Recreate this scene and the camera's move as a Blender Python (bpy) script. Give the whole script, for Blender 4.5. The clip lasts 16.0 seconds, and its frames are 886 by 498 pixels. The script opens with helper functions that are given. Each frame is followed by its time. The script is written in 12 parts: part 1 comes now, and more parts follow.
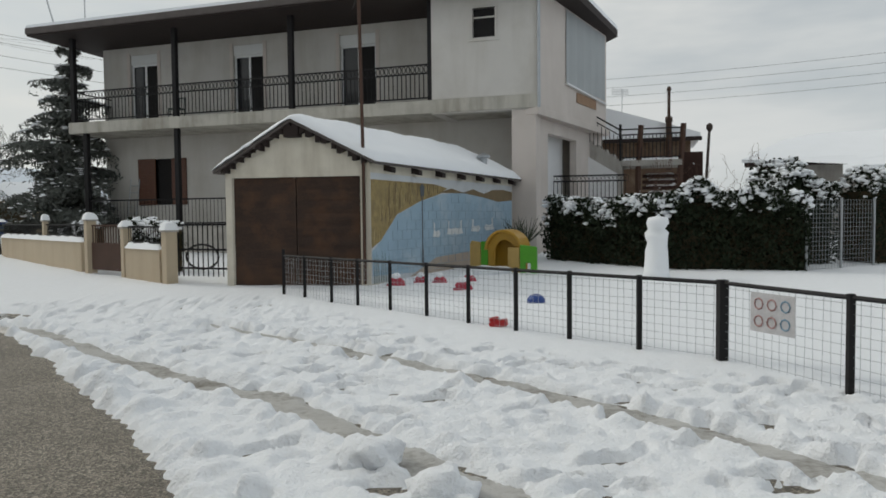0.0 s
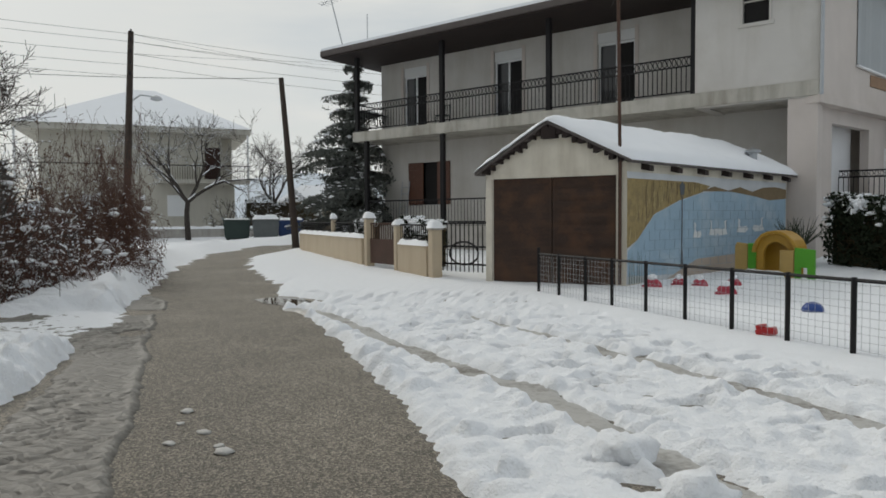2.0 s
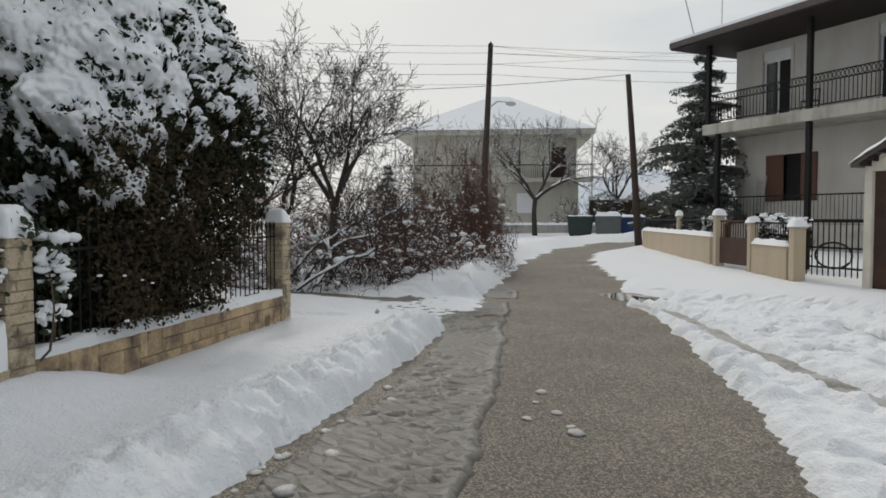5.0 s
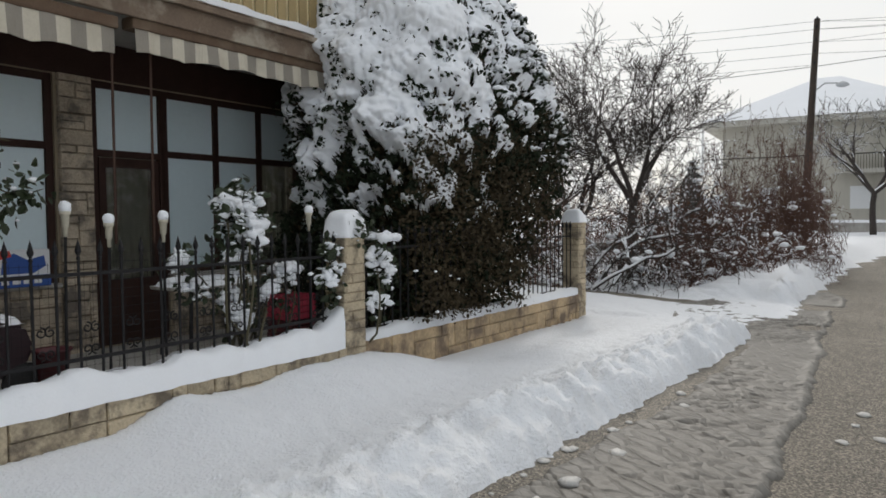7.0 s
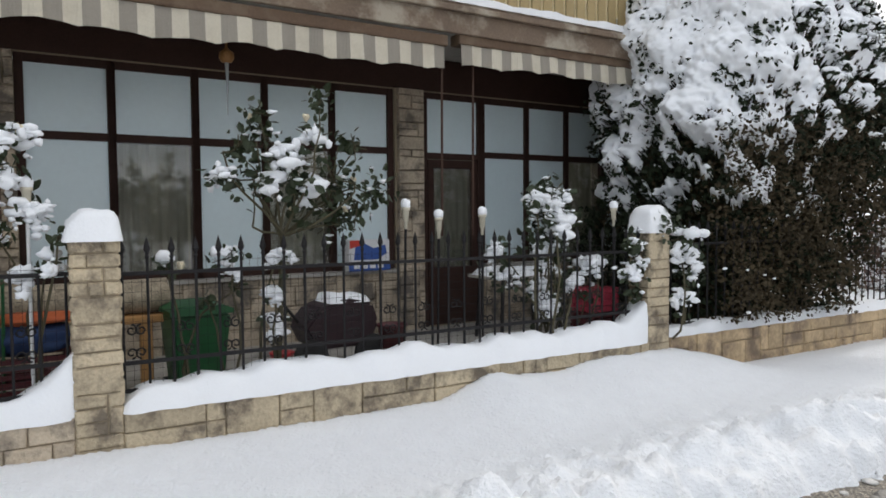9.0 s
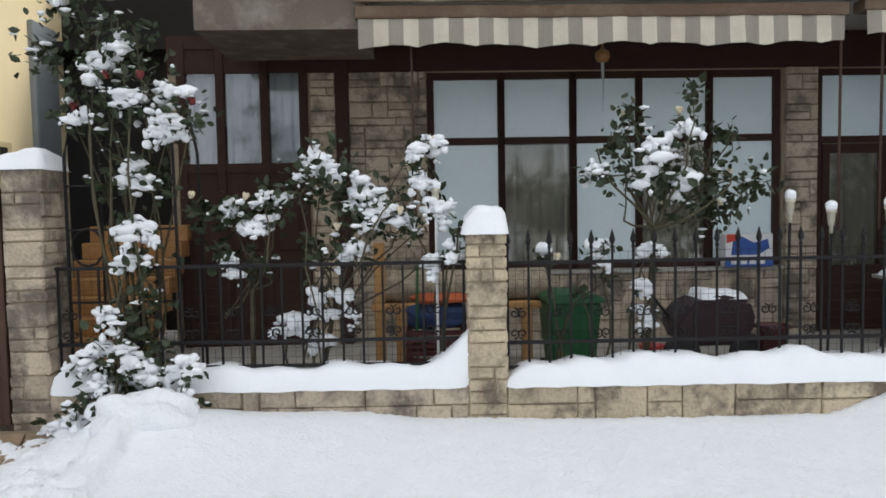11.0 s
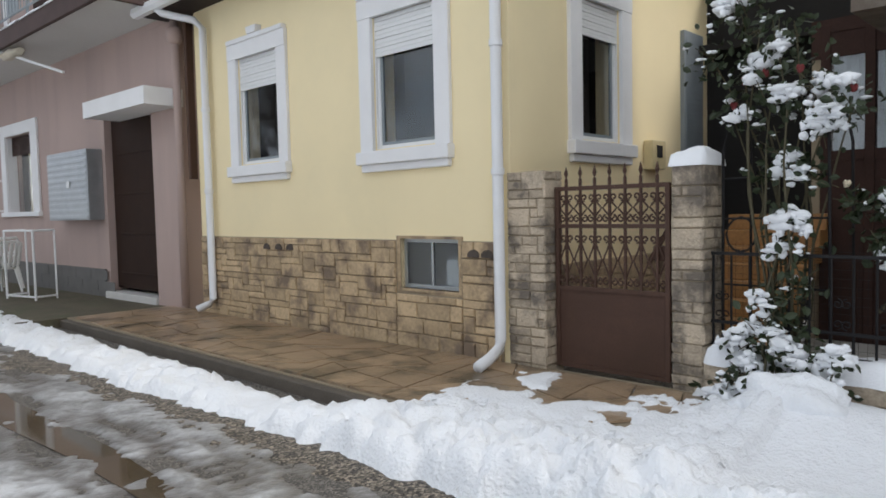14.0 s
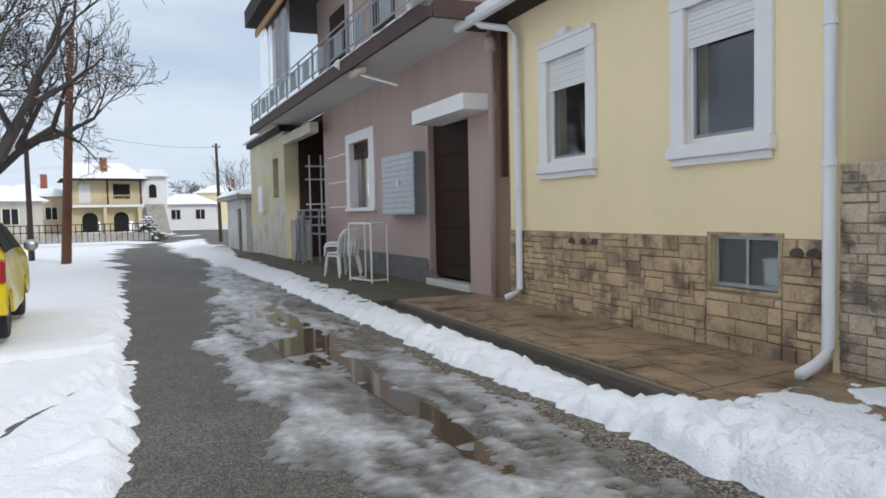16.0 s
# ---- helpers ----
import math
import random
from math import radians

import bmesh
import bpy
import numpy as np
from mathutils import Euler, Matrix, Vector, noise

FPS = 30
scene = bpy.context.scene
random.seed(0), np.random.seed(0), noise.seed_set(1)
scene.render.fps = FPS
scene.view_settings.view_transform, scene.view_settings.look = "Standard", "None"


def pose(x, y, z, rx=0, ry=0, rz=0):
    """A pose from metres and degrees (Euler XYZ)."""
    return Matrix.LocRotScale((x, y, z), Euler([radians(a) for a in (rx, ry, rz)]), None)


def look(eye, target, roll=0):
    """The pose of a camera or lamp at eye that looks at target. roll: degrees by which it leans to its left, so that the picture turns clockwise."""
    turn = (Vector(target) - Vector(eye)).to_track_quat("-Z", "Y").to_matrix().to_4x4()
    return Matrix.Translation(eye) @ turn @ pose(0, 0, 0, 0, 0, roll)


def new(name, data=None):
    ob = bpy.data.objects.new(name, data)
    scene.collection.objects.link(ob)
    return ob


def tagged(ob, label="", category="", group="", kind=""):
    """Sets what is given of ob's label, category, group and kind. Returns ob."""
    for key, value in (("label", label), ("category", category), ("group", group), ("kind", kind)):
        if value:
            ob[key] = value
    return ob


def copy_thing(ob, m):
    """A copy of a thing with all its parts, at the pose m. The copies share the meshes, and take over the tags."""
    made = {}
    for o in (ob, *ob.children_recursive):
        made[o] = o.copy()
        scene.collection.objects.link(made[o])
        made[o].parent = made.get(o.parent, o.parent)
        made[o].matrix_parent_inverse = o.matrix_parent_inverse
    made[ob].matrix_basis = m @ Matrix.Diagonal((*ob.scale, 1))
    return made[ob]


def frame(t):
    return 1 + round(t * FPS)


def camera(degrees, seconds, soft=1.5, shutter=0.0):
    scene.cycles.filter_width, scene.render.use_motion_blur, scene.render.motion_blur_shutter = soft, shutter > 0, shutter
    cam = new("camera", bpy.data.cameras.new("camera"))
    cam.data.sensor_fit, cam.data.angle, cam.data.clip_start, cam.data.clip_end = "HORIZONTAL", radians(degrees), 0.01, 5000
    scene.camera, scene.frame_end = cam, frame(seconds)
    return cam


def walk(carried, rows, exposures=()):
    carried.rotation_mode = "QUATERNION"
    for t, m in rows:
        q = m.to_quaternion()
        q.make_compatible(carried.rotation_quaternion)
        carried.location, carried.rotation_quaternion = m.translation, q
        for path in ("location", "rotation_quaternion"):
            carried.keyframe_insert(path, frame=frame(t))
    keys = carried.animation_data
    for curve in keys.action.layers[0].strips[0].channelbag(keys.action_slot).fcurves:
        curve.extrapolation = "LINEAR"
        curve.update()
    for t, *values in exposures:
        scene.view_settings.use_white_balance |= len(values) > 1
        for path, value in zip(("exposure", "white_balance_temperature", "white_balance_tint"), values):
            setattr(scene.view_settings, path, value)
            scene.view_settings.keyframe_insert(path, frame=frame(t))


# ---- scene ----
cam = camera(64.53, 16.0, soft=1.7)
# seconds, x, y, z, yaw, pitch, roll
PATH = [
    (0.0, 0.000, 0.000, 1.500, -4.36, -2.57, -0.59),
    (0.5, 0.005, -0.092, 1.500, 1.11, -2.51, -0.56),
    (1.0, -0.005, -0.134, 1.500, 7.40, -2.44, -0.53),
    (1.5, -0.014, -0.170, 1.501, 12.12, -2.43, -0.45),
    (2.0, -0.014, -0.181, 1.501, 16.08, -2.45, -0.39),
    (2.5, -0.027, -0.188, 1.502, 18.96, -2.45, -0.32),
    (3.0, -0.018, -0.218, 1.502, 22.24, -2.47, -0.29),
    (3.5, -0.007, -0.241, 1.503, 24.89, -2.46, -0.22),
    (4.0, -0.011, -0.303, 1.500, 27.75, -2.46, -0.16),
    (4.5, -0.017, -0.333, 1.496, 32.82, -2.51, -0.13),
    (5.0, -0.016, -0.370, 1.491, 43.33, -2.58, -0.04),
    (5.2, -0.011, -0.338, 1.491, 47.10, -2.60, -0.06),
    (7.3, 0.168, -0.399, 1.520, 70.77, -2.62, -0.53),
    (7.5, 0.189, -0.410, 1.522, 73.24, -2.64, -0.51),
    (8.0, 0.244, -0.426, 1.523, 80.81, -2.70, -0.41),
    (8.5, 0.301, -0.434, 1.522, 87.17, -2.81, -0.43),
    (9.0, 0.361, -0.448, 1.522, 91.87, -2.84, -0.41),
    (9.5, 0.378, -0.433, 1.520, 101.42, -2.86, -0.39),
    (10.0, 0.375, -0.404, 1.521, 110.16, -2.91, -0.47),
    (10.2, 0.371, -0.402, 1.521, 113.13, -2.88, -0.63),
    (12.3, 0.818, -0.306, 1.566, 133.07, -3.58, -1.07),
    (12.5, 0.846, -0.295, 1.565, 135.67, -3.53, -1.05),
    (13.0, 0.889, -0.297, 1.565, 146.84, -3.38, -1.18),
    (13.5, 0.905, -0.293, 1.565, 158.82, -3.28, -1.19),
    (14.0, 0.906, -0.287, 1.563, 168.57, -3.19, -1.26),
    (14.5, 0.923, -0.262, 1.561, 175.75, -3.10, -1.24),
    (15.0, 0.950, -0.221, 1.560, 181.88, -3.08, -1.24),
    (15.5, 1.005, -0.152, 1.561, 187.03, -3.04, -1.20),
    (16.0, 1.046, -0.073, 1.562, 192.19, -3.03, -1.23),
]

# seconds, stops, kelvin, tint
EXPOSURE = [(0, -0.50, 6680, 6), (3.5, -0.45, 6700, 8), (5.2, -0.38, 6730, 9), (7.3, -0.05, 6710, 10), (9.0, 0.40, 6660, 11), (10.2, 0.53, 6600, 10), (12.3, 0.56, 6600, 10), (13.5, 0.36, 6480, 11), (14.5, 0.20, 6330, 10), (16, 0.06, 6210, 10)]


def aim(x, y, z, yaw, pitch, roll):
    a, b = radians(yaw), radians(pitch)
    way = Vector((-math.sin(a) * math.cos(b), math.cos(a) * math.cos(b), math.sin(b)))
    return look((x, y, z), Vector((x, y, z)) + way, roll)


# ---- walk ----
walk(cam, [(t, aim(*row)) for t, *row in PATH], EXPOSURE)

# ---- sky and sun ----
world = bpy.data.worlds.new("overcast_sky")
scene.world = world
world.use_nodes = True
wn, wl = world.node_tree.nodes, world.node_tree.links
wn.clear()
w_out = wn.new("ShaderNodeOutputWorld")
w_bg = wn.new("ShaderNodeBackground")
w_sky = wn.new("ShaderNodeTexSky")
w_sky.sky_type = "NISHITA"
w_sky.sun_disc = False
w_sky.sun_elevation, w_sky.sun_rotation = radians(32), radians(-52)
w_dim = wn.new("ShaderNodeMix")
w_dim.data_type, w_dim.blend_type = "RGBA", "MULTIPLY"
w_dim.inputs["Factor"].default_value = 1.0
w_dim.inputs["B"].default_value = (0.1, 0.1, 0.1, 1)
w_tc = wn.new("ShaderNodeTexCoord")
w_map = wn.new("ShaderNodeMapping")
w_map.inputs["Scale"].default_value = (1.2, 1.2, 5.0)
w_noise = wn.new("ShaderNodeTexNoise")
w_noise.inputs["Scale"].default_value = 1.6
w_noise.inputs["Detail"].default_value = 5.0
w_noise.inputs["Roughness"].default_value = 0.55
w_ramp = wn.new("ShaderNodeValToRGB")
w_ramp.color_ramp.elements[0].position, w_ramp.color_ramp.elements[0].color = 0.35, (0.78, 0.82, 0.87, 1)
w_ramp.color_ramp.elements[1].position, w_ramp.color_ramp.elements[1].color = 0.70, (0.97, 0.98, 1.00, 1)
w_mix = wn.new("ShaderNodeMix")
w_mix.data_type = "RGBA"
w_cov = wn.new("ShaderNodeValToRGB")
w_cov.color_ramp.elements[0].position, w_cov.color_ramp.elements[0].color = 0.30, (0.72, 0.72, 0.72, 1)
w_cov.color_ramp.elements[1].position, w_cov.color_ramp.elements[1].color = 0.55, (1, 1, 1, 1)
wl.new(w_tc.outputs["Generated"], w_map.inputs["Vector"])
wl.new(w_map.outputs["Vector"], w_noise.inputs["Vector"])
wl.new(w_noise.outputs["Fac"], w_ramp.inputs["Fac"])
wl.new(w_noise.outputs["Fac"], w_cov.inputs["Fac"])
wl.new(w_sky.outputs["Color"], w_dim.inputs["A"])
wl.new(w_cov.outputs["Color"], w_mix.inputs["Factor"])
wl.new(w_dim.outputs["Result"], w_mix.inputs["A"])
wl.new(w_ramp.outputs["Color"], w_mix.inputs["B"])
# the overcast is brightest round the hidden sun and bluer away from it
w_dot, w_range, w_tone, w_ramp2 = wn.new("ShaderNodeVectorMath"), wn.new("ShaderNodeMapRange"), wn.new("ShaderNodeMix"), wn.new("ShaderNodeValToRGB")
w_dot.operation = "DOT_PRODUCT"
w_dot.inputs[1].default_value = (-0.72, 0.45, 0.53)
wl.new(w_tc.outputs["Generated"], w_dot.inputs[0])
w_range.inputs["From Min"].default_value, w_range.inputs["From Max"].default_value = -1.0, 1.0
wl.new(w_dot.outputs["Value"], w_range.inputs["Value"])
wl.new(w_range.outputs["Result"], w_ramp2.inputs["Fac"])
w_ramp2.color_ramp.elements[0].position, w_ramp2.color_ramp.elements[0].color = 0.15, (0.78, 0.84, 0.90, 1)
w_ramp2.color_ramp.elements[1].position, w_ramp2.color_ramp.elements[1].color = 0.62, (1.0, 1.0, 1.0, 1)
w_ramp2.color_ramp.elements.new(0.97).color = (1.12, 1.11, 1.08, 1)
w_tone.data_type, w_tone.blend_type = "RGBA", "MULTIPLY"
w_tone.inputs["Factor"].default_value = 1.0
wl.new(w_mix.outputs["Result"], w_tone.inputs["A"])
wl.new(w_ramp2.outputs["Color"], w_tone.inputs["B"])
wl.new(w_tone.outputs["Result"], w_bg.inputs["Color"])
w_bg.inputs["Strength"].default_value = 1.0
wl.new(w_bg.outputs["Background"], w_out.inputs["Surface"])

sun = new("sun", bpy.data.lights.new("sun", "SUN"))
sun.data.energy, sun.data.angle, sun.data.color = 1.15, radians(12), (1.0, 0.96, 0.9)
# the bright patch in the clouds stands low over the snowy tree by the fence
sun.matrix_world = look((0, 0, 30), (0 + 30 * math.sin(radians(58)), -30 * math.cos(radians(58)), 30 - 22))

# ---- materials ----
def mat(name, color, rough=0.7, metal=0.0, var=0.12, scale=6.0, fine=60.0, bump=0.15, spread=0.0, spec=0.5, stain=None, stain_scale=1.2, stain_amount=0.0, trans=0.0, bump_dist=0.01, sheen=0.0):
    """A node material: colour varied at a large and a fine scale, per-object spread, optional stains and bump."""
    m = bpy.data.materials.new(name)
    m.use_nodes = True
    nt = m.node_tree
    n, l = nt.nodes, nt.links
    b = n["Principled BSDF"]
    b.inputs["Roughness"].default_value = rough
    b.inputs["Metallic"].default_value = metal
    b.inputs["Specular IOR Level"].default_value = spec
    if trans:
        b.inputs["Transmission Weight"].default_value = trans
    tc = n.new("ShaderNodeTexCoord")
    big, small = n.new("ShaderNodeTexNoise"), n.new("ShaderNodeTexNoise")
    big.inputs["Scale"].default_value, big.inputs["Detail"].default_value = scale, 4
    small.inputs["Scale"].default_value, small.inputs["Detail"].default_value = fine, 3
    # separate pieces share one weathering pattern across the whole surface
    where = n.new("ShaderNodeNewGeometry").outputs["Position"] if spread else tc.outputs["Object"]
    for t in (big, small):
        l.new(where, t.inputs["Vector"])
    add = n.new("ShaderNodeMath")
    add.operation = "ADD"
    l.new(big.outputs["Fac"], add.inputs[0])
    l.new(small.outputs["Fac"], add.inputs[1])
    last = add
    if spread:
        info = n.new("ShaderNodeObjectInfo")
        r = n.new("ShaderNodeMath")
        r.operation = "MULTIPLY_ADD"
        l.new(info.outputs["Random"], r.inputs[0])
        r.inputs[1].default_value = spread
        l.new(add.outputs[0], r.inputs[2])
        last = n.new("ShaderNodeMath")
        last.operation = "SUBTRACT"
        l.new(r.outputs[0], last.inputs[0])
        last.inputs[1].default_value = spread / 2
    ramp = n.new("ShaderNodeMapRange")
    ramp.inputs["From Min"].default_value, ramp.inputs["From Max"].default_value = 0.6, 1.4
    ramp.inputs["To Min"].default_value, ramp.inputs["To Max"].default_value = 1 - var, 1 + var
    l.new(last.outputs[0], ramp.inputs["Value"])
    mul = n.new("ShaderNodeMix")
    mul.data_type, mul.blend_type = "RGBA", "MULTIPLY"
    mul.inputs["Factor"].default_value = 1
    mul.inputs["A"].default_value = (*color, 1)
    l.new(ramp.outputs["Result"], mul.inputs["B"])
    out = mul.outputs["Result"]
    if stain:
        st, sr, mx = n.new("ShaderNodeTexNoise"), n.new("ShaderNodeMapRange"), n.new("ShaderNodeMix")
        st.inputs["Scale"].default_value, st.inputs["Detail"].default_value = stain_scale, 6
        st.inputs["Roughness"].default_value = 0.65
        l.new(where, st.inputs["Vector"])
        sr.inputs["From Min"].default_value, sr.inputs["From Max"].default_value = 0.48, 0.68
        sr.inputs["To Min"].default_value, sr.inputs["To Max"].default_value = 0, stain_amount
        l.new(st.outputs["Fac"], sr.inputs["Value"])
        mx.data_type = "RGBA"
        mx.inputs["B"].default_value = (*stain, 1)
        l.new(sr.outputs["Result"], mx.inputs["Factor"])
        l.new(out, mx.inputs["A"])
        out = mx.outputs["Result"]
    l.new(out, b.inputs["Base Color"])
    if bump:
        bp = n.new("ShaderNodeBump")
        bp.inputs["Strength"].default_value, bp.inputs["Distance"].default_value = bump, bump_dist
        l.new(add.outputs[0], bp.inputs["Height"])
        l.new(bp.outputs["Normal"], b.inputs["Normal"])
    return m


def streaked(m, tint, amount, across=2.2, down=0.13):
    """Adds long streaks: down a wall by rain, or along a sheet by rust where down is above 1."""
    n, l = m.node_tree.nodes, m.node_tree.links
    b = n["Principled BSDF"]
    tc, mp, t, r, mx = n.new("ShaderNodeTexCoord"), n.new("ShaderNodeMapping"), n.new("ShaderNodeTexNoise"), n.new("ShaderNodeMapRange"), n.new("ShaderNodeMix")
    mp.inputs["Scale"].default_value = (across, across, across * down)
    t.inputs["Scale"].default_value, t.inputs["Detail"].default_value, t.inputs["Roughness"].default_value = 1.0, 7, 0.6
    l.new(tc.outputs["Object"], mp.inputs["Vector"])
    l.new(mp.outputs["Vector"], t.inputs["Vector"])
    r.inputs["From Min"].default_value, r.inputs["From Max"].default_value, r.inputs["To Max"].default_value = 0.46, 0.74, amount
    l.new(t.outputs["Fac"], r.inputs["Value"])
    mx.data_type = "RGBA"
    mx.inputs["B"].default_value = (*tint, 1)
    l.new(r.outputs["Result"], mx.inputs["Factor"])
    l.new(b.inputs["Base Color"].links[0].from_socket, mx.inputs["A"])
    l.new(mx.outputs["Result"], b.inputs["Base Color"])
    return m


def glass(name, tint=(0.9, 0.93, 0.95), rough=0.03):
    m = bpy.data.materials.new(name)
    m.use_nodes = True
    b = m.node_tree.nodes["Principled BSDF"]
    b.inputs["Base Color"].default_value = (*tint, 1)
    b.inputs["Roughness"].default_value = rough
    b.inputs["Transmission Weight"].default_value = 1.0
    b.inputs["IOR"].default_value = 1.6
    return m


SNOW = mat("snow", (0.86, 0.88, 0.91), 0.78, var=0.03, scale=9, fine=42, bump=0.8, spec=0.2, bump_dist=0.022)
SNOW_CAP = mat("snow_cap", (0.87, 0.89, 0.92), 0.75, var=0.02, scale=5, fine=60, bump=0.3, spec=0.25, bump_dist=0.012)
MELTING = mat("melting_snow_lump", (0.54, 0.53, 0.51), 0.5, var=0.15, scale=20, fine=80, bump=0.4, spec=0.4)
ROOF_SNOW = mat("roof_snow", (0.86, 0.88, 0.91), 0.8, var=0.02, scale=1.2, fine=20, bump=0.25, spec=0.2)
ICE = mat("clear_ice", (0.75, 0.82, 0.86), 0.12, var=0.03, scale=12, fine=60, bump=0.3, spec=0.6, trans=0.5)
STUCCO_GREY = mat("greyish_render", (0.60, 0.58, 0.55), 0.9, var=0.05, scale=1.5, fine=120, bump=0.12, stain=(0.42, 0.39, 0.34), stain_scale=0.5, stain_amount=0.35)
STUCCO_SIDE = mat("pinkish_render", (0.62, 0.56, 0.52), 0.9, var=0.05, scale=1.5, fine=120, bump=0.12, stain=(0.47, 0.42, 0.37), stain_scale=0.5, stain_amount=0.3)
STUCCO_YELLOW = mat("yellow_render", (0.88, 0.75, 0.475), 0.9, var=0.035, scale=1.2, fine=150, bump=0.12, stain=(0.70, 0.62, 0.40), stain_scale=0.8, stain_amount=0.22)
STUCCO_PINK = mat("mauve_render", (0.46, 0.35, 0.315), 0.9, var=0.04, scale=1.2, fine=150, bump=0.12, stain=(0.32, 0.255, 0.24), stain_scale=0.6, stain_amount=0.25)
STUCCO_OLD = mat("peeling_yellow_render", (0.55, 0.50, 0.33), 0.95, var=0.12, scale=1.5, fine=60, bump=0.3, stain=(0.62, 0.60, 0.55), stain_scale=0.7, stain_amount=0.9)
WHITE_PLASTER = mat("white_plaster_trim", (0.80, 0.80, 0.81), 0.8, var=0.025, scale=4, fine=90, bump=0.08, stain=(0.6, 0.6, 0.58), stain_scale=1.5, stain_amount=0.15)
GARAGE_WHITE = mat("chalky_white_wall_paint", (0.68, 0.635, 0.54), 0.92, var=0.06, scale=2.5, fine=70, bump=0.25, stain=(0.45, 0.41, 0.34), stain_scale=1.1, stain_amount=0.45)
CREAM_WALL = mat("cream_wall_paint", (0.51, 0.425, 0.31), 0.9, var=0.06, scale=2, fine=80, bump=0.2, stain=(0.42, 0.33, 0.23), stain_scale=1.0, stain_amount=0.4)
CONCRETE = mat("weathered_concrete", (0.42, 0.40, 0.37), 0.92, var=0.12, scale=2, fine=60, bump=0.3, stain=(0.22, 0.20, 0.18), stain_scale=1.3, stain_amount=0.5)
SLAB_EDGE = mat("stained_slab_edge", (0.50, 0.48, 0.43), 0.92, var=0.08, scale=1.5, fine=60, bump=0.2, stain=(0.27, 0.25, 0.21), stain_scale=1.1, stain_amount=0.5)
STONE = mat("pale_split_stone", (0.50, 0.415, 0.29), 0.9, var=0.26, scale=4, fine=45, bump=0.8, spread=0.40, stain=(0.19, 0.155, 0.115), stain_scale=4.2, stain_amount=1.5, bump_dist=0.02)
STONE_GREY = mat("greyish_split_stone", (0.47, 0.39, 0.295), 0.9, var=0.26, scale=5, fine=45, bump=0.7, spread=0.5, stain=(0.16, 0.135, 0.11), stain_scale=3.0, stain_amount=1.5, bump_dist=0.02)
STONE_BROWN = mat("brownish_split_stone", (0.47, 0.35, 0.215), 0.9, var=0.30, scale=4, fine=26, bump=0.5, spread=0.55, stain=(0.19, 0.14, 0.10), stain_scale=3.0, stain_amount=1.3, bump_dist=0.02)
MORTAR = mat("dark_mortar", (0.29, 0.235, 0.165), 0.95, var=0.12, scale=6, fine=80, bump=0.3)
PAVING = mat("wet_brown_paving", (0.33, 0.235, 0.150), 0.33, var=0.22, scale=3, fine=40, bump=0.4, spread=0.5, stain=(0.11, 0.085, 0.055), stain_scale=2.4, stain_amount=1.3)
IRON = mat("black_iron", (0.014, 0.013, 0.014), 0.6, var=0.25, scale=12, fine=90, bump=0.1, spec=0.25)
IRON_BROWN = mat("brown_painted_iron", (0.078, 0.042, 0.030), 0.6, var=0.18, scale=8, fine=90, bump=0.08, spec=0.25, stain=(0.055, 0.032, 0.022), stain_scale=2, stain_amount=0.5)
RUSTY = mat("rusty_brown_sheet", (0.046, 0.029, 0.022), 0.7, var=0.3, scale=2.2, fine=40, bump=0.15, spec=0.25, stain=(0.10, 0.050, 0.028), stain_scale=1.8, stain_amount=0.8)
DARK_WOOD = mat("dark_brown_wood", (0.042, 0.021, 0.016), 0.7, var=0.25, scale=6, fine=70, bump=0.15, spec=0.2)
DOOR_BROWN = mat("dark_brown_door_paint", (0.030, 0.015, 0.010), 0.75, var=0.2, scale=4, fine=60, bump=0.08, spec=0.2)
EAVE_WOOD = mat("dark_eave_boards", (0.020, 0.011, 0.009), 0.8, var=0.25, scale=3, fine=40, bump=0.2)
RED_WOOD = mat("reddish_brown_shutters", (0.115, 0.045, 0.025), 0.5, var=0.2, scale=5, fine=60, bump=0.1)
BROWN_BEAM = mat("brown_fascia_paint", (0.115, 0.070, 0.042), 0.75, var=0.2, scale=3, fine=40, bump=0.2, stain=(0.27, 0.21, 0.145), stain_scale=1.3, stain_amount=0.6)
FASCIA = mat("flaking_fascia_paint", (0.175, 0.125, 0.088), 0.8, var=0.25, scale=3, fine=40, bump=0.3, stain=(0.38, 0.33, 0.26), stain_scale=2.0, stain_amount=1.3)
PALE_WOOD = mat("fresh_pine", (0.42, 0.22, 0.075), 0.6, var=0.2, scale=5, fine=50, bump=0.15)
ORANGE_WOOD = mat("varnished_orange_wood", (0.30, 0.15, 0.05), 0.5, var=0.3, scale=4, fine=40, bump=0.2)
POLE_WOOD = mat("creosoted_pole_wood", (0.050, 0.036, 0.028), 0.85, var=0.3, scale=5, fine=60, bump=0.4)
POLE_RED = mat("reddish_pole_wood", (0.12, 0.050, 0.028), 0.8, var=0.3, scale=5, fine=60, bump=0.4)
GREY_METAL = mat("galvanised_metal", (0.42, 0.44, 0.46), 0.4, metal=0.7, var=0.12, scale=6, fine=60, bump=0.1)
GREY_PAINT = mat("grey_blue_metal_paint", (0.23, 0.26, 0.28), 0.5, var=0.1, scale=6, fine=80, bump=0.08)
WHITE_METAL = mat("white_painted_metal", (0.78, 0.79, 0.80), 0.4, var=0.04, scale=6, fine=80, bump=0.05)
WHITE_PLASTIC = mat("white_garden_plastic", (0.80, 0.80, 0.78), 0.4, var=0.04, scale=6, fine=80, bump=0.03)
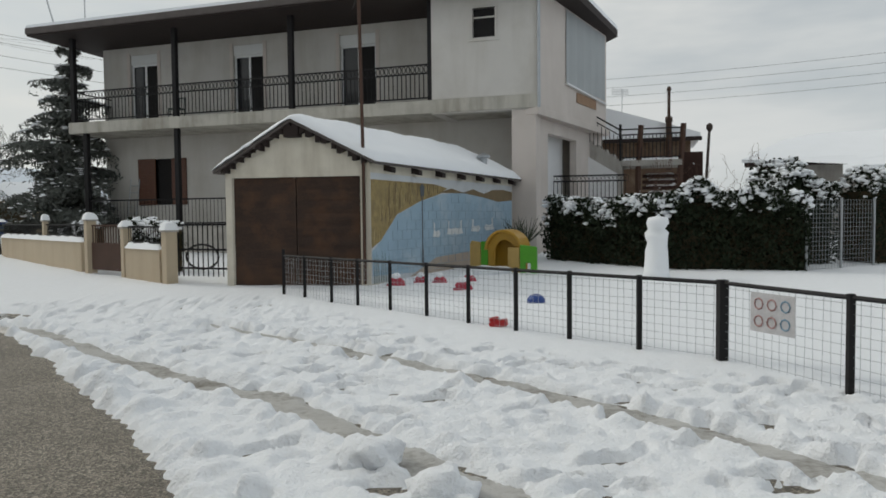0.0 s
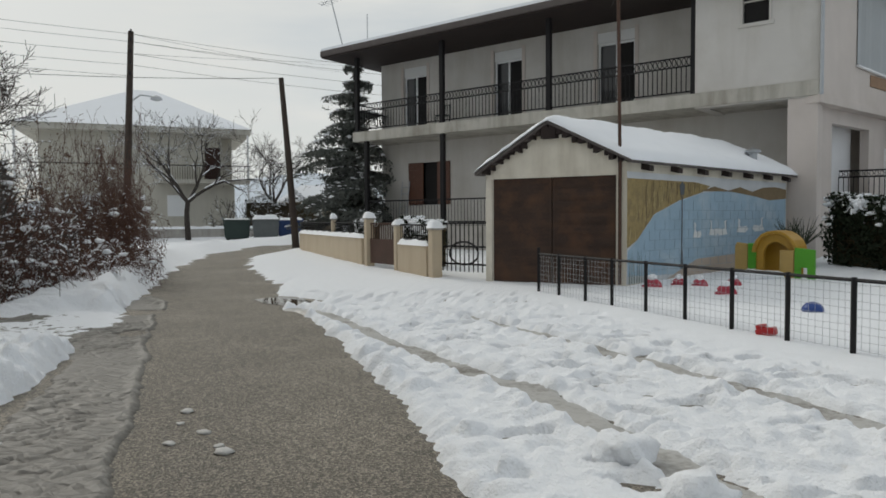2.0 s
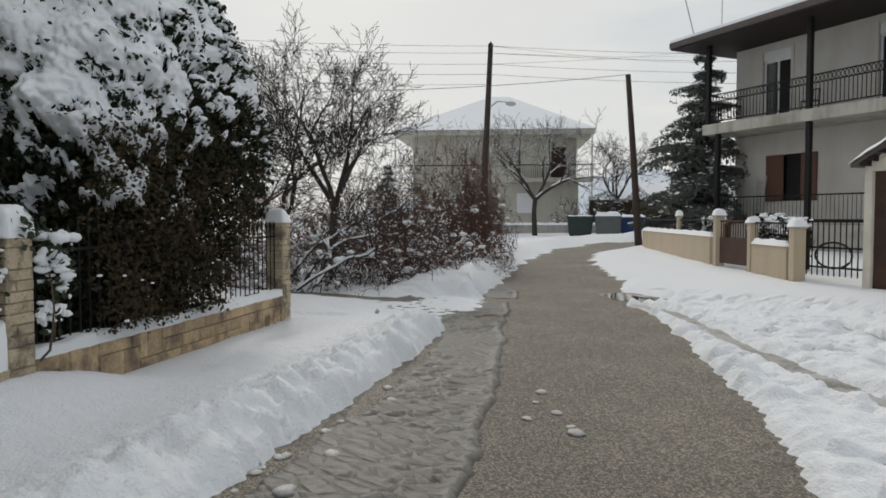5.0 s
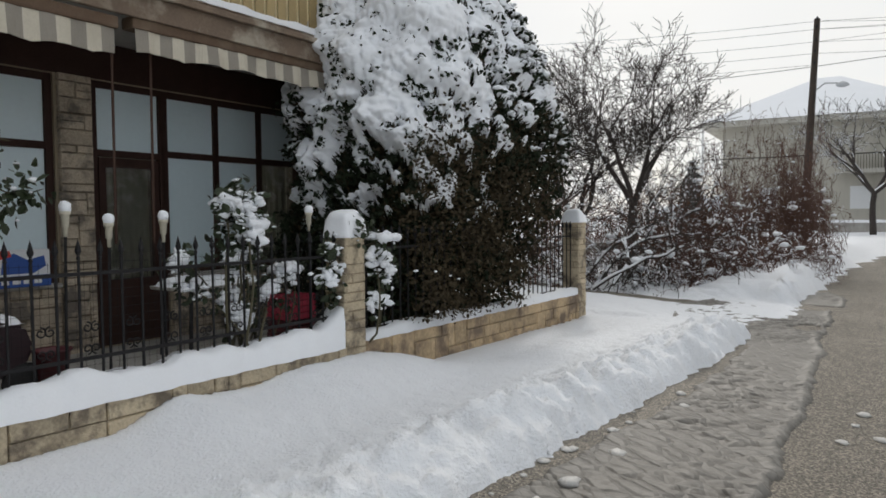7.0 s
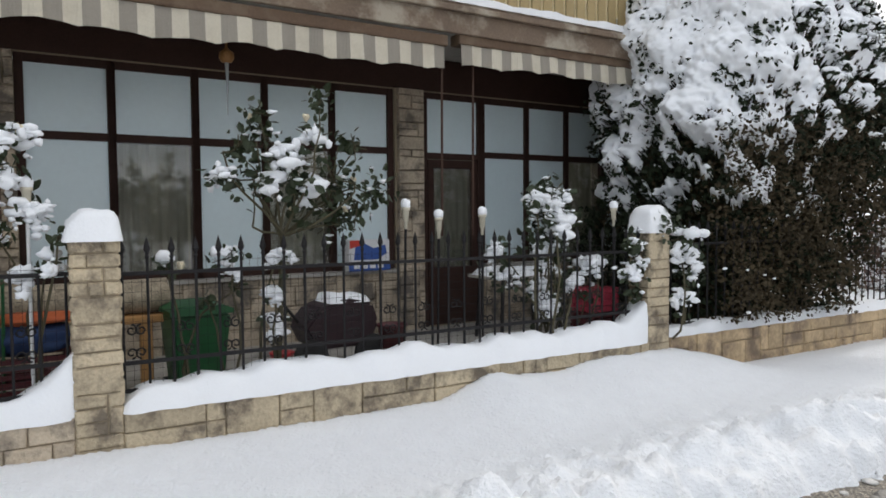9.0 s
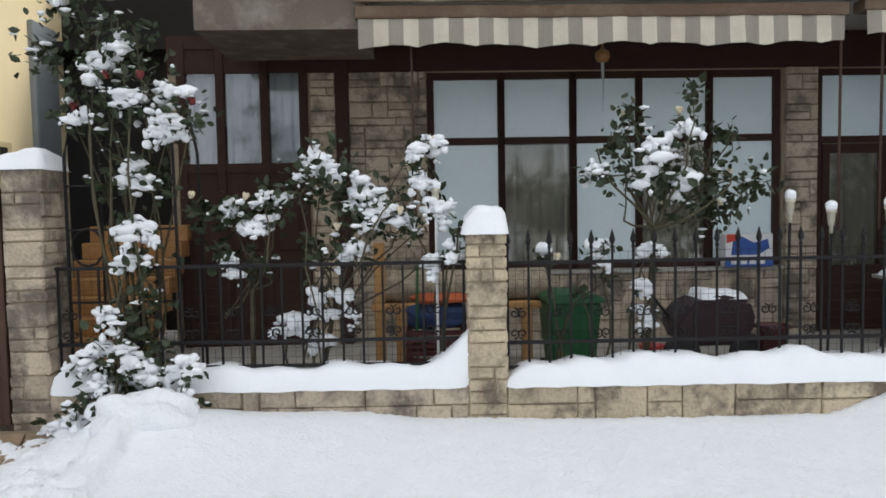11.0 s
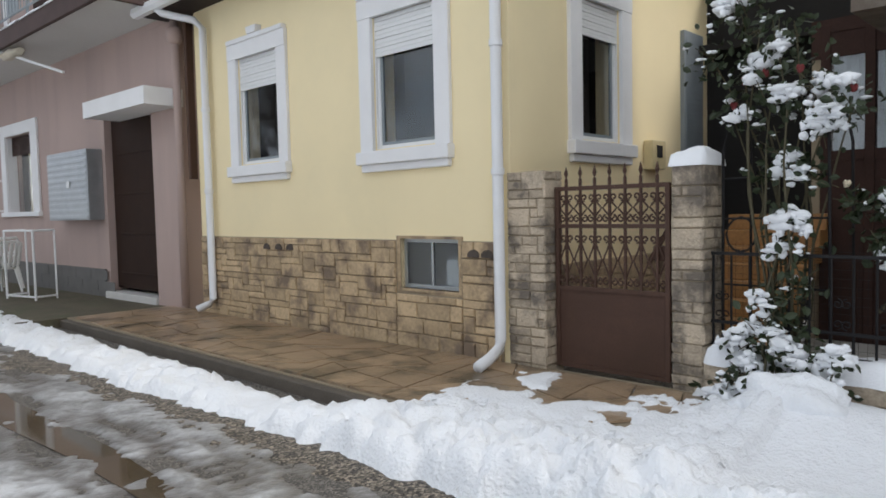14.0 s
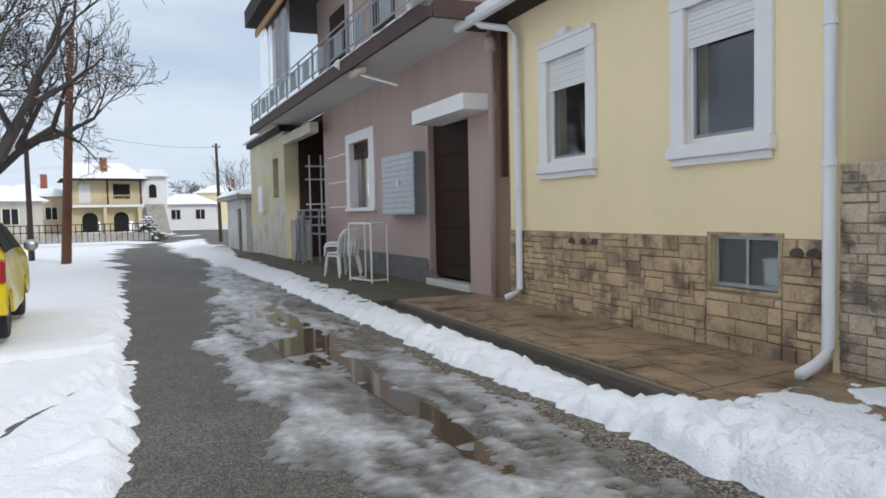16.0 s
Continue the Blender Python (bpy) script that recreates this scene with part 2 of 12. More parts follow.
PVC = mat("white_pvc", (0.76, 0.77, 0.79), 0.35, var=0.03, scale=4, fine=60, bump=0.03, stain=(0.6, 0.6, 0.58), stain_scale=2, stain_amount=0.2)
SHUTTER = mat("white_roller_shutter", (0.74, 0.75, 0.75), 0.5, var=0.03, scale=3, fine=60, bump=0.03)
FROST = mat("milky_blue_glass", (0.68, 0.79, 0.82), 0.28, var=0.03, scale=1.5, fine=20, bump=0.0, spec=0.5)
# the dark of unlit interiors is put into these two colours
DARK = mat("unlit_black", (0.012, 0.011, 0.011), 0.9, var=0.2, scale=2, fine=20, bump=0.0)
ROOM = mat("dim_interior_grey", (0.10, 0.09, 0.08), 0.9, var=0.15, scale=2, fine=20, bump=0.0)
CURTAIN = mat("pale_net_curtain", (0.25, 0.235, 0.18), 0.9, var=0.12, scale=6, fine=60, bump=0.2)
WHITE_CURTAIN = mat("white_net_curtain", (0.55, 0.57, 0.58), 0.9, var=0.12, scale=6, fine=60, bump=0.2)
PANE = glass("window_glass")
DUSTY_PANE = glass("dusty_window_glass", (0.80, 0.85, 0.87), 0.38)
DARK_GLASS = mat("dark_window_glass", (0.018, 0.02, 0.023), 0.08, var=0.1, scale=1, fine=10, bump=0.0, spec=0.5)
AWN_CREAM = mat("cream_awning_cloth", (0.58, 0.53, 0.43), 0.9, var=0.1, scale=4, fine=80, bump=0.15, stain=(0.42, 0.36, 0.27), stain_scale=3, stain_amount=0.4)
AWN_GREY = mat("grey_awning_cloth", (0.29, 0.262, 0.22), 0.9, var=0.1, scale=4, fine=80, bump=0.15)
TILE = mat("dark_roof_edge", (0.10, 0.085, 0.08), 0.8, var=0.25, scale=4, fine=40, bump=0.3)
BARK = mat("grey_bark", (0.048, 0.039, 0.034), 0.95, var=0.3, scale=8, fine=60, bump=0.5)
# lighter, greyer bark paints distance haze onto far trees
BARK_PALE = mat("hazed_grey_twigs", (0.13, 0.12, 0.118), 0.95, var=0.25, scale=8, fine=60, bump=0.3)
BARK_RED = mat("reddish_twigs", (0.105, 0.056, 0.042), 0.9, var=0.3, scale=8, fine=60, bump=0.2)
LEAF = mat("dark_evergreen_leaves", (0.018, 0.025, 0.013), 0.7, var=0.5, scale=3, fine=25, bump=0.0, spec=0.15)
LEAF_BROWN = mat("brownish_evergreen_leaves", (0.052, 0.039, 0.021), 0.7, var=0.5, scale=3, fine=25, bump=0.0, spec=0.2)
LEAF_ROSE = mat("rose_leaves", (0.027, 0.039, 0.016), 0.5, var=0.45, scale=6, fine=30, bump=0.0, spec=0.4)
NEEDLE = mat("grey_green_needles", (0.135, 0.145, 0.132), 0.85, var=0.5, scale=2, fine=25, bump=0.0, spec=0.2)
LEAF_DRY = mat("withered_leaves", (0.120, 0.062, 0.036), 0.9, var=0.5, scale=3, fine=25, bump=0.0, spec=0.1)
STEM = mat("green_brown_stems", (0.075, 0.065, 0.035), 0.8, var=0.3, scale=8, fine=50, bump=0.2)
ROSE_PALE = mat("faded_cream_rose", (0.68, 0.60, 0.44), 0.7, var=0.2, scale=20, fine=80, bump=0.1)
ROSE_RED = mat("dried_red_rose", (0.16, 0.02, 0.02), 0.7, var=0.3, scale=20, fine=80, bump=0.1)
GREEN_BIN = mat("green_bin_plastic", (0.012, 0.092, 0.030), 0.45, var=0.15, scale=5, fine=60, bump=0.05)
BIN_DARK = mat("dark_green_bin_plastic", (0.016, 0.034, 0.028), 0.5, var=0.15, scale=5, fine=60, bump=0.05)
BIN_GREY = mat("grey_bin_steel", (0.10, 0.11, 0.11), 0.5, var=0.15, scale=5, fine=60, bump=0.05)
RED_PLASTIC = mat("red_plastic", (0.42, 0.018, 0.022), 0.4, var=0.12, scale=6, fine=60, bump=0.03)
DARK_RED = mat("dark_red_plastic", (0.085, 0.014, 0.018), 0.5, var=0.2, scale=6, fine=60, bump=0.05)
PINK_RED = mat("pinkish_red_paint", (0.42, 0.045, 0.075), 0.5, var=0.12, scale=6, fine=60, bump=0.05)
BLUE_PLASTIC = mat("blue_plastic", (0.015, 0.055, 0.24), 0.4, var=0.1, scale=6, fine=60, bump=0.03)
YELLOW_PLASTIC = mat("ochre_yellow_plastic", (0.44, 0.25, 0.03), 0.4, var=0.1, scale=5, fine=60, bump=0.03)
SAND_PLASTIC = mat("sandy_yellow_plastic", (0.46, 0.31, 0.10), 0.45, var=0.1, scale=5, fine=60, bump=0.03)
LIME_PLASTIC = mat("lime_green_plastic", (0.08, 0.33, 0.018), 0.4, var=0.1, scale=5, fine=60, bump=0.03)
BLUE_TARP = mat("blue_cloth", (0.02, 0.045, 0.13), 0.8, var=0.25, scale=6, fine=60, bump=0.3)
ORANGE_CLOTH = mat("orange_cloth", (0.45, 0.10, 0.03), 0.8, var=0.25, scale=6, fine=60, bump=0.3)
RUG = mat("mottled_rug_roll", (0.33, 0.275, 0.20), 0.95, var=0.6, scale=14, fine=80, bump=0.4)
CAR_YELLOW = mat("yellow_car_paint", (0.72, 0.56, 0.01), 0.18, var=0.02, scale=3, fine=30, bump=0.0, spec=0.6)
RUBBER = mat("black_rubber", (0.018, 0.018, 0.018), 0.8, var=0.2, scale=8, fine=60, bump=0.2)
TAIL_RED = mat("red_tail_lens", (0.30, 0.01, 0.01), 0.12, var=0.05, scale=8, fine=60, bump=0.0)
MURAL_BLUE = mat("blue_wall_paint", (0.30, 0.42, 0.52), 0.9, var=0.12, scale=2.5, fine=60, bump=0.2, stain=(0.47, 0.54, 0.58), stain_scale=1.2, stain_amount=0.6)
MURAL_OCHRE = mat("ochre_reed_paint", (0.30, 0.225, 0.10), 0.9, var=0.3, scale=6, fine=50, bump=0.2, stain=(0.17, 0.135, 0.075), stain_scale=5, stain_amount=0.6)
MURAL_BROWN = mat("brown_hill_paint", (0.20, 0.145, 0.08), 0.9, var=0.2, scale=4, fine=60, bump=0.2)
MURAL_SAND = mat("sandy_shore_paint", (0.42, 0.35, 0.29), 0.9, var=0.12, scale=3, fine=60, bump=0.2)
MURAL_SKY = mat("pale_sky_paint", (0.56, 0.58, 0.60), 0.9, var=0.08, scale=3, fine=60, bump=0.2)
MURAL_WHITE = mat("white_swan_paint", (0.66, 0.68, 0.68), 0.9, var=0.06, scale=4, fine=60, bump=0.1)
MURAL_GREEN = mat("green_grass_paint", (0.10, 0.15, 0.11), 0.9, var=0.2, scale=4, fine=60, bump=0.1)
MURAL_STRAW = mat("straw_paint", (0.44, 0.35, 0.17), 0.9, var=0.2, scale=6, fine=50, bump=0.1)
MURAL_JOINT = mat("shaded_joint_paint", (0.25, 0.33, 0.39), 0.95, var=0.3, scale=4, fine=60, bump=0.1)
MURAL_LINE = mat("dark_paint_line", (0.10, 0.11, 0.12), 0.9, var=0.2, scale=4, fine=60, bump=0.1)
LABEL_WHITE = mat("white_carton", (0.75, 0.75, 0.76), 0.5, var=0.04, scale=5, fine=60, bump=0.02)
LABEL_BLUE = mat("blue_print", (0.03, 0.09, 0.33), 0.5, var=0.06, scale=5, fine=60, bump=0.0)
LABEL_RED = mat("red_print", (0.55, 0.05, 0.03), 0.5, var=0.06, scale=5, fine=60, bump=0.0)
BRICK_RED = mat("red_brick", (0.27, 0.10, 0.06), 0.9, var=0.2, scale=6, fine=60, bump=0.3)
CABLE = mat("black_cable", (0.03, 0.03, 0.032), 0.6, var=0.05, bump=0.0)
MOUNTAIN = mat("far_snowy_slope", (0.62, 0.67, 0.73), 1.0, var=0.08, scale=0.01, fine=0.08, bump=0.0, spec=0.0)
SANDY_HOUSE = mat("pale_yellow_house_paint", (0.66, 0.56, 0.36), 0.9, var=0.05, scale=1, fine=30, bump=0.05)
FAR_HOUSE = mat("pale_grey_house_paint", (0.50, 0.475, 0.41), 0.9, var=0.06, scale=1, fine=30, bump=0.05, stain=(0.38, 0.36, 0.32), stain_scale=0.4, stain_amount=0.4)


for wall_paint, tint, amount, across in ((STUCCO_GREY, (0.36, 0.33, 0.27), 0.45, 1.0), (STUCCO_SIDE, (0.44, 0.39, 0.34), 0.3, 1.2), (SLAB_EDGE, (0.24, 0.215, 0.17), 0.8, 2.6), (GARAGE_WHITE, (0.42, 0.37, 0.29), 0.7, 2.4), (STUCCO_PINK, (0.30, 0.24, 0.225), 0.35, 1.6), (CREAM_WALL, (0.36, 0.27, 0.19), 0.35, 1.8), (FAR_HOUSE, (0.34, 0.32, 0.27), 0.6, 1.0), (CONCRETE, (0.22, 0.20, 0.17), 0.6, 3.0)):
    streaked(wall_paint, tint, amount, across)
streaked(RUSTY, (0.095, 0.052, 0.032), 0.6, 0.9, 6.0)


def asphalt(name, color, patch, grain, lo, hi, wet=False):
    m = mat(name, color, 0.62, var=0.22, scale=0.9, fine=9, bump=0.0, stain=patch, stain_scale=0.55, stain_amount=0.7)
    n, l = m.node_tree.nodes, m.node_tree.links
    tc, v, bp = n.new("ShaderNodeTexCoord"), n.new("ShaderNodeTexVoronoi"), n.new("ShaderNodeBump")
    v.inputs["Scale"].default_value = grain
    l.new(tc.outputs["Object"], v.inputs["Vector"])
    bp.inputs["Strength"].default_value, bp.inputs["Distance"].default_value = 0.8, 0.012
    l.new(v.outputs["Distance"], bp.inputs["Height"])
    b = n["Principled BSDF"]
    l.new(bp.outputs["Normal"], b.inputs["Normal"])
    # single grains differ in tone
    old = b.inputs["Base Color"].links[0].from_socket
    cell, mr, mx = n.new("ShaderNodeSeparateColor"), n.new("ShaderNodeMapRange"), n.new("ShaderNodeMix")
    l.new(v.outputs["Color"], cell.inputs["Color"])
    few = n.new("ShaderNodeMath")
    few.operation = "POWER"
    few.inputs[1].default_value = 2.0
    l.new(cell.outputs["Red"], few.inputs[0])
    l.new(few.outputs[0], mr.inputs["Value"])
    mr.inputs["To Min"].default_value, mr.inputs["To Max"].default_value = lo, hi
    mx.data_type, mx.blend_type = "RGBA", "MULTIPLY"
    mx.inputs["Factor"].default_value = 1
    l.new(old, mx.inputs["A"])
    l.new(mr.outputs["Result"], mx.inputs["B"])
    l.new(mx.outputs["Result"], b.inputs["Base Color"])
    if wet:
        # towards the south, by world y, the road's colour is multiplied darker and bluer
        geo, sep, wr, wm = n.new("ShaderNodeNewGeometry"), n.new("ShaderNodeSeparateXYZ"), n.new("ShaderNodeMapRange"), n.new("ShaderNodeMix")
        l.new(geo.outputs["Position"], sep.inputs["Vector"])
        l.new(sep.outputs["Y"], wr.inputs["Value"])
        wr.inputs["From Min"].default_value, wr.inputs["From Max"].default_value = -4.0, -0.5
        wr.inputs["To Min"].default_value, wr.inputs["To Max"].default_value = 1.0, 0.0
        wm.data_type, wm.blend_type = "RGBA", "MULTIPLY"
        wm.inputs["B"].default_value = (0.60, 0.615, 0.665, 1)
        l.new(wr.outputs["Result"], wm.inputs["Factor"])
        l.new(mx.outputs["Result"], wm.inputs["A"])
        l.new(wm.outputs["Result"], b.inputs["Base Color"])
    return m


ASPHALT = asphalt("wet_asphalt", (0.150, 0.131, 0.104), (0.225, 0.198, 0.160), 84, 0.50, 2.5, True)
GRAVEL = asphalt("wet_gravel_verge", (0.105, 0.088, 0.068), (0.07, 0.06, 0.048), 66, 0.22, 3.5)
def slush_mat(name, pale, dark, lo, hi, rough, stretch=3.2, thin=None, plates=0.0):
    """Half-melted snow, smeared along the road, with bare wet patches."""
    m = bpy.data.materials.new(name)
    m.use_nodes = True
    n, l = m.node_tree.nodes, m.node_tree.links
    b = n["Principled BSDF"]
    tc, mp = n.new("ShaderNodeTexCoord"), n.new("ShaderNodeMapping")
    mp.inputs["Rotation"].default_value = (0, 0, radians(53))
    mp.inputs["Scale"].default_value = (1.0, stretch, 1.0)
    l.new(tc.outputs["Object"], mp.inputs["Vector"])
    big, fine = n.new("ShaderNodeTexNoise"), n.new("ShaderNodeTexNoise")
    big.inputs["Scale"].default_value, big.inputs["Detail"].default_value, big.inputs["Roughness"].default_value = 0.9, 8, 0.62
    fine.inputs["Scale"].default_value, fine.inputs["Detail"].default_value = 22, 4
    l.new(mp.outputs["Vector"], big.inputs["Vector"])
    l.new(tc.outputs["Object"], fine.inputs["Vector"])
    mix = n.new("ShaderNodeMath")
    mix.operation = "MULTIPLY_ADD"
    mix.inputs[1].default_value = 0.5
    l.new(fine.outputs["Fac"], mix.inputs[0])
    l.new(big.outputs["Fac"], mix.inputs[2])
    ramp = n.new("ShaderNodeValToRGB")
    e = ramp.color_ramp.elements
    e[0].position, e[0].color = lo, (*dark, 1)
    e[1].position, e[1].color = hi, (*pale, 1)
    l.new(mix.outputs[0], ramp.inputs["Fac"])
    l.new(ramp.outputs["Color"], b.inputs["Base Color"])
    if thin:
        # low ice darkens: a thin film over asphalt, in grey slush painted recess shade
        geo, sep, mr, mx = n.new("ShaderNodeNewGeometry"), n.new("ShaderNodeSeparateXYZ"), n.new("ShaderNodeMapRange"), n.new("ShaderNodeMix")
        l.new(geo.outputs["Position"], sep.inputs["Vector"])
        l.new(sep.outputs["Z"], mr.inputs["Value"])
        mr.inputs["From Min"].default_value, mr.inputs["From Max"].default_value = 0.001, thin[3]
        mx.data_type = "RGBA"
        mx.inputs["A"].default_value = (*thin[:3], 1)
        l.new(mr.outputs["Result"], mx.inputs["Factor"])
        l.new(ramp.outputs["Color"], mx.inputs["B"])
        l.new(mx.outputs["Result"], b.inputs["Base Color"])
    b.inputs["Roughness"].default_value = rough
    bp = n.new("ShaderNodeBump")
    bp.inputs["Strength"].default_value, bp.inputs["Distance"].default_value = 0.6, 0.03
    l.new(mix.outputs[0], bp.inputs["Height"])
    l.new(bp.outputs["Normal"], b.inputs["Normal"])
    if plates:
        # lugs have pressed it into short slanting plates with cracks between them
        turn, crack, cut, deep = n.new("ShaderNodeMapping"), n.new("ShaderNodeTexVoronoi"), n.new("ShaderNodeMapRange"), n.new("ShaderNodeMath")
        warp = n.new("ShaderNodeMix")
        turn.inputs["Rotation"].default_value = (0, 0, radians(12))
        turn.inputs["Scale"].default_value = (plates, plates * 2.6, 1.0)
        warp.data_type = "RGBA"
        warp.inputs["Factor"].default_value = 0.10
        l.new(tc.outputs["Object"], warp.inputs["A"])
        l.new(big.outputs["Color"], warp.inputs["B"])
        l.new(warp.outputs["Result"], turn.inputs["Vector"])
        crack.feature = "DISTANCE_TO_EDGE"
        crack.inputs["Scale"].default_value = 1.0
        l.new(turn.outputs["Vector"], crack.inputs["Vector"])
        l.new(crack.outputs["Distance"], cut.inputs["Value"])
        cut.inputs["From Max"].default_value = 0.16
        deep.operation = "MULTIPLY_ADD"
        deep.inputs[1].default_value = 0.55
        l.new(cut.outputs["Result"], deep.inputs[0])
        l.new(mix.outputs[0], deep.inputs[2])
        l.new(deep.outputs[0], bp.inputs["Height"])
    return m


# the dark low tone of grey slush paints shade into its lug marks
SLUSH = slush_mat("grey_slush", (0.200, 0.190, 0.172), (0.125, 0.117, 0.104), 0.46, 0.80, 0.55, 1.4, (0.098, 0.090, 0.078, 0.026), 4.2)
SLUSH_PALE = slush_mat("half_melted_ice", (0.55, 0.56, 0.575), (0.20, 0.197, 0.19), 0.57, 0.90, 0.28, 2.2, (0.115, 0.105, 0.095, 0.026))
SLUSH_RUT = slush_mat("brownish_rut_slush", (0.46, 0.45, 0.43), (0.15, 0.132, 0.105), 0.50, 0.80, 0.4)
WATER = mat("brown_meltwater", (0.085, 0.065, 0.042), 0.06, var=0.15, scale=1.5, fine=8, bump=0.0, spec=0.6)
SHADE_CLOTH = mat("grey_terrace_screen", (0.36, 0.38, 0.39), 0.6, var=0.06, scale=1.5, fine=20, bump=0.1)
CLEAR_SHEET = glass("clear_plastic_sheet", (0.93, 0.95, 0.97), 0.12)


# ---- mesh kit ----
def box(bm, x0, x1, y0, y1, z0, z1, bev=0.0):
    """A box, its upright and top edges cut by bev."""
    r = bmesh.ops.create_cube(bm, size=1.0, matrix=Matrix.Translation(((x0 + x1) / 2, (y0 + y1) / 2, (z0 + z1) / 2)) @ Matrix.Diagonal((x1 - x0, y1 - y0, z1 - z0, 1)))
    if bev:
        es = list({e for v in r["verts"] for e in v.link_edges})
        bmesh.ops.bevel(bm, geom=es, offset=bev, segments=1 if bev < 0.012 else 2, affect="EDGES", profile=0.6)
    return bm


def tube(bm, pts, r, seg=6, r_end=None, close=True):
    """A round bar through pts; r may taper to r_end."""
    pts = [Vector(p) for p in pts]
    rings, n = [], len(pts)
    for i, p in enumerate(pts):
        d = (pts[min(i + 1, n - 1)] - pts[max(i - 1, 0)]).normalized()
        a = Vector((0, 0, 1)) if abs(d.z) < 0.9 else Vector((1, 0, 0))
        u = d.cross(a).normalized()
        w = d.cross(u)
        rr = r if r_end is None else r + (r_end - r) * i / max(n - 1, 1)
        rings.append([bm.verts.new(p + (u * math.cos(k * 2 * math.pi / seg) + w * math.sin(k * 2 * math.pi / seg)) * rr) for k in range(seg)])
    for a, b in zip(rings, rings[1:]):
        for k in range(seg):
            bm.faces.new((a[k], a[(k + 1) % seg], b[(k + 1) % seg], b[k]))
    if close:
        bm.faces.new(rings[0][::-1])
        bm.faces.new(rings[-1])
    return bm


def lathe(bm, profile, seg=16, centre=(0, 0, 0)):
    """A turned form: profile of (radius, z)."""
    c = Vector(centre)
    rings = []
    for r, z in profile:
        rings.append([bm.verts.new(c + Vector((max(r, 0.0005) * math.cos(k * 2 * math.pi / seg), max(r, 0.0005) * math.sin(k * 2 * math.pi / seg), z))) for k in range(seg)])
    for a, b in zip(rings, rings[1:]):
        for k in range(seg):
            bm.faces.new((a[k], a[(k + 1) % seg], b[(k + 1) % seg], b[k]))
    bm.faces.new(rings[0][::-1])
    bm.faces.new(rings[-1])
    return bm


def prism(bm, poly, y0, y1):
    """An (x, z) outline pushed from y0 to y1."""
    a = [bm.verts.new((x, y0, z)) for x, z in poly]
    b = [bm.verts.new((x, y1, z)) for x, z in poly]
    bm.faces.new(a)
    bm.faces.new(b[::-1])
    for i in range(len(poly)):
        j = (i + 1) % len(poly)
        bm.faces.new((a[j], a[i], b[i], b[j]))
    bmesh.ops.recalc_face_normals(bm, faces=bm.faces[:])
    return bm


def slab(bm, poly, z0, z1):
    """An (x, y) outline pushed from z0 to z1."""
    a = [bm.verts.new((x, y, z0)) for x, y in poly]
    b = [bm.verts.new((x, y, z1)) for x, y in poly]
    bm.faces.new(a[::-1])
    bm.faces.new(b)
    for i in range(len(poly)):
        j = (i + 1) % len(poly)
        bm.faces.new((a[i], a[j], b[j], b[i]))
    bmesh.ops.recalc_face_normals(bm, faces=bm.faces[:])
    return bm


def wall_mesh(bm, x0, x1, z0, z1, y0, y1, holes=()):
    """A wall from y0 (front) to y1 with rectangular openings (x0, x1, z0, z1) that go through it."""
    xs = sorted({x0, x1, *[h[0] for h in holes], *[h[1] for h in holes]})
    zs = sorted({z0, z1, *[h[2] for h in holes], *[h[3] for h in holes]})

    def solid(i, j):
        if not (0 <= i < len(xs) - 1 and 0 <= j < len(zs) - 1):
            return False
        cx, cz = (xs[i] + xs[i + 1]) / 2, (zs[j] + zs[j + 1]) / 2
        return not any(h[0] < cx < h[1] and h[2] < cz < h[3] for h in holes)

    def q(*p):
        bm.faces.new([bm.verts.new(c) for c in p])

    for i in range(len(xs) - 1):
        for j in range(len(zs) - 1):
            if not solid(i, j):
                continue
            a, b, c, d = xs[i], xs[i + 1], zs[j], zs[j + 1]
            q((a, y0, c), (b, y0, c), (b, y0, d), (a, y0, d))
            q((b, y1, c), (a, y1, c), (a, y1, d), (b, y1, d))
            if not solid(i - 1, j):
                q((a, y1, c), (a, y0, c), (a, y0, d), (a, y1, d))
            if not solid(i + 1, j):
                q((b, y0, c), (b, y1, c), (b, y1, d), (b, y0, d))
            if not solid(i, j - 1):
                q((a, y1, c), (b, y1, c), (b, y0, c), (a, y0, c))
            if not solid(i, j + 1):
                q((a, y0, d), (b, y0, d), (b, y1, d), (a, y1, d))
    bmesh.ops.remove_doubles(bm, verts=bm.verts[:], dist=1e-5)
    return bm


def mesh_of(name, bm, material, smooth=False):
    me = bpy.data.meshes.new(name)
    bm.to_mesh(me)
    bm.free()
    if smooth:
        me.polygons.foreach_set("use_smooth", [True] * len(me.polygons))
    for m in material if isinstance(material, (list, tuple)) else [material]:
        me.materials.append(m)
    return me


def part(name, bm, material, parent, label="", smooth=False):
    """One mesh object under a thing or under a part."""
    ob = new(name, mesh_of(name, bm, material, smooth))
    ob.parent = parent
    return tagged(ob, label)


def piece(name, me, parent, at):
    ob = new(name, me)
    ob.parent = parent
    ob.location = at
    return ob


def thing(name, m, label, category, group="", kind=""):
    """An Empty at the base of a thing, which parents its parts."""
    ob = new(name)
    ob.empty_display_size = 0.2
    ob.matrix_world = m
    return tagged(ob, label, category, group, kind)


def solo(name, bm, material, m, label, category, group="", kind="", smooth=False):
    """A thing of one mesh."""
    ob = new(name, mesh_of(name, bm, material, smooth))
    ob.matrix_world = m
    return tagged(ob, label, category, group, kind)


def B():
    return bmesh.new()


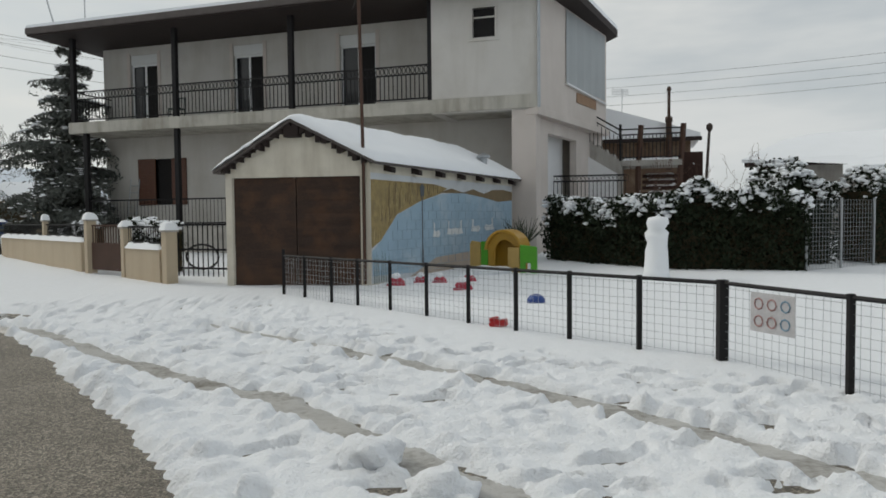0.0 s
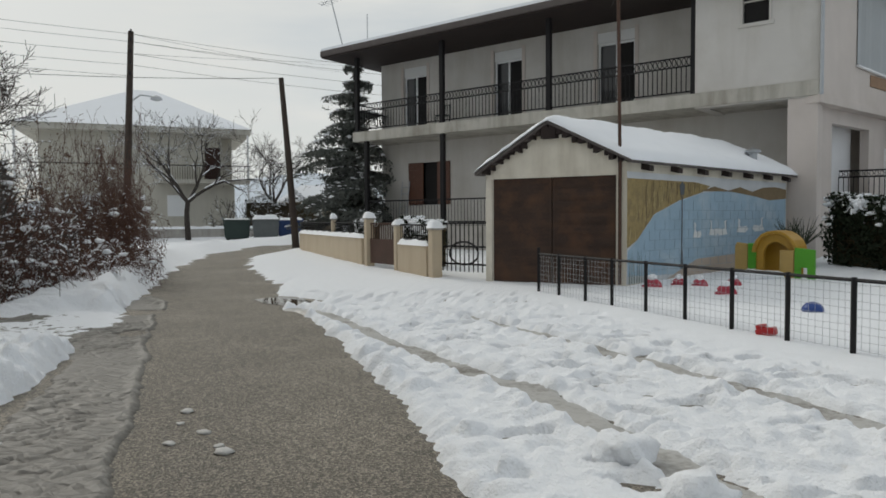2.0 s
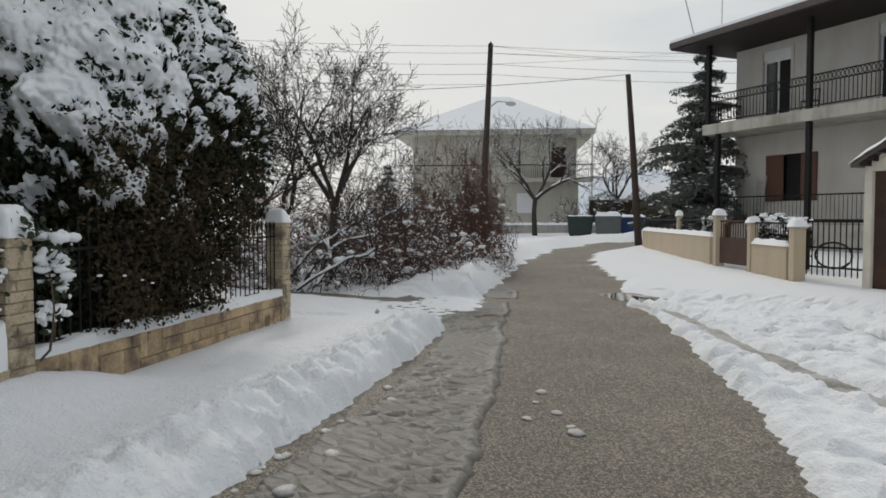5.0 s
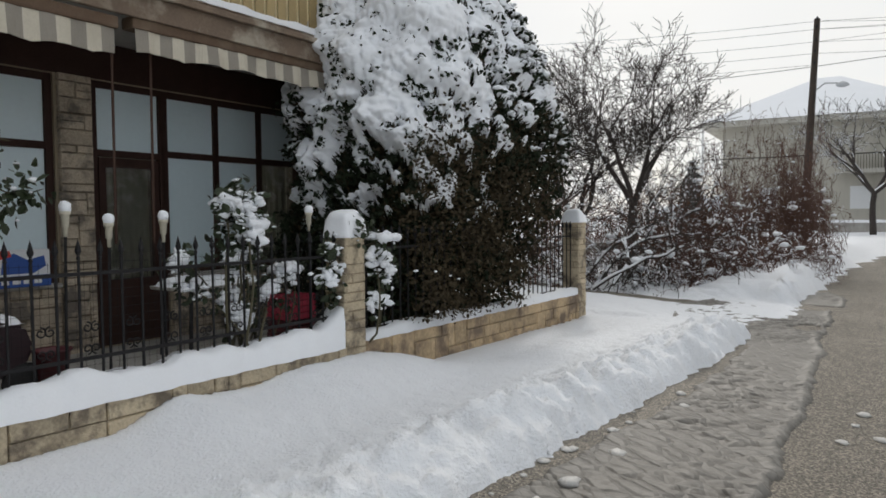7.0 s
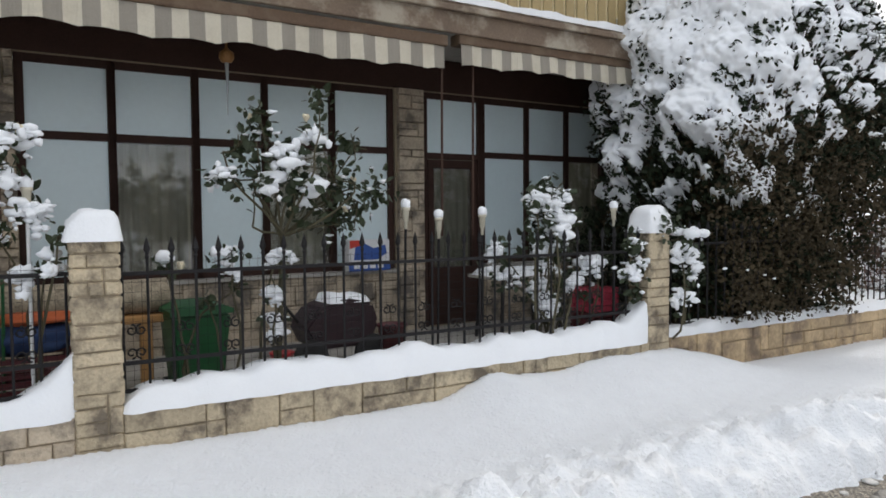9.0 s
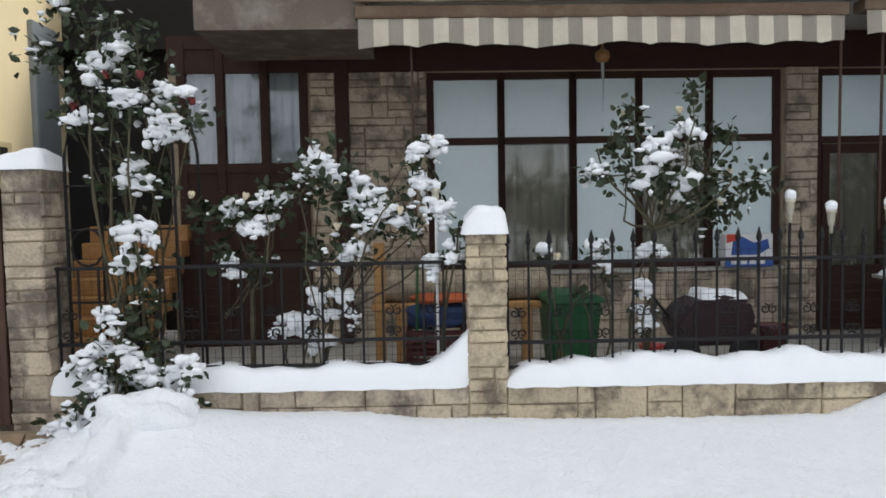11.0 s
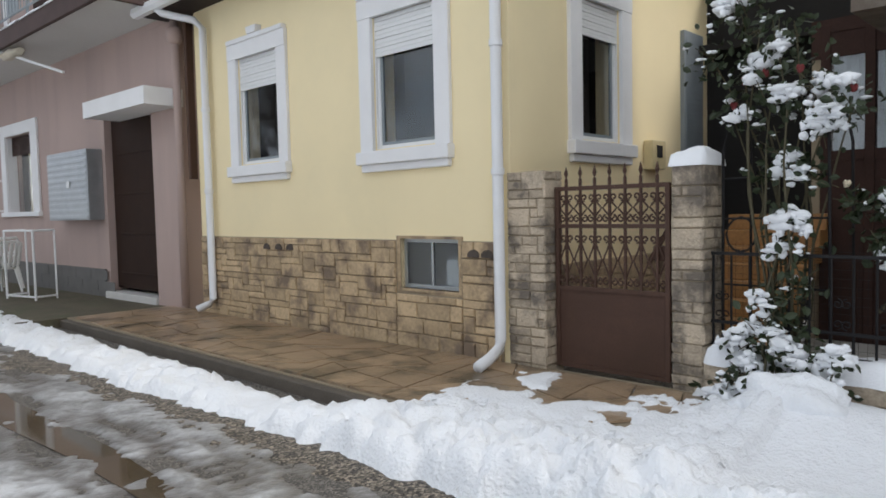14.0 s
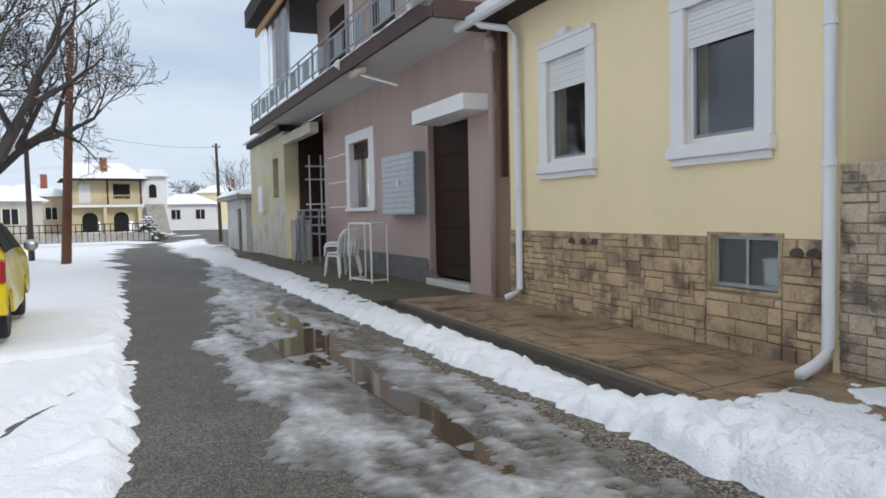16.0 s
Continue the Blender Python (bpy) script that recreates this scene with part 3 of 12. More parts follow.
def quads(name, verts, material, smooth=False):
    """A mesh of loose quads from an (n, 4, 3) array."""
    v = np.asarray(verts, dtype=np.float32).reshape(-1, 3)
    k = len(v) // 4
    me = bpy.data.meshes.new(name)
    me.vertices.add(len(v))
    me.vertices.foreach_set("co", v.ravel())
    me.loops.add(4 * k)
    me.loops.foreach_set("vertex_index", np.arange(4 * k, dtype=np.int32))
    me.polygons.add(k)
    me.polygons.foreach_set("loop_start", np.arange(0, 4 * k, 4, dtype=np.int32))
    me.update(calc_edges=True)
    me.materials.append(material)
    return me


def grid_mesh(name, X, Y, Z, material, low=None):
    """A smooth sheet from three (n, m) arrays; faces that lie wholly under low are left out."""
    n, m = X.shape
    me = bpy.data.meshes.new(name)
    v = np.stack([X, Y, Z], -1).reshape(-1, 3).astype(np.float32)
    i = np.arange(n * m).reshape(n, m)
    f = np.stack([i[:-1, :-1], i[:-1, 1:], i[1:, 1:], i[1:, :-1]], -1).reshape(-1, 4)
    if low is not None:
        f = f[v[f, 2].max(1) > low]
        used, f = np.unique(f, return_inverse=True)
        v, f = v[used], f.reshape(-1, 4)
    me.vertices.add(len(v))
    me.vertices.foreach_set("co", v.ravel())
    me.loops.add(f.size)
    me.loops.foreach_set("vertex_index", f.ravel().astype(np.int32))
    me.polygons.add(len(f))
    me.polygons.foreach_set("loop_start", np.arange(0, f.size, 4, dtype=np.int32))
    me.polygons.foreach_set("use_smooth", np.ones(len(f), dtype=bool))
    me.update(calc_edges=True)
    me.materials.append(material)
    return me


RNG = np.random.default_rng(7)
LATTICE = RNG.random((256, 256))


def vnoise(x, y):
    """Smooth value noise in 0..1 on arrays."""
    xi, yi = np.floor(x).astype(int), np.floor(y).astype(int)
    fx, fy = x - xi, y - yi
    fx, fy = fx * fx * (3 - 2 * fx), fy * fy * (3 - 2 * fy)
    a, b = LATTICE[xi % 256, yi % 256], LATTICE[(xi + 1) % 256, yi % 256]
    c, d = LATTICE[xi % 256, (yi + 1) % 256], LATTICE[(xi + 1) % 256, (yi + 1) % 256]
    return (a * (1 - fx) + b * fx) * (1 - fy) + (c * (1 - fx) + d * fx) * fy


def fbm(x, y, octaves=4):
    s, a = 0, 0.5
    for k in range(octaves):
        s = s + a * (vnoise(x * 2**k + 17.3 * k, y * 2**k + 5.1 * k) - 0.5)
        a *= 0.5
    return s


def billow(x, y, octaves=3):
    """Puffy noise in 0..1: rounded heads between sharp creases."""
    s, a = 0, 0.5
    for k in range(octaves):
        s = s + a * np.abs(2 * vnoise(x * 2**k + 7.7 * k, y * 2**k + 3.9 * k) - 1)
        a *= 0.5
    return s * 1.25


def smooth01(x):
    x = np.clip(x, 0, 1)
    return x * x * (3 - 2 * x)


def inside_dist(x, y, poly):
    """Distance to an outline, negative inside."""
    best, odd = np.full(x.shape, 1e9), np.zeros(x.shape, bool)
    n = len(poly)
    for i in range(n):
        (ax, ay), (bx, by) = poly[i], poly[(i + 1) % n]
        dx, dy = bx - ax, by - ay
        t = np.clip(((x - ax) * dx + (y - ay) * dy) / (dx * dx + dy * dy + 1e-12), 0, 1)
        best = np.minimum(best, np.hypot(x - ax - t * dx, y - ay - t * dy))
        if abs(dy) > 1e-9:
            odd ^= ((ay > y) != (by > y)) & (x < dx * (y - ay) / dy + ax)
    return np.where(odd, -best, best)


def line_dist(x, y, pts):
    best = np.full(x.shape, 1e9)
    for (ax, ay), (bx, by) in zip(pts, pts[1:]):
        dx, dy = bx - ax, by - ay
        t = np.clip(((x - ax) * dx + (y - ay) * dy) / (dx * dx + dy * dy), 0, 1)
        best = np.minimum(best, np.hypot(x - ax - t * dx, y - ay - t * dy))
    return best


def FR(rz, x=0.0, y=0.0, z=0.0):
    """A frame that faces a front: x to the right along it, y into it, z up."""
    return pose(0, 0, 0, 0, 0, rz) @ Matrix.Translation((x, y, z))


def snow_lump(bm, x0, x1, y0, y1, z0, h, seed=0, nx=10, ny=5, edge=0.25):
    """A rounded cushion of snow on a flat top."""
    rr = random.Random(seed)
    ph = [rr.uniform(0, 6.28) for _ in range(4)]
    top, base = [], []
    for i in range(nx + 1):
        rt, rb = [], []
        for j in range(ny + 1):
            u, v = i / nx, j / ny
            x, y = x0 + (x1 - x0) * u, y0 + (y1 - y0) * v
            e = min(1, min(u, 1 - u) * (x1 - x0) / (edge * min(x1 - x0, 2 * h + 0.2)), min(v, 1 - v) / edge)
            e = math.sqrt(max(0, 1 - (1 - e) ** 2))
            wob = 1 + 0.12 * math.sin(7 * x + ph[0]) + 0.08 * math.sin(17 * x + ph[1] + 5 * y)
            rim = 1.0 if 0 < i < nx and 0 < j < ny else 0.0
            rt.append(bm.verts.new((x + 0.008 * math.sin(40 * x + ph[2]), y + (0.010 * math.sin(23 * x + ph[3]) if j in (0, ny) else 0), z0 + h * e * wob * (0.25 + 0.75 * rim) * 1.0)))
        top.append(rt)
    for i in range(nx):
        for j in range(ny):
            bm.faces.new((top[i][j], top[i + 1][j], top[i + 1][j + 1], top[i][j + 1]))
    ring = [top[i][0] for i in range(nx + 1)] + [top[nx][j] for j in range(1, ny + 1)] + [top[i][ny] for i in range(nx - 1, -1, -1)] + [top[0][j] for j in range(ny - 1, 0, -1)]
    low = [bm.verts.new((v.co.x, v.co.y, z0)) for v in ring]
    for i in range(len(ring)):
        j = (i + 1) % len(ring)
        bm.faces.new((ring[j], ring[i], low[i], low[j]))
    bm.faces.new(low)
    return bm


def blob(bm, c, rx, ry, rz, seed=0, sub=2, rough=0.25):
    """A lumpy rounded clump."""
    r = bmesh.ops.create_icosphere(bm, subdivisions=sub, radius=1.0)
    rr = random.Random(seed)
    off = Vector((rr.uniform(-50, 50), rr.uniform(-50, 50), rr.uniform(-50, 50)))
    for v in r["verts"]:
        k = 1 + rough * (noise.noise(v.co * 1.7 + off) + 0.4 * noise.noise(v.co * 4.1 + off))
        v.co = Vector(c) + Vector((v.co.x * rx * k, v.co.y * ry * k, v.co.z * rz * k))
    return bm


def ashlar(w, h, unit, rng, sizes):
    """Fills a w x h field with rectangles on a lattice of unit: a list of (x, z, w, h)."""
    nx, nz = max(1, round(w / unit)), max(1, round(h / unit))
    ux, uz = w / nx, h / nz
    used, out = [[False] * nz for _ in range(nx)], []
    for j in range(nz):
        for i in range(nx):
            if used[i][j]:
                continue
            a, b = rng.choice(sizes)
            a, b = min(a, nx - i), min(b, nz - j)
            while any(used[i + p][j] for p in range(a)):
                a -= 1
            for q in range(1, b):
                if any(used[i + p][j + q] for p in range(a)):
                    b = q
                    break
            for p in range(a):
                for q in range(b):
                    used[i + p][j + q] = True
            out.append((i * ux, j * uz, a * ux, b * uz))
    return out


def stone_mesh(w, h, d, gap, rng):
    """One split-faced block: its face stands at y = -d, chamfered and slightly out of true."""
    bm = B()
    w, h = w - gap, h - gap
    c = min(0.008, w * 0.2, h * 0.2)
    t = [rng.uniform(-0.006, 0.006) for _ in range(4)]
    j = [rng.uniform(-0.0045, 0.0035) for _ in range(8)]
    back = [bm.verts.new(p) for p in ((gap / 2 - j[0], 0, gap / 2 - j[1]), (gap / 2 + w + j[2], 0, gap / 2 - j[3]), (gap / 2 + w + j[4], 0, gap / 2 + h + j[5]), (gap / 2 - j[6], 0, gap / 2 + h + j[7]))]
    mid = [bm.verts.new((v.co.x, -d + 0.008, v.co.z)) for v in back]
    cx, cz = gap / 2 + w / 2, gap / 2 + h / 2
    fr = [bm.verts.new((v.co.x + (c if v.co.x < cx else -c), -d - 0.002 + t[k], v.co.z + (c if v.co.z < cz else -c))) for k, v in enumerate(back)]
    bm.faces.new(fr)
    for a, b in ((back, mid), (mid, fr)):
        for k in range(4):
            j = (k + 1) % 4
            bm.faces.new((a[k], a[j], b[j], b[k]))
    bmesh.ops.recalc_face_normals(bm, faces=bm.faces[:])
    return bm


def cladding(parent, x0, x1, z0, z1, y, material, rng, unit=0.085, sizes=((4, 1), (3, 1), (5, 2), (2, 2), (3, 2), (6, 1), (4, 2), (2, 1)), d=0.025, gap=0.009, turn=None, skip=(), name="stone"):
    """Stones as pieces of their parent on a face at y; turn lays the field on another face."""
    n = 0
    for sx, sz, sw, sh in ashlar(x1 - x0, z1 - z0, unit, rng, sizes):
        cx, cz = x0 + sx + sw / 2, z0 + sz + sh / 2
        if any(a < cx < b and c < cz < e for a, b, c, e in skip):
            continue
        me = mesh_of(name, stone_mesh(sw, sh, d + rng.uniform(0, 0.009), gap, rng), material)
        ob = piece(name, me, parent, (0, 0, 0))
        local = Matrix.Translation((x0 + sx, y, z0 + sz))
        ob.matrix_local = local if turn is None else turn @ Matrix.Translation((x0 + sx, 0, z0 + sz))
        n += 1
    return n

# ---- the ground ----
FENCE_RZ, CAFE_RZ, YEL_RZ, HOUSE_RZ, GAR_RZ = 122.0, 123.8, 125.0, -22.0, -14.0
ROAD = [(-4, 37), (-11.5, 30), (-14.0, 26), (-13.5, 22.7), (-12.2, 19.7), (-9.9, 16.5), (-8.0, 14.1), (-7.1, 12.3), (-5.7, 11.6), (-5.5, 10.7), (-5.9, 10.5), (-4.9, 9.5), (-2.3, 5.66), (-1.1, 3.6), (0.3, 1.7), (1.9, -0.75), (3.65, -3.55), (5.9, -6.75),
        (7.0, -8.1), (10.7, -12.9), (22.3, -27.5), (28.9, -39.8), (31, -44), (60, -62), (57, -68), (30, -50), (26.5, -40), (21.5, -32), (8.2, -15.2), (3.6, -8.85), (1.65, -6.2), (0.5, -4.85), (0.1, -4.0),
        (-0.7, -2.9), (-1.7, -1.3), (-2.7, 0.3), (-3.4, 1.4), (-4.0, 2.5), (-4.7, 3.75), (-6.0, 5.8), (-6.9, 7.2), (-8.2, 9.2), (-10.9, 13.2), (-12.8, 16.0), (-13.7, 17.5), (-16.3, 22.4), (-17.1, 25.8), (-17.3, 29.1), (-15.5, 31.5), (-12, 35), (-5, 42)]
WEST_BANK = [(26.5, -40), (21.5, -32), (8.2, -15.2), (3.6, -8.85), (1.65, -6.2), (0.5, -4.85), (0.1, -4.0), (-0.7, -2.9), (-1.7, -1.3), (-2.7, 0.3), (-3.4, 1.4), (-4.0, 2.5), (-4.7, 3.75), (-6.0, 5.8)]
NORTH_BANK = [(-8.2, 9.2), (-10.9, 13.2), (-13.7, 17.5), (-16.3, 22.4), (-17.1, 25.8), (-17.3, 29.1), (-15.5, 31.5)]
RUT_A = [(-5.6, 10.3), (-4.79, 9.8), (-3.0, 7.7), (-1.41, 6.07), (-0.99, 5.83), (-0.21, 4.71), (0.5, 3.67), (1.6, 2.0), (3.2, -0.6)]
RUT_B = [(-2.6, 10.0), (-0.58, 7.85), (1.11, 5.96), (2.21, 4.33), (2.63, 3.53), (3.8, 1.4)]
RUT_C = [(-10.0, 6.9), (-8.0, 7.3), (-6.4, 7.2)]
RUT_E = [(4.9, -3.3), (5.26, -4.29), (5.55, -5.23), (5.87, -6.5), (6.5, -7.5)]
RUT_D = [(6.3, -7.3), (7.4, -6.2), (9.5, -5.4)]


def spaced(lo, hi, fine, far_lo, far_hi, grow=1.055):
    mid = list(np.arange(lo, hi, fine))
    a, s = [lo], fine
    while a[-1] > far_lo:
        s = min(s * grow, 60)
        a.append(a[-1] - s)
    b, s = [mid[-1]], fine
    while b[-1] < far_hi:
        s = min(s * grow, 60)
        b.append(b[-1] + s)
    return np.array(a[:0:-1] + mid + b[1:])


def local_xy(x, y, rz):
    a = math.radians(rz)
    return x * math.cos(a) + y * math.sin(a), -x * math.sin(a) + y * math.cos(a)


def rise(x, y):
    """The land climbs gently towards the far houses."""
    return 0.026 * np.clip(0.3746 * x + 0.927 * y - 9.0, 0, 18)


def cells(x, y, size, salt=0):
    """Distance to the nearest scattered point, in cell sizes, and that point's own random number."""
    u, v = x / size, y / size
    iu, iv = np.floor(u).astype(int), np.floor(v).astype(int)
    best, val = np.full(x.shape, 9.0), np.zeros(x.shape)
    for a in (-1, 0, 1):
        for b in (-1, 0, 1):
            p, q = (iu + a + 31 * salt) % 256, (iv + b + 57 * salt) % 256
            jx, jy, rv = LATTICE[p, q], LATTICE[(p + 91) % 256, (q + 37) % 256], LATTICE[(p + 13) % 256, (q + 171) % 256]
            ang = rv * 20.0
            dx, dy = u - (iu + a + 0.15 + 0.7 * jx), v - (iv + b + 0.15 + 0.7 * jy)
            ex, ey = dx * np.cos(ang) + dy * np.sin(ang), -dx * np.sin(ang) + dy * np.cos(ang)
            dd = np.hypot(ex * 0.72, ey * 1.3)
            near = dd < best
            best, val = np.where(near, dd, best), np.where(near, rv, val)
    return best, val


def prints(x, y, size, salt, share, long, wide, lean, spread):
    """Scattered long dents: distance to the nearest one's middle, 1 at its rim, and that dent's own random number."""
    u, v = x / size, y / size
    iu, iv = np.floor(u).astype(int), np.floor(v).astype(int)
    best, val = np.full(x.shape, 9.0), np.zeros(x.shape)
    for a in (-1, 0, 1):
        for b in (-1, 0, 1):
            p, q = (iu + a + 43 * salt) % 256, (iv + b + 29 * salt) % 256
            jx, jy, rv = LATTICE[p, q], LATTICE[(p + 77) % 256, (q + 11) % 256], LATTICE[(p + 5) % 256, (q + 133) % 256]
            ang = lean + spread * (LATTICE[(p + 61) % 256, (q + 19) % 256] - 0.5)
            dx, dy = (u - (iu + a + jx)) * size, (v - (iv + b + jy)) * size
            ex, ey = dx * np.cos(ang) + dy * np.sin(ang), -dx * np.sin(ang) + dy * np.cos(ang)
            k = 0.6 + 0.7 * jx
            dd = np.where(rv < share, np.hypot(ex / (long * k), ey / (wide * k)), 9.0)
            near = dd < best
            best, val = np.where(near, dd, best), np.where(near, rv, val)
    return best, val


SIDE_STREET = [(-5.9, 6.9), (-6.5, 6.25), (-8.2, 6.3), (-11.2, 6.3), (-18, 5.6), (-18, 7.6), (-12.8, 8.45), (-10.2, 8.75), (-9.0, 9.3), (-8.2, 9.6), (-7.3, 8.6)]
EAST_EDGE = [(-5.9, 10.5), (-4.9, 9.5), (-2.3, 5.66), (-1.1, 3.6), (0.3, 1.7), (1.9, -0.75)]
TRODDEN = [(-7, 13), (-2.2, 13.2), (1.2, 8.2), (3.6, 6.0), (6.0, 2.0), (5.5, -3.5), (0.0, 2.0), (-5, 9.5)]


def snow_height(x, y):
    edge = 0.18 * fbm(x * 1.7, y * 1.7, 4) + (0.05 + 0.12 * smooth01((line_dist(x, y, EAST_EDGE) - 0.8) / 0.5)) * fbm(x * 7, y * 7, 3)
    # beside the yellow house the strip lies broad and low
    strip = smooth01((-y - 3.4) / 1.2) * smooth01((x + 1.0) / 1.0) * (inside_dist(x, y, ROAD) > -1.2) * (line_dist(x, y, WEST_BANK) < 2.0)
    d = inside_dist(x, y, ROAD) + edge + 0.20 * strip
    soft = fbm(x * 0.5, y * 0.5, 3)
    puff, clod = billow(x * 1.9 + 9, y * 1.9, 3), billow(x * 5.2 + 4, y * 5.2 + 1, 3)
    crumb = billow(x * 11 + 2, y * 11, 3)
    h = -0.06 + smooth01((d + 0.05) / 0.22) * (0.13 + 0.06 * soft)
    # ploughed banks
    c1, w1 = cells(x, y, 0.26, 5)
    heap = (w1 - 0.25) * smooth01((0.70 - c1) / 0.5)
    c2, w2 = cells(x, y, 0.125, 9)
    chunk = (w2 - 0.2) * smooth01((0.60 - c2) / 0.22)
    c3, w3 = cells(x, y, 0.21, 14)
    block = (w3 - 0.3) * smooth01((0.56 - c3) / 0.16)
    for line, hgt, wid, mid in ((WEST_BANK, 0.085, 0.50, 0.36), (NORTH_BANK, 0.24, 1.2, 0.50)):
        ld = line_dist(x, y, line)
        h = h + np.minimum(0.13 * chunk + 0.11 * block, 0.055) * np.exp(-(((ld - 0.32) / 0.45) ** 2)) * smooth01((d + 0.04) / 0.08) * smooth01((fbm(x * 2.3, y * 2.3 + 4, 2) + 0.16) / 0.2)
        h = h + np.where(d > -0.05, hgt * (1 - 0.65 * strip) * np.exp(-((ld - mid) / wid) ** 2) * smooth01((d + 0.05) / 0.16) * (0.30 + 0.60 * puff + 0.90 * clod + 0.45 * heap + 0.95 * crumb), 0)
    h = h + 0.13 * (1 - 0.6 * strip) * heap * smooth01((d + 0.06) / 0.10) * np.exp(-(((d - 0.12) / 0.38) ** 2))
    # trampled field between the road and the wire fence
    inf = smooth01(-inside_dist(x, y, TRODDEN) / 0.8)
    on = inf * smooth01(d / 0.25)
    rough = 0.22 + 0.78 * inf
    h = h - 0.016 * inf * smooth01((d - 0.1) / 0.5)
    h = h + smooth01(d / 0.25) * rough * (0.060 * (puff - 0.4) + 0.060 * (clod - 0.4) + 0.034 * (crumb - 0.4))
    wob = fbm(x * 5, y * 5, 3)
    d1, v1 = prints(x, y, 0.36, 1, 0.66, 0.15, 0.068, 0.35, 1.5)
    d2, v2 = prints(x, y, 0.27, 2, 0.50, 0.078, 0.050, 0.2, 3.0)
    # feet and clods have broken the crust down to the wet ground in places
    zone = smooth01((fbm(x * 0.8 + 2, y * 0.8, 2) + 0.12) / 0.2)
    dents = (0.05 + 0.30 * (v1 < 0.36)) * smooth01((1.15 - d1 + 1.3 * wob) / 0.40) * (0.45 + 0.55 * zone) + 0.27 * smooth01((1.0 - d2 + wob) / 0.40) * zone * (v2 < 0.36)
    rims = 0.022 * np.exp(-(((d1 - 1.55) / 0.35) ** 2))
    h = h + on * (rims - dents)
    h = np.where(d > 0.12, np.maximum(h, -0.035 + 0.03 * clod), h)
    # a lugged tyre has printed slanting bars along the road's edge
    ed = line_dist(x, y, EAST_EDGE)
    u, v = local_xy(x, y, -55.0)
    bars = np.sin(2 * math.pi * (u / 0.19 + 2.0 * ed) + 2.5 * fbm(u * 1.2, v, 2))
    h = h + 0.016 * bars * smooth01((d + 0.02) / 0.1) * smooth01((0.62 - d) / 0.25) * (ed < 1.0) * smooth01((vnoise(u * 0.7 + 3, v * 0.2) - 0.25) / 0.2)
    for line, wid, dep in ((RUT_A, 0.12, 0.19), (RUT_B, 0.11, 0.19), (RUT_D, 0.10, 0.14), (RUT_E, 0.10, 0.075)):
        ld = np.abs(line_dist(x, y, line) + 0.13 * fbm(x * 2.2 + 3, y * 2.2, 3) + 0.05 * fbm(x * 9, y * 9, 2))
        h = h - dep * np.exp(-((ld / (wid * (0.8 + 0.7 * vnoise(x * 1.3, y * 1.3)))) ** 2)) + 0.045 * np.exp(-(((ld - wid * 2.1) / 0.11) ** 2)) * (0.3 + 1.2 * clod)
    # the side street: driven over, half cleared, with one bare wheel track
    sd = inside_dist(x, y, SIDE_STREET) + 0.5 * fbm(x * 1.3 + 5, y * 1.3, 3) + 0.25 * fbm(x * 6, y * 6, 2)
    a, b = local_xy(x, y, 172.0)
    low = 0.030 + 0.040 * (clod - 0.35) + 0.045 * fbm(a * 0.8, b * 4.5, 3) + 0.02 * (crumb - 0.4) + 0.03 * smooth01((-8.6 - x) / 1.5)
    low = low - 0.13 * np.exp(-((line_dist(x, y, [(-9.2, 8.25), (-10.5, 7.95), (-15, 7.3)]) / 0.30) ** 2)) - 0.05 * smooth01((x + 7.6) / 0.9)
    h = h + (low - h) * smooth01((0.05 - sd) / 0.4)
    # drift against the garden wall, the swept pavement and the yards behind the walls
    fx, fy = local_xy(x, y, FENCE_RZ)
    yx, yy = local_xy(x, y, YEL_RZ)
    against = smooth01((fy - 3.3) / 1.0) * (fy < 4.7)
    pile = 0.015 + 0.13 * smooth01((fx - 1.9) / 0.8) * smooth01((5.6 - fx) / 1.2) + 0.10 * np.exp(-(((fx - 2.45) / 0.28) ** 2)) + 0.05 * np.exp(-(((fx + 1.4) / 0.7) ** 2)) - 0.11 * smooth01((fx - 4.4) / 0.9)
    h = h + against * pile * (fx > -2.6) * (fx < 9.6) * (0.9 + 0.9 * fbm(fx * 2.0, 3.0 + 0 * fx, 3))
    west = np.clip((fy - 2.15) / 2.1, 0, 1) * (fx > -2.6) * (fx < 9.8) * (1 - 0.8 * smooth01((fx - 4.9) / 1.0))
    h = h + west * (0.075 + 0.05 * fbm(fx * 0.9, fy * 0.9, 2))
    h = np.where(against * (fx > 4.2) * (fx < 9.6) > 0, np.maximum(h, 0.035 + 0.03 * fbm(fx * 2, fy * 2, 2)), h)
    h = h + 0.16 * np.exp(-(((fx + 2.35) / 0.55) ** 2 + ((fy - 4.05) / 0.45) ** 2))
    near_gate = smooth01((yx + 5.6) / 1.6)
    h = h + near_gate * smooth01((yy - 1.9) / 0.5) * (yx < -2.2) * (0.055 + 0.05 * chunk + 0.04 * block)
    h = h - 0.17 * np.exp(-(((yy - 2.84) / 0.22) ** 2)) * (1 - near_gate) * (yx > -30)
    bare = smooth01((yy - 2.84 - 0.55 * near_gate + 0.55 * fbm(yx * 1.3, yy * 1.3, 3) + 0.75 * fbm(yx * 5, yy * 5, 3) + 0.12 * np.sin(yx * 1.1)) / 0.16) * smooth01((-2.95 - yx + 1.3 * fbm(x * 2, y * 2, 3) + 1.1 * fbm(x * 6, y * 6, 3)) / 0.35)
    h = h - bare * 0.55
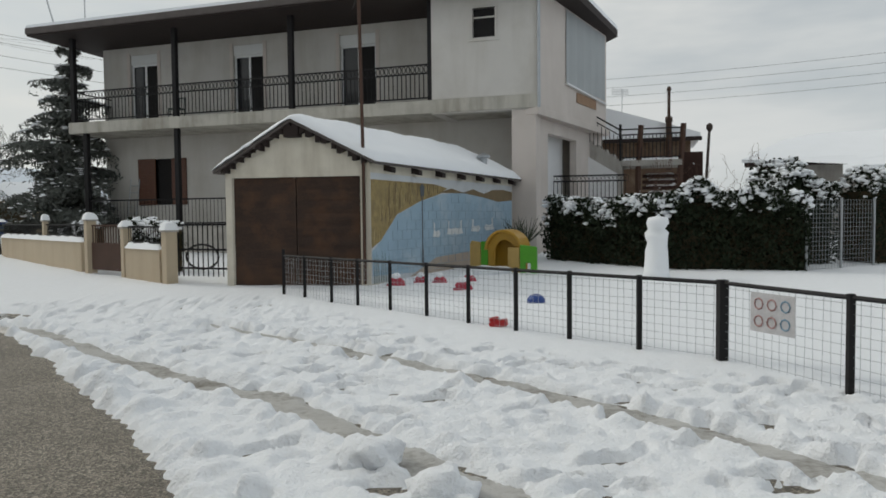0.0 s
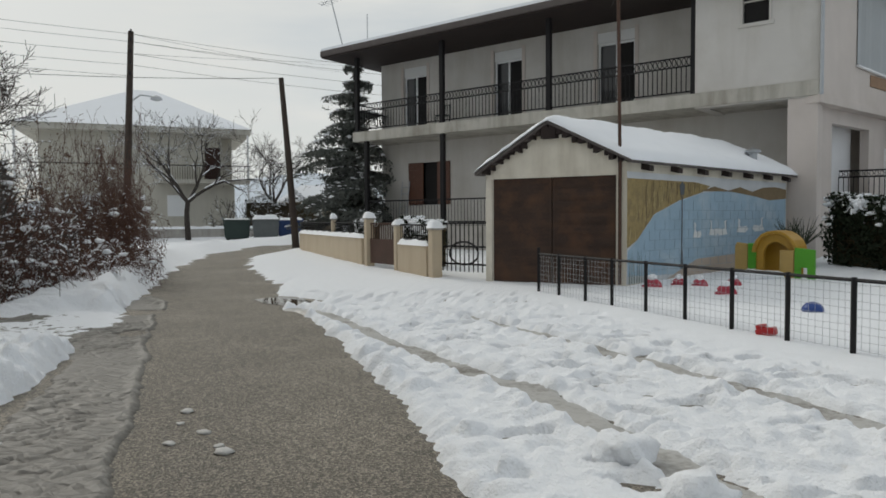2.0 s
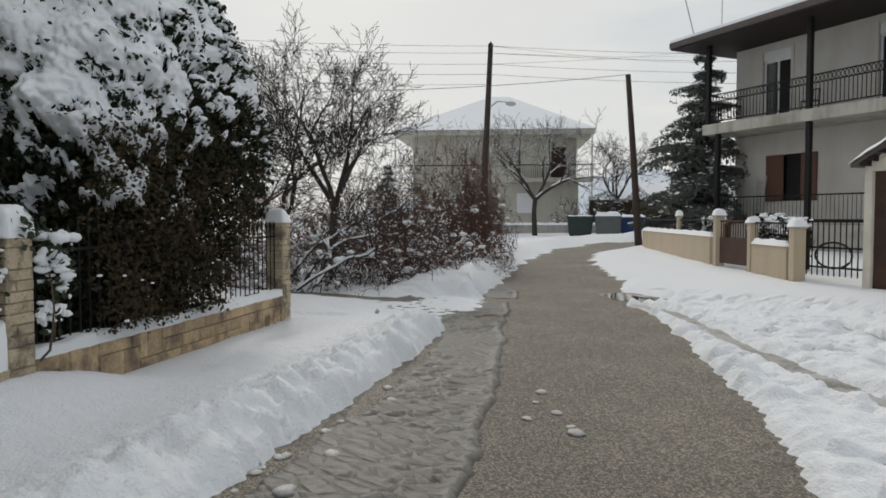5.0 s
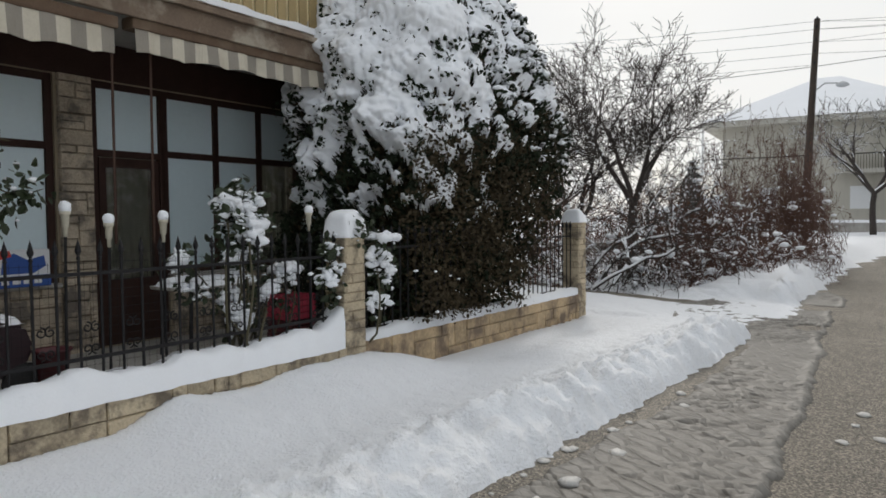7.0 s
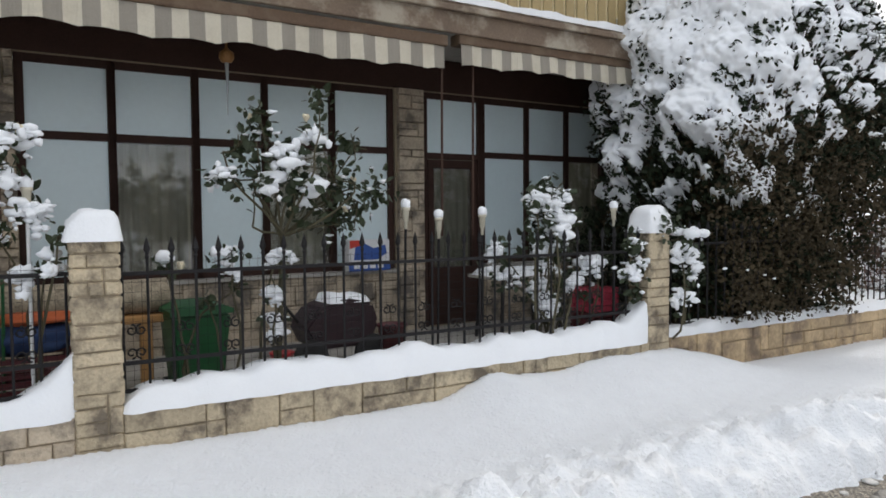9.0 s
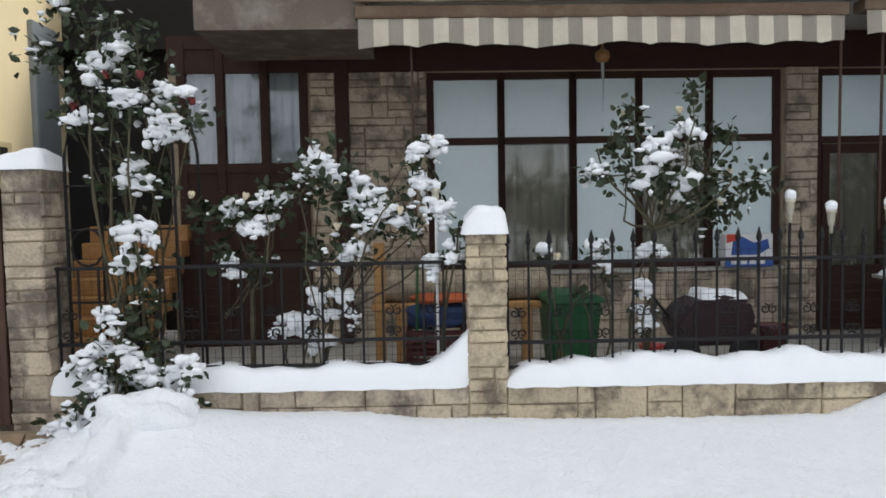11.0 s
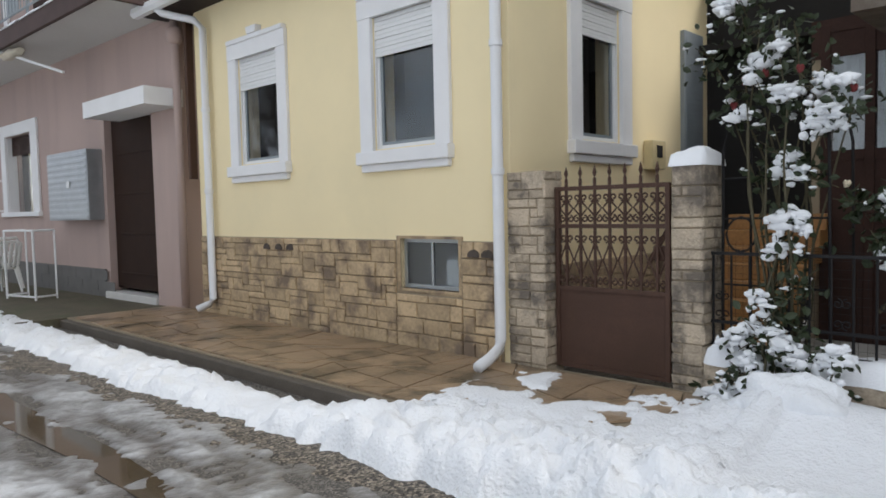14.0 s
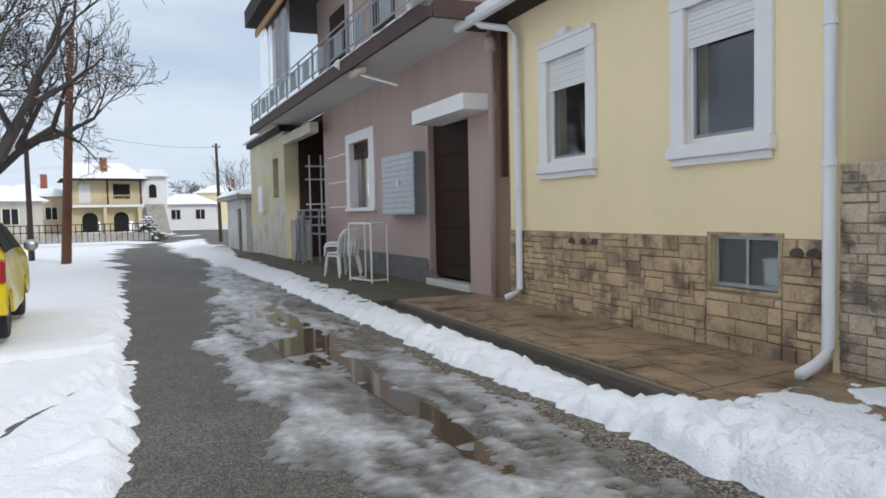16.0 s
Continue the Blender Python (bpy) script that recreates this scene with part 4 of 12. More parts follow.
    crumbs = smooth01((fbm(x * 4.5 + 2, y * 4.5, 4) + 0.02 - 0.25 * (yy - 4.1)) / 0.14) * near_gate * (yx < -2.7) * (yx > -5.2) * (yy > 3.3) * (yy < 4.35)
    h = np.maximum(h, np.where(crumbs > 0, 0.08 + 0.09 * crumbs, -9))
    behind = smooth01((fy - 4.42) / 0.1) * (fx > -3.4) * (fx < 9.2)
    h = h - behind * 0.5
    h = h + 0.014 * fbm(x * 9, y * 9, 2) * smooth01((d + 0.1) / 0.2) * smooth01((1.6 - d) / 0.8)
    h = h + rise(x, y)
    return h


gx = spaced(-7.2, 6.2, 0.035, -600, 600, 1.075)
gy = spaced(-10.5, 9.5, 0.035, -600, 600, 1.075)
GX, GY = np.meshgrid(gx, gy, indexing="ij")
ground_ob = new("ground", grid_mesh("ground", GX, GY, snow_height(GX, GY), SNOW, -0.045))
tagged(ground_ob, "fresh white snow cover, trampled and rutted along the road", "snow", kind="structure")

# asphalt with a slight crown lies under the snow
rx, ry = np.meshgrid(spaced(-9, 9, 0.5, -60, 70), spaced(-14, 14, 0.5, -75, 60), indexing="ij")
far_rise = rise(rx, ry)
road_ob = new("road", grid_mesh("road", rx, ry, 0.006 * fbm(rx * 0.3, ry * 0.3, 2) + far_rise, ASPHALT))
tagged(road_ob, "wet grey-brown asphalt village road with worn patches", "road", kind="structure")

# slush: thin, uneven sheets that break up at their edges
SLUSH_A = [(-2.55, 2.5), (-3.2, 3.45), (-4.0, 4.6), (-5.05, 6.05), (-6.3, 7.6), (-7.4, 9.2), (-8.4, 10.8), (-9.4, 11.6), (-9.6, 9.2), (-9.2, 7.4), (-7.4, 6.2), (-4.9, 3.6), (-3.6, 1.2), (-1.9, -1.5), (0.0, -4.2), (0.9, -3.2), (-0.8, -0.2)]
SLUSH_B = [(5.6, -7.2), (4.6, -6.4), (3.1, -4.2), (1.7, -2.2), (0.3, -3.2), (0.7, -4.7), (1.8, -6.0), (3.5, -8.5), (8.3, -14.9), (12, -20), (12.8, -19.5), (8.6, -12.6)]
WHEEL_TRACK = [(1.9, -4.75), (2.54, -5.46), (3.29, -6.57), (4.0, -7.6), (4.9, -8.8), (6.4, -11.0)]


def slush_height(x, y):
    """Thin wet ice, smeared along the road and open where the wheels run."""
    d = inside_dist(x, y, SLUSH_B) + 0.8 * fbm(x * 1.1, y * 1.1, 4) + 0.35 * fbm(x * 5, y * 5, 3)
    mask = smooth01((0.25 - d) / 0.6)
    wet = np.minimum(line_dist(x, y, WHEEL_TRACK) - 0.05, np.hypot(x - 4.55, (y + 7.8) * 0.6) - 0.36) + 0.5 * fbm(x * 3, y * 3, 4) + 0.12 * fbm(x * 11, y * 11, 3)
    mask = mask * smooth01(wet / 0.12)
    u, v = local_xy(x, y, -53.0)
    tread = 1.3 * fbm(u * 0.7 + 30, v * 3.0, 4) + 1.6 * fbm(u * 3.2, v * 9, 4) + 0.7 * fbm(u * 14, v * 18, 2) + 0.14 * np.sin(u * 40 + 3 * np.sin(v * 5)) * smooth01(fbm(u * 0.8, v * 2.5 + 4, 2) * 6)
    return -0.03 + mask * 0.034 + mask * 0.034 * (tread + 0.30)


def packed_height(x, y):
    """Flat, tyre-packed slush with clods and lug marks, nearly closed."""
    d = inside_dist(x, y, SLUSH_A) + 0.20 * fbm(x * 1.6, y * 1.6, 3) + 0.10 * fbm(x * 6, y * 6, 3)
    mask = smooth01((0.04 - d) / 0.10)
    foot = line_dist(x, y, WEST_BANK[6:]) + 0.20 * fbm(x * 2.6 + 7, y * 2.6, 3) + 0.10 * fbm(x * 9, y * 9, 2)
    mask = mask * smooth01((foot - 0.13) / 0.06)
    u, v = local_xy(x, y, -55.0)
    c, w = cells(u, v * 1.4, 0.17, 8)
    # broken clods lie along the driven track, lug marks between them
    belt = smooth01((vnoise(u * 0.5 + 2, v * 1.3) - 0.28) / 0.25)
    lumps = (w > 0.50) * smooth01((0.48 - c) / 0.22) * 0.009 * (0.3 + w) * belt
    k, kv = prints(x, y, 0.21, 6, 0.70, 0.12, 0.024, 0.9, 1.0)
    lugs = 0.014 * smooth01((1.15 - k) / 0.35) * belt - 0.016 * np.exp(-(((k - 1.7) / 0.4) ** 2)) * belt
    rim = 0.020 * np.exp(-(((d + 0.07) / 0.05) ** 2)) * (0.4 + vnoise(x * 5, y * 5))
    holes = 0.075 * smooth01((vnoise(u * 0.9 + 8, v * 2.0) - 0.70) / 0.10)
    return -0.03 + mask * (0.046 + lumps + lugs + rim + 0.007 * fbm(u * 3, v * 6, 4) + 0.010 * fbm(x * 15, y * 15, 2) - holes)


sx, sy = np.meshgrid(np.arange(-10.5, 1.6, 0.028), np.arange(-5.0, 12.6, 0.028), indexing="ij")
slush = new("slush", grid_mesh("slush", sx, sy, packed_height(sx, sy), SLUSH, -0.012))
tagged(slush, "grey half-frozen slush with tyre marks on the road", "slush", kind="structure")
sx, sy = np.meshgrid(np.arange(0.2, 13.0, 0.042), np.arange(-20, -2.0, 0.042), indexing="ij")
slush = new("slush", grid_mesh("slush", sx, sy, slush_height(sx, sy), SLUSH_PALE, -0.012))
tagged(slush, "pale wet melting ice sheet on the road", "slush", kind="structure")

# slush in the wheel ruts through the snow
qx, qy = np.meshgrid(np.arange(-7.0, 6.0, 0.055), np.arange(-1.2, 11.5, 0.055), indexing="ij")
rut = np.minimum(line_dist(qx, qy, RUT_A), line_dist(qx, qy, RUT_B))
qz = -0.06 + 0.088 * smooth01((0.31 + 0.30 * fbm(qx * 2.2 + 3, qy * 2.2, 3) - rut) / 0.18) + 0.05 * fbm(qx * 3, qy * 3, 4) + 0.03 * fbm(qx * 14, qy * 14, 2)
slush = new("slush", grid_mesh("slush", qx, qy, qz, SLUSH_RUT, -0.02))
tagged(slush, "grey-brown wet slush in the wheel ruts", "slush", kind="structure")

# meltwater in the wheel track
bm = B()
slab(bm, [(4.7, -9.6), (4.0, -8.0), (3.4, -6.9), (2.2, -5.3), (1.3, -3.9), (1.0, -3.3), (1.15, -3.35), (1.5, -3.9), (2.45, -5.2), (3.6, -6.6), (4.2, -6.9), (4.5, -7.3), (5.6, -9.0), (6.6, -10.6), (8.3, -13.4), (8.0, -13.5), (6.4, -11.2)], 0.004, 0.0085)
solo("puddle", bm, WATER, pose(0, 0, 0), "shallow brown puddle of meltwater in a wheel track", "puddle", kind="structure")
bm = B()
slab(bm, [(-6.9, 12.0), (-6.3, 11.9), (-5.7, 11.2), (-5.9, 10.7), (-6.6, 11.0), (-7.1, 11.5)], 0.004, 0.0085)
solo("puddle", bm, WATER, pose(0, 0, 0), "shallow wet patch at the road's edge", "puddle", kind="structure")
# gravelly verge beside the ploughed bank
VERGE = [(-0.5, -3.2), (0.8, -4.3), (2.1, -5.7), (4.0, -8.2), (4.8, -9.1), (4.2, -9.9), (3.2, -9.0), (1.4, -6.6), (0.2, -5.1), (-0.6, -4.0)]
vx, vy = np.meshgrid(np.arange(-1.2, 5.4, 0.05), np.arange(-10.4, -2.8, 0.05), indexing="ij")
vd = inside_dist(vx, vy, VERGE) + 0.5 * fbm(vx * 1.6, vy * 1.6, 4) + 0.25 * fbm(vx * 8, vy * 8, 2)
vz = -0.02 + 0.032 * smooth01((0.06 - vd) / 0.25) + 0.012 * fbm(vx * 9, vy * 9, 3)
verge = new("road_verge", grid_mesh("road_verge", vx, vy, vz, GRAVEL))
tagged(verge, "wet gravelly edge of the asphalt beside the snow bank", "verge", kind="structure")

# loose lumps of snow
lump_rng = random.Random(3)
LUMPS = [(-0.12, 4.12, 0.15), (0.26, 3.62, 0.15), (-3.46, 4.49, 0.05), (-3.0, 4.05, 0.04), (-3.08, 3.78, 0.035), (-2.62, 3.72, 0.055), (-3.3, 4.2, 0.03), (-2.72, 3.82, 0.035), (-3.2, 1.75, 0.07), (-2.95, 1.55, 0.05), (-3.5, 2.3, 0.06), (-2.7, 1.0, 0.05), (-3.05, 1.25, 0.045), (-2.5, 0.75, 0.05)]
for k in range(30):
    # crumbs fallen from the ploughed bank onto the wet edge of the road
    f = lump_rng.uniform(0, 5)
    a, b = WEST_BANK[7 + int(f)], WEST_BANK[8 + int(f)]
    off = 0.02 + 0.34 * lump_rng.random() ** 1.6
    LUMPS.append((a[0] + (b[0] - a[0]) * (f % 1) + 0.848 * off, a[1] + (b[1] - a[1]) * (f % 1) + 0.53 * off, 0.014 + 0.030 * lump_rng.random() ** 2))
for lx, ly, lr in LUMPS:
    bm = B()
    blob(bm, (0, 0, lr * 0.5), lr * lump_rng.uniform(0.9, 1.4), lr, lr * (0.75 if lr > 0.1 else 0.42), seed=lump_rng.randint(0, 999), sub=3 if lr > 0.1 else 2, rough=0.45)
    zg = float(snow_height(np.array([lx]), np.array([ly]))[0])
    solo("snow_lump", bm, SNOW if lr > 0.1 else MELTING, pose(lx, ly, max(zg, 0.0) - lr * 0.3), "loose rounded lump of snow lying on the road edge", "snow lump", "snow lumps", smooth=True)
bm = B()
blob(bm, (0, 0, 0.1), 0.36, 0.22, 0.24, seed=77, sub=4, rough=0.35)
solo("snow_heap", bm, SNOW, pose(0, 0, 0, 0, 0, 122.0) @ Matrix.Translation((-2.42, 4.05, 0.12)), "heap of fallen snow at the foot of the climbing rose", "snow heap", smooth=True)

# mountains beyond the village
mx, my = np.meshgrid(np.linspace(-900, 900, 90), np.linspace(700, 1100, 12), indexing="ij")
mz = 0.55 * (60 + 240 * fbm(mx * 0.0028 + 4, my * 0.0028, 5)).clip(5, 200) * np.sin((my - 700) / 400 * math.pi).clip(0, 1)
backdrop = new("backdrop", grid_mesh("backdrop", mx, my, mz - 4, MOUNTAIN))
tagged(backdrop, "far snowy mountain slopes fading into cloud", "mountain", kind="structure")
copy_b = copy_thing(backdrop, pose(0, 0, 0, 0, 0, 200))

# ---- garden wall with iron railings ----
def stone_pillar(m, w, d, h, label, material=STONE, seed=1, snow=0.14, faces=("front", "right", "left")):
    """A square pillar clad in split stone, snow on its head."""
    rng = random.Random(seed)
    t = thing("stone_pillar", m, label, "pillar", "garden wall pillars")
    bm = B()
    box(bm, 0.012, w - 0.012, 0.012, d - 0.012, -0.2, h - 0.01)
    part("core", bm, MORTAR, t)
    big = ((3, 1), (3, 2), (2, 1), (1, 1), (3, 1))
    cladding(t, 0, w, 0, h, 0.02, material, rng, unit=0.083, sizes=big, d=0.016, gap=0.008)
    if "right" in faces:
        cladding(t, 0, d, 0, h, 0, material, rng, unit=0.083, sizes=big, d=0.016, gap=0.008, turn=Matrix.Translation((w - 0.02, 0, 0)) @ pose(0, 0, 0, 0, 0, 90))
    if "left" in faces:
        cladding(t, 0, d, 0, h, 0, material, rng, unit=0.083, sizes=big, d=0.016, gap=0.008, turn=Matrix.Translation((0.02, d, 0)) @ pose(0, 0, 0, 0, 0, -90))
    if snow:
        bm = B()
        snow_lump(bm, -0.028, w + 0.028, -0.028, d + 0.028, h - 0.012, snow + 0.03, seed=seed, nx=12, ny=10, edge=0.3)
        for v in bm.verts:
            v.co.x += 0.014 * noise.noise(Vector((seed, v.co.y * 14, v.co.z * 18)))
            v.co.z += 0.022 * noise.noise(Vector((v.co.x * 9, v.co.y * 9, seed * 3.1))) if v.co.z > h + 0.02 else 0
        part("snow_cap", bm, SNOW_CAP, t, "rounded cushion of snow", smooth=True)
    return t


FW = FR(FENCE_RZ)
PIL = "square garden-wall pillar of pale split stone capped with snow"
stone_pillar(FR(FENCE_RZ, -0.41, 4.42, 0), 0.26, 0.26, 1.39, PIL, seed=2)
stone_pillar(FR(FENCE_RZ, 4.17, 4.42, 0), 0.26, 0.26, 1.35, PIL, seed=3, snow=0.2)
stone_pillar(FR(FENCE_RZ, 9.07, 4.42, 0), 0.25, 0.26, 1.43, PIL, seed=4)
stone_pillar(FR(FENCE_RZ, -3.46, 4.42, 0), 0.26, 0.34, 1.87, "tall gate pillar of greyish split stone with snow on top", STONE_GREY, seed=5, snow=0.12)

wall_rng = random.Random(11)
for wx0, wx1, top, face in ((-3.20, -0.41, 0.37, STONE_GREY), (-0.15, 4.17, 0.365, STONE), (4.43, 9.07, 0.39, STONE_BROWN)):
    t = thing("garden_wall", FR(FENCE_RZ, wx0, 4.43, 0), "low garden wall of pale split stone under a thick bed of snow", "wall", kind="structure")
    L = wx1 - wx0
    bm = B()
    box(bm, 0, L, 0.0, 0.22, -0.3, top)
    part("core", bm, MORTAR, t)
    cladding(t, 0, L, -0.02, top, 0.004, face, wall_rng, unit=0.118, sizes=((4, 1), (3, 1), (2, 1), (5, 1), (1, 1), (3, 2), (2, 2), (1, 2), (3, 1), (4, 1)), d=0.018, gap=0.0065)

for sx0, sx1, tall, z0 in ((-3.22, -0.27, 0.14, 0.37), (-0.18, 4.31, 0.18, 0.365), (4.40, 9.2, 0.09, 0.39)):
    bm = B()
    n = int((sx1 - sx0) * 24)
    snow_lump(bm, 0, sx1 - sx0, -0.045, 0.26, -0.01, tall, seed=int(sx1 * 10), nx=n, ny=8, edge=0.3)
    for v in bm.verts:
        e0, e1 = v.co.x, (sx1 - sx0) - 0.14 - v.co.x
        if v.co.z > 0.03 and tall > 0.1:
            v.co.z *= 0.35 + 0.65 * min(1.0, e0 / 0.5) if sx0 in (-0.18, 4.40) else 1.0
            v.co.z += 0.24 * math.exp(-max(e1, 0) / 0.13)
            v.co.z += 0.026 * noise.noise(Vector((v.co.x * 3.5, v.co.y * 6, sx0))) + 0.008 * noise.noise(Vector((v.co.x * 17, v.co.y * 17, sx0)))
        v.co.y += 0.022 * noise.noise(Vector((v.co.x * 3.1, 7.0, sx0))) + 0.010 * noise.noise(Vector((v.co.x * 13, v.co.z * 13, sx0)))
        if min(e0, e1) < 0.06:
            v.co.y = min(max(v.co.y, 0.012 - 0.06 * max(0.0, min(e0, e1)) / 0.06), 0.23)
    solo("snow_bed", bm, SNOW_CAP, FR(FENCE_RZ, sx0, 4.43, z0), "thick soft bed of snow lying along the garden wall", "snow", "snow on the wall", smooth=True)


def spear_mesh(h, tip=True, r=0.009):
    bm = B()
    tube(bm, [(0, 0, 0), (0, 0, h)], r, 6)
    if tip:
        lathe(bm, [(0.009, h - 0.01), (0.016, h), (0.008, h + 0.015), (0.022, h + 0.045), (0.015, h + 0.075), (0.0, h + 0.125)], 6)
    return mesh_of("bar", bm, IRON)


def scroll_pts(cx, cz, r, turns=1.25, flip=1, start=0.0):
    out = []
    for k in range(15):
        a = start + flip * turns * 2 * math.pi * k / 14
        rr = r * (1 - 0.72 * k / 14)
        out.append((cx + rr * math.cos(a), 0, cz + rr * math.sin(a)))
    return out


def railing(x0, x1, z_low, z_rail, tip, spacing, label, mesh_wire=True, z_bar=None, scrolls=True):
    t = thing("iron_railing", FR(FENCE_RZ, x0, 4.545, 0), label, "railing", "garden railings")
    L = x1 - x0
    for z in (z_low, z_rail) if not scrolls else (z_low, z_rail, z_low + 0.17):
        bm = B()
        box(bm, -0.02, L + 0.02, -0.008, 0.008, z - 0.012, z + 0.012)
        part("rail", bm, IRON, t)
    n = int(L / spacing)
    me = spear_mesh((z_bar or z_rail + 0.1) - z_low, tip)
    for k in range(n + 1):
        piece("bar", me, t, (L * k / n, 0, z_low))
    if scrolls:
        for k in range(0, n, 2):
            c = L * (k + 0.5) / n
            for s in (1, -1):
                for zc, f, a0 in ((0.37, s, math.pi / 2), (0.23, -s, -math.pi / 2)):
                    bm = B()
                    tube(bm, scroll_pts(c + s * 0.028, z_low + zc, 0.036, 1.2, f, a0), 0.0055, 4)
                    part("scroll", bm, IRON, t)
    if mesh_wire:
        bm = B()
        for k in range(int(L / 0.055) + 1):
            tube(bm, [(k * 0.055, 0.012, z_low), (k * 0.055, 0.012, z_rail + 0.08)], 0.0013, 3, close=False)
        for k in range(int((z_rail + 0.08 - z_low) / 0.06) + 1):
            tube(bm, [(0, 0.012, z_low + k * 0.06), (L, 0.012, z_low + k * 0.06)], 0.0013, 3, close=False)
        part("wire_mesh", bm, IRON, t, "thin welded wire mesh")
    return t


railing(-3.18, -0.43, 0.50, 1.19, False, 0.135, "black wrought-iron railing with wire mesh on the snowy garden wall", z_bar=1.20)
railing(-0.13, 4.15, 0.46, 1.175, True, 0.142, "black spear-topped iron railing with scrolls on the snowy garden wall")
railing(4.45, 9.05, 0.46, 1.22, True, 0.125, "black spear-topped iron railing half buried in the evergreen", mesh_wire=False, scrolls=False)

# tall hoop of the climbing frame beside the gate pillar
bm = B()
for yy in (0, 0.5):
    tube(bm, [(-3.14, 4.62 + yy, 0.4), (-3.14, 4.62 + yy, 1.95), (-3.10, 4.62 + yy, 2.15), (-2.98, 4.62 + yy, 2.25), (-2.55, 4.62 + yy, 2.27), (-2.44, 4.62 + yy, 2.2), (-2.40, 4.62 + yy, 2.0), (-2.38, 4.62 + yy, 0.4)], 0.011, 6)
for zz in (0.95, 1.45, 1.75, 2.26):
    tube(bm, [(-3.14, 4.62, zz), (-2.40, 4.62, zz)], 0.008, 5)
tube(bm, [(-3.0 + 0.11 * math.cos(a * 0.5236), 4.61, 1.33 + 0.13 * math.sin(a * 0.5236)) for a in range(13)], 0.009, 5)
solo("trellis", bm, IRON, FW, "black iron rose arch standing behind the garden wall", "trellis")


# ---- the glazed veranda house ----
CW = FR(CAFE_RZ)
cafe = thing("house", FR(CAFE_RZ, 0, 7.41, 0), "house with a dark-framed glazed front, stone cladding and striped awnings", "house")


def cf(bm, x0, x1, y0, y1, z0, z1, bev=0.0):
    return box(bm, x0, x1, y0, y1, z0, z1, bev)


bm = B()
wall_mesh(bm, -3.2, 9.5, 0.0, 3.42, 0.0, 0.25, holes=[(-3.08, -1.76, 0.12, 3.38), (-0.47, 3.41, 0.86, 3.02), (3.81, 4.71, 0.12, 3.02), (4.71, 8.8, 0.86, 3.02)])
part("wall", bm, MORTAR, cafe)
bm = B()
cf(bm, -3.2, 9.5, -0.02, 0.0, 3.03, 3.42)
part("lintel", bm, DARK_WOOD, cafe, "dark brown boarded lintel")
crng = random.Random(21)
cladding(cafe, -1.30, -0.47, 0.1, 3.03, 0.0, STONE_GREY, crng, unit=0.082, d=0.03)
cladding(cafe, -1.71, -1.44, 0.1, 3.03, 0.0, STONE_GREY, crng, unit=0.082, d=0.03)
cladding(cafe, 3.43, 3.79, 0.1, 3.03, 0.0, STONE_GREY, crng, unit=0.082, d=0.05)
cladding(cafe, -0.45, 3.41, 0.1, 0.84, 0.0, STONE_GREY, crng, unit=0.10, d=0.03)
cladding(cafe, 4.73, 8.8, 0.1, 0.84, 0.0, STONE_GREY, crng, unit=0.11, d=0.03)
bm = B()
cf(bm, -1.44, -1.30, -0.05, 0.02, 0.1, 3.3)
part("post", bm, DARK_WOOD, cafe, "dark brown upright post")
bm = B()
for a, b in ((-0.47, 3.41), (4.71, 8.8)):
    cf(bm, a, b, -0.07, 0.20, 0.83, 0.875, 0.006)
part("window_sill", bm, CONCRETE, cafe)


def glazed(parent, cols, z0, z1, zt, kinds, name="window"):
    """A row of window bays: cols are the bars' centres, zt the transom, kinds the lower pane of each bay."""
    for k, (a, b) in enumerate(zip(cols, cols[1:])):
        f, w = 0.038, None
        for x in (a, b):
            bm = B()
            cf(bm, x - f + 0.001 * (x == a), x + f - 0.001 * (x == b), 0.03, 0.11, z0, z1, 0.004)
            w = part("stile" if w else name, bm, DARK_WOOD, w or parent, "" if w else "dark brown timber window frame")
        for z in (z0 + f, zt, z1 - f):
            bm = B()
            cf(bm, a + f, b - f, 0.035, 0.105, z - f, z + f)
            part("frame_rail", bm, DARK_WOOD, w)
        for zz0, zz1, kd in ((zt + f, z1 - 2 * f, "frost"), (z0 + 2 * f, zt - f, kinds[k])):
            bm = B()
            cf(bm, a + f - 0.005, b - f + 0.005, 0.068, 0.074, zz0 - 0.005, zz1 + 0.005)
            if kd == "frost":
                part("pane", bm, FROST, w, "milky pale-blue glass pane")
            else:
                p = part("pane", bm, PANE, w, "clear glass pane with a curtain behind")
                p.visible_shadow = False
                bm = B()
                pleats(bm, a + f, b - f, 0.22, zz0, zz1, 0.02)
                part("curtain", bm, CURTAIN, w, "pale net curtain")


def pleats(bm, x0, x1, y, z0, z1, depth, step=0.035, gap=0.0):
    """A hanging cloth in folds."""
    n = max(4, int((x1 - x0) / step))
    lo = [bm.verts.new((x0 + (x1 - x0) * k / n, y + depth * math.sin(k * 1.9) + 0.4 * depth * math.sin(k * 0.7), z0)) for k in range(n + 1)]
    hi = [bm.verts.new((x0 + (x1 - x0) * (k + 0.15 * math.sin(k)) / n, y + 0.6 * depth * math.sin(k * 1.9), z1)) for k in range(n + 1)]
    for k in range(n):
        bm.faces.new((lo[k], lo[k + 1], hi[k + 1], hi[k]))
    return bm


glazed(cafe, [-0.43, 0.335, 1.12, 1.845, 2.625, 3.37], 0.875, 3.02, 2.285, ["frost", "clear", "frost", "clear", "frost"])
glazed(cafe, [4.71, 5.445, 6.155, 6.86, 7.6, 8.3, 8.8], 0.875, 3.02, 2.285, ["frost", "frost", "clear", "frost", "frost", "frost"])
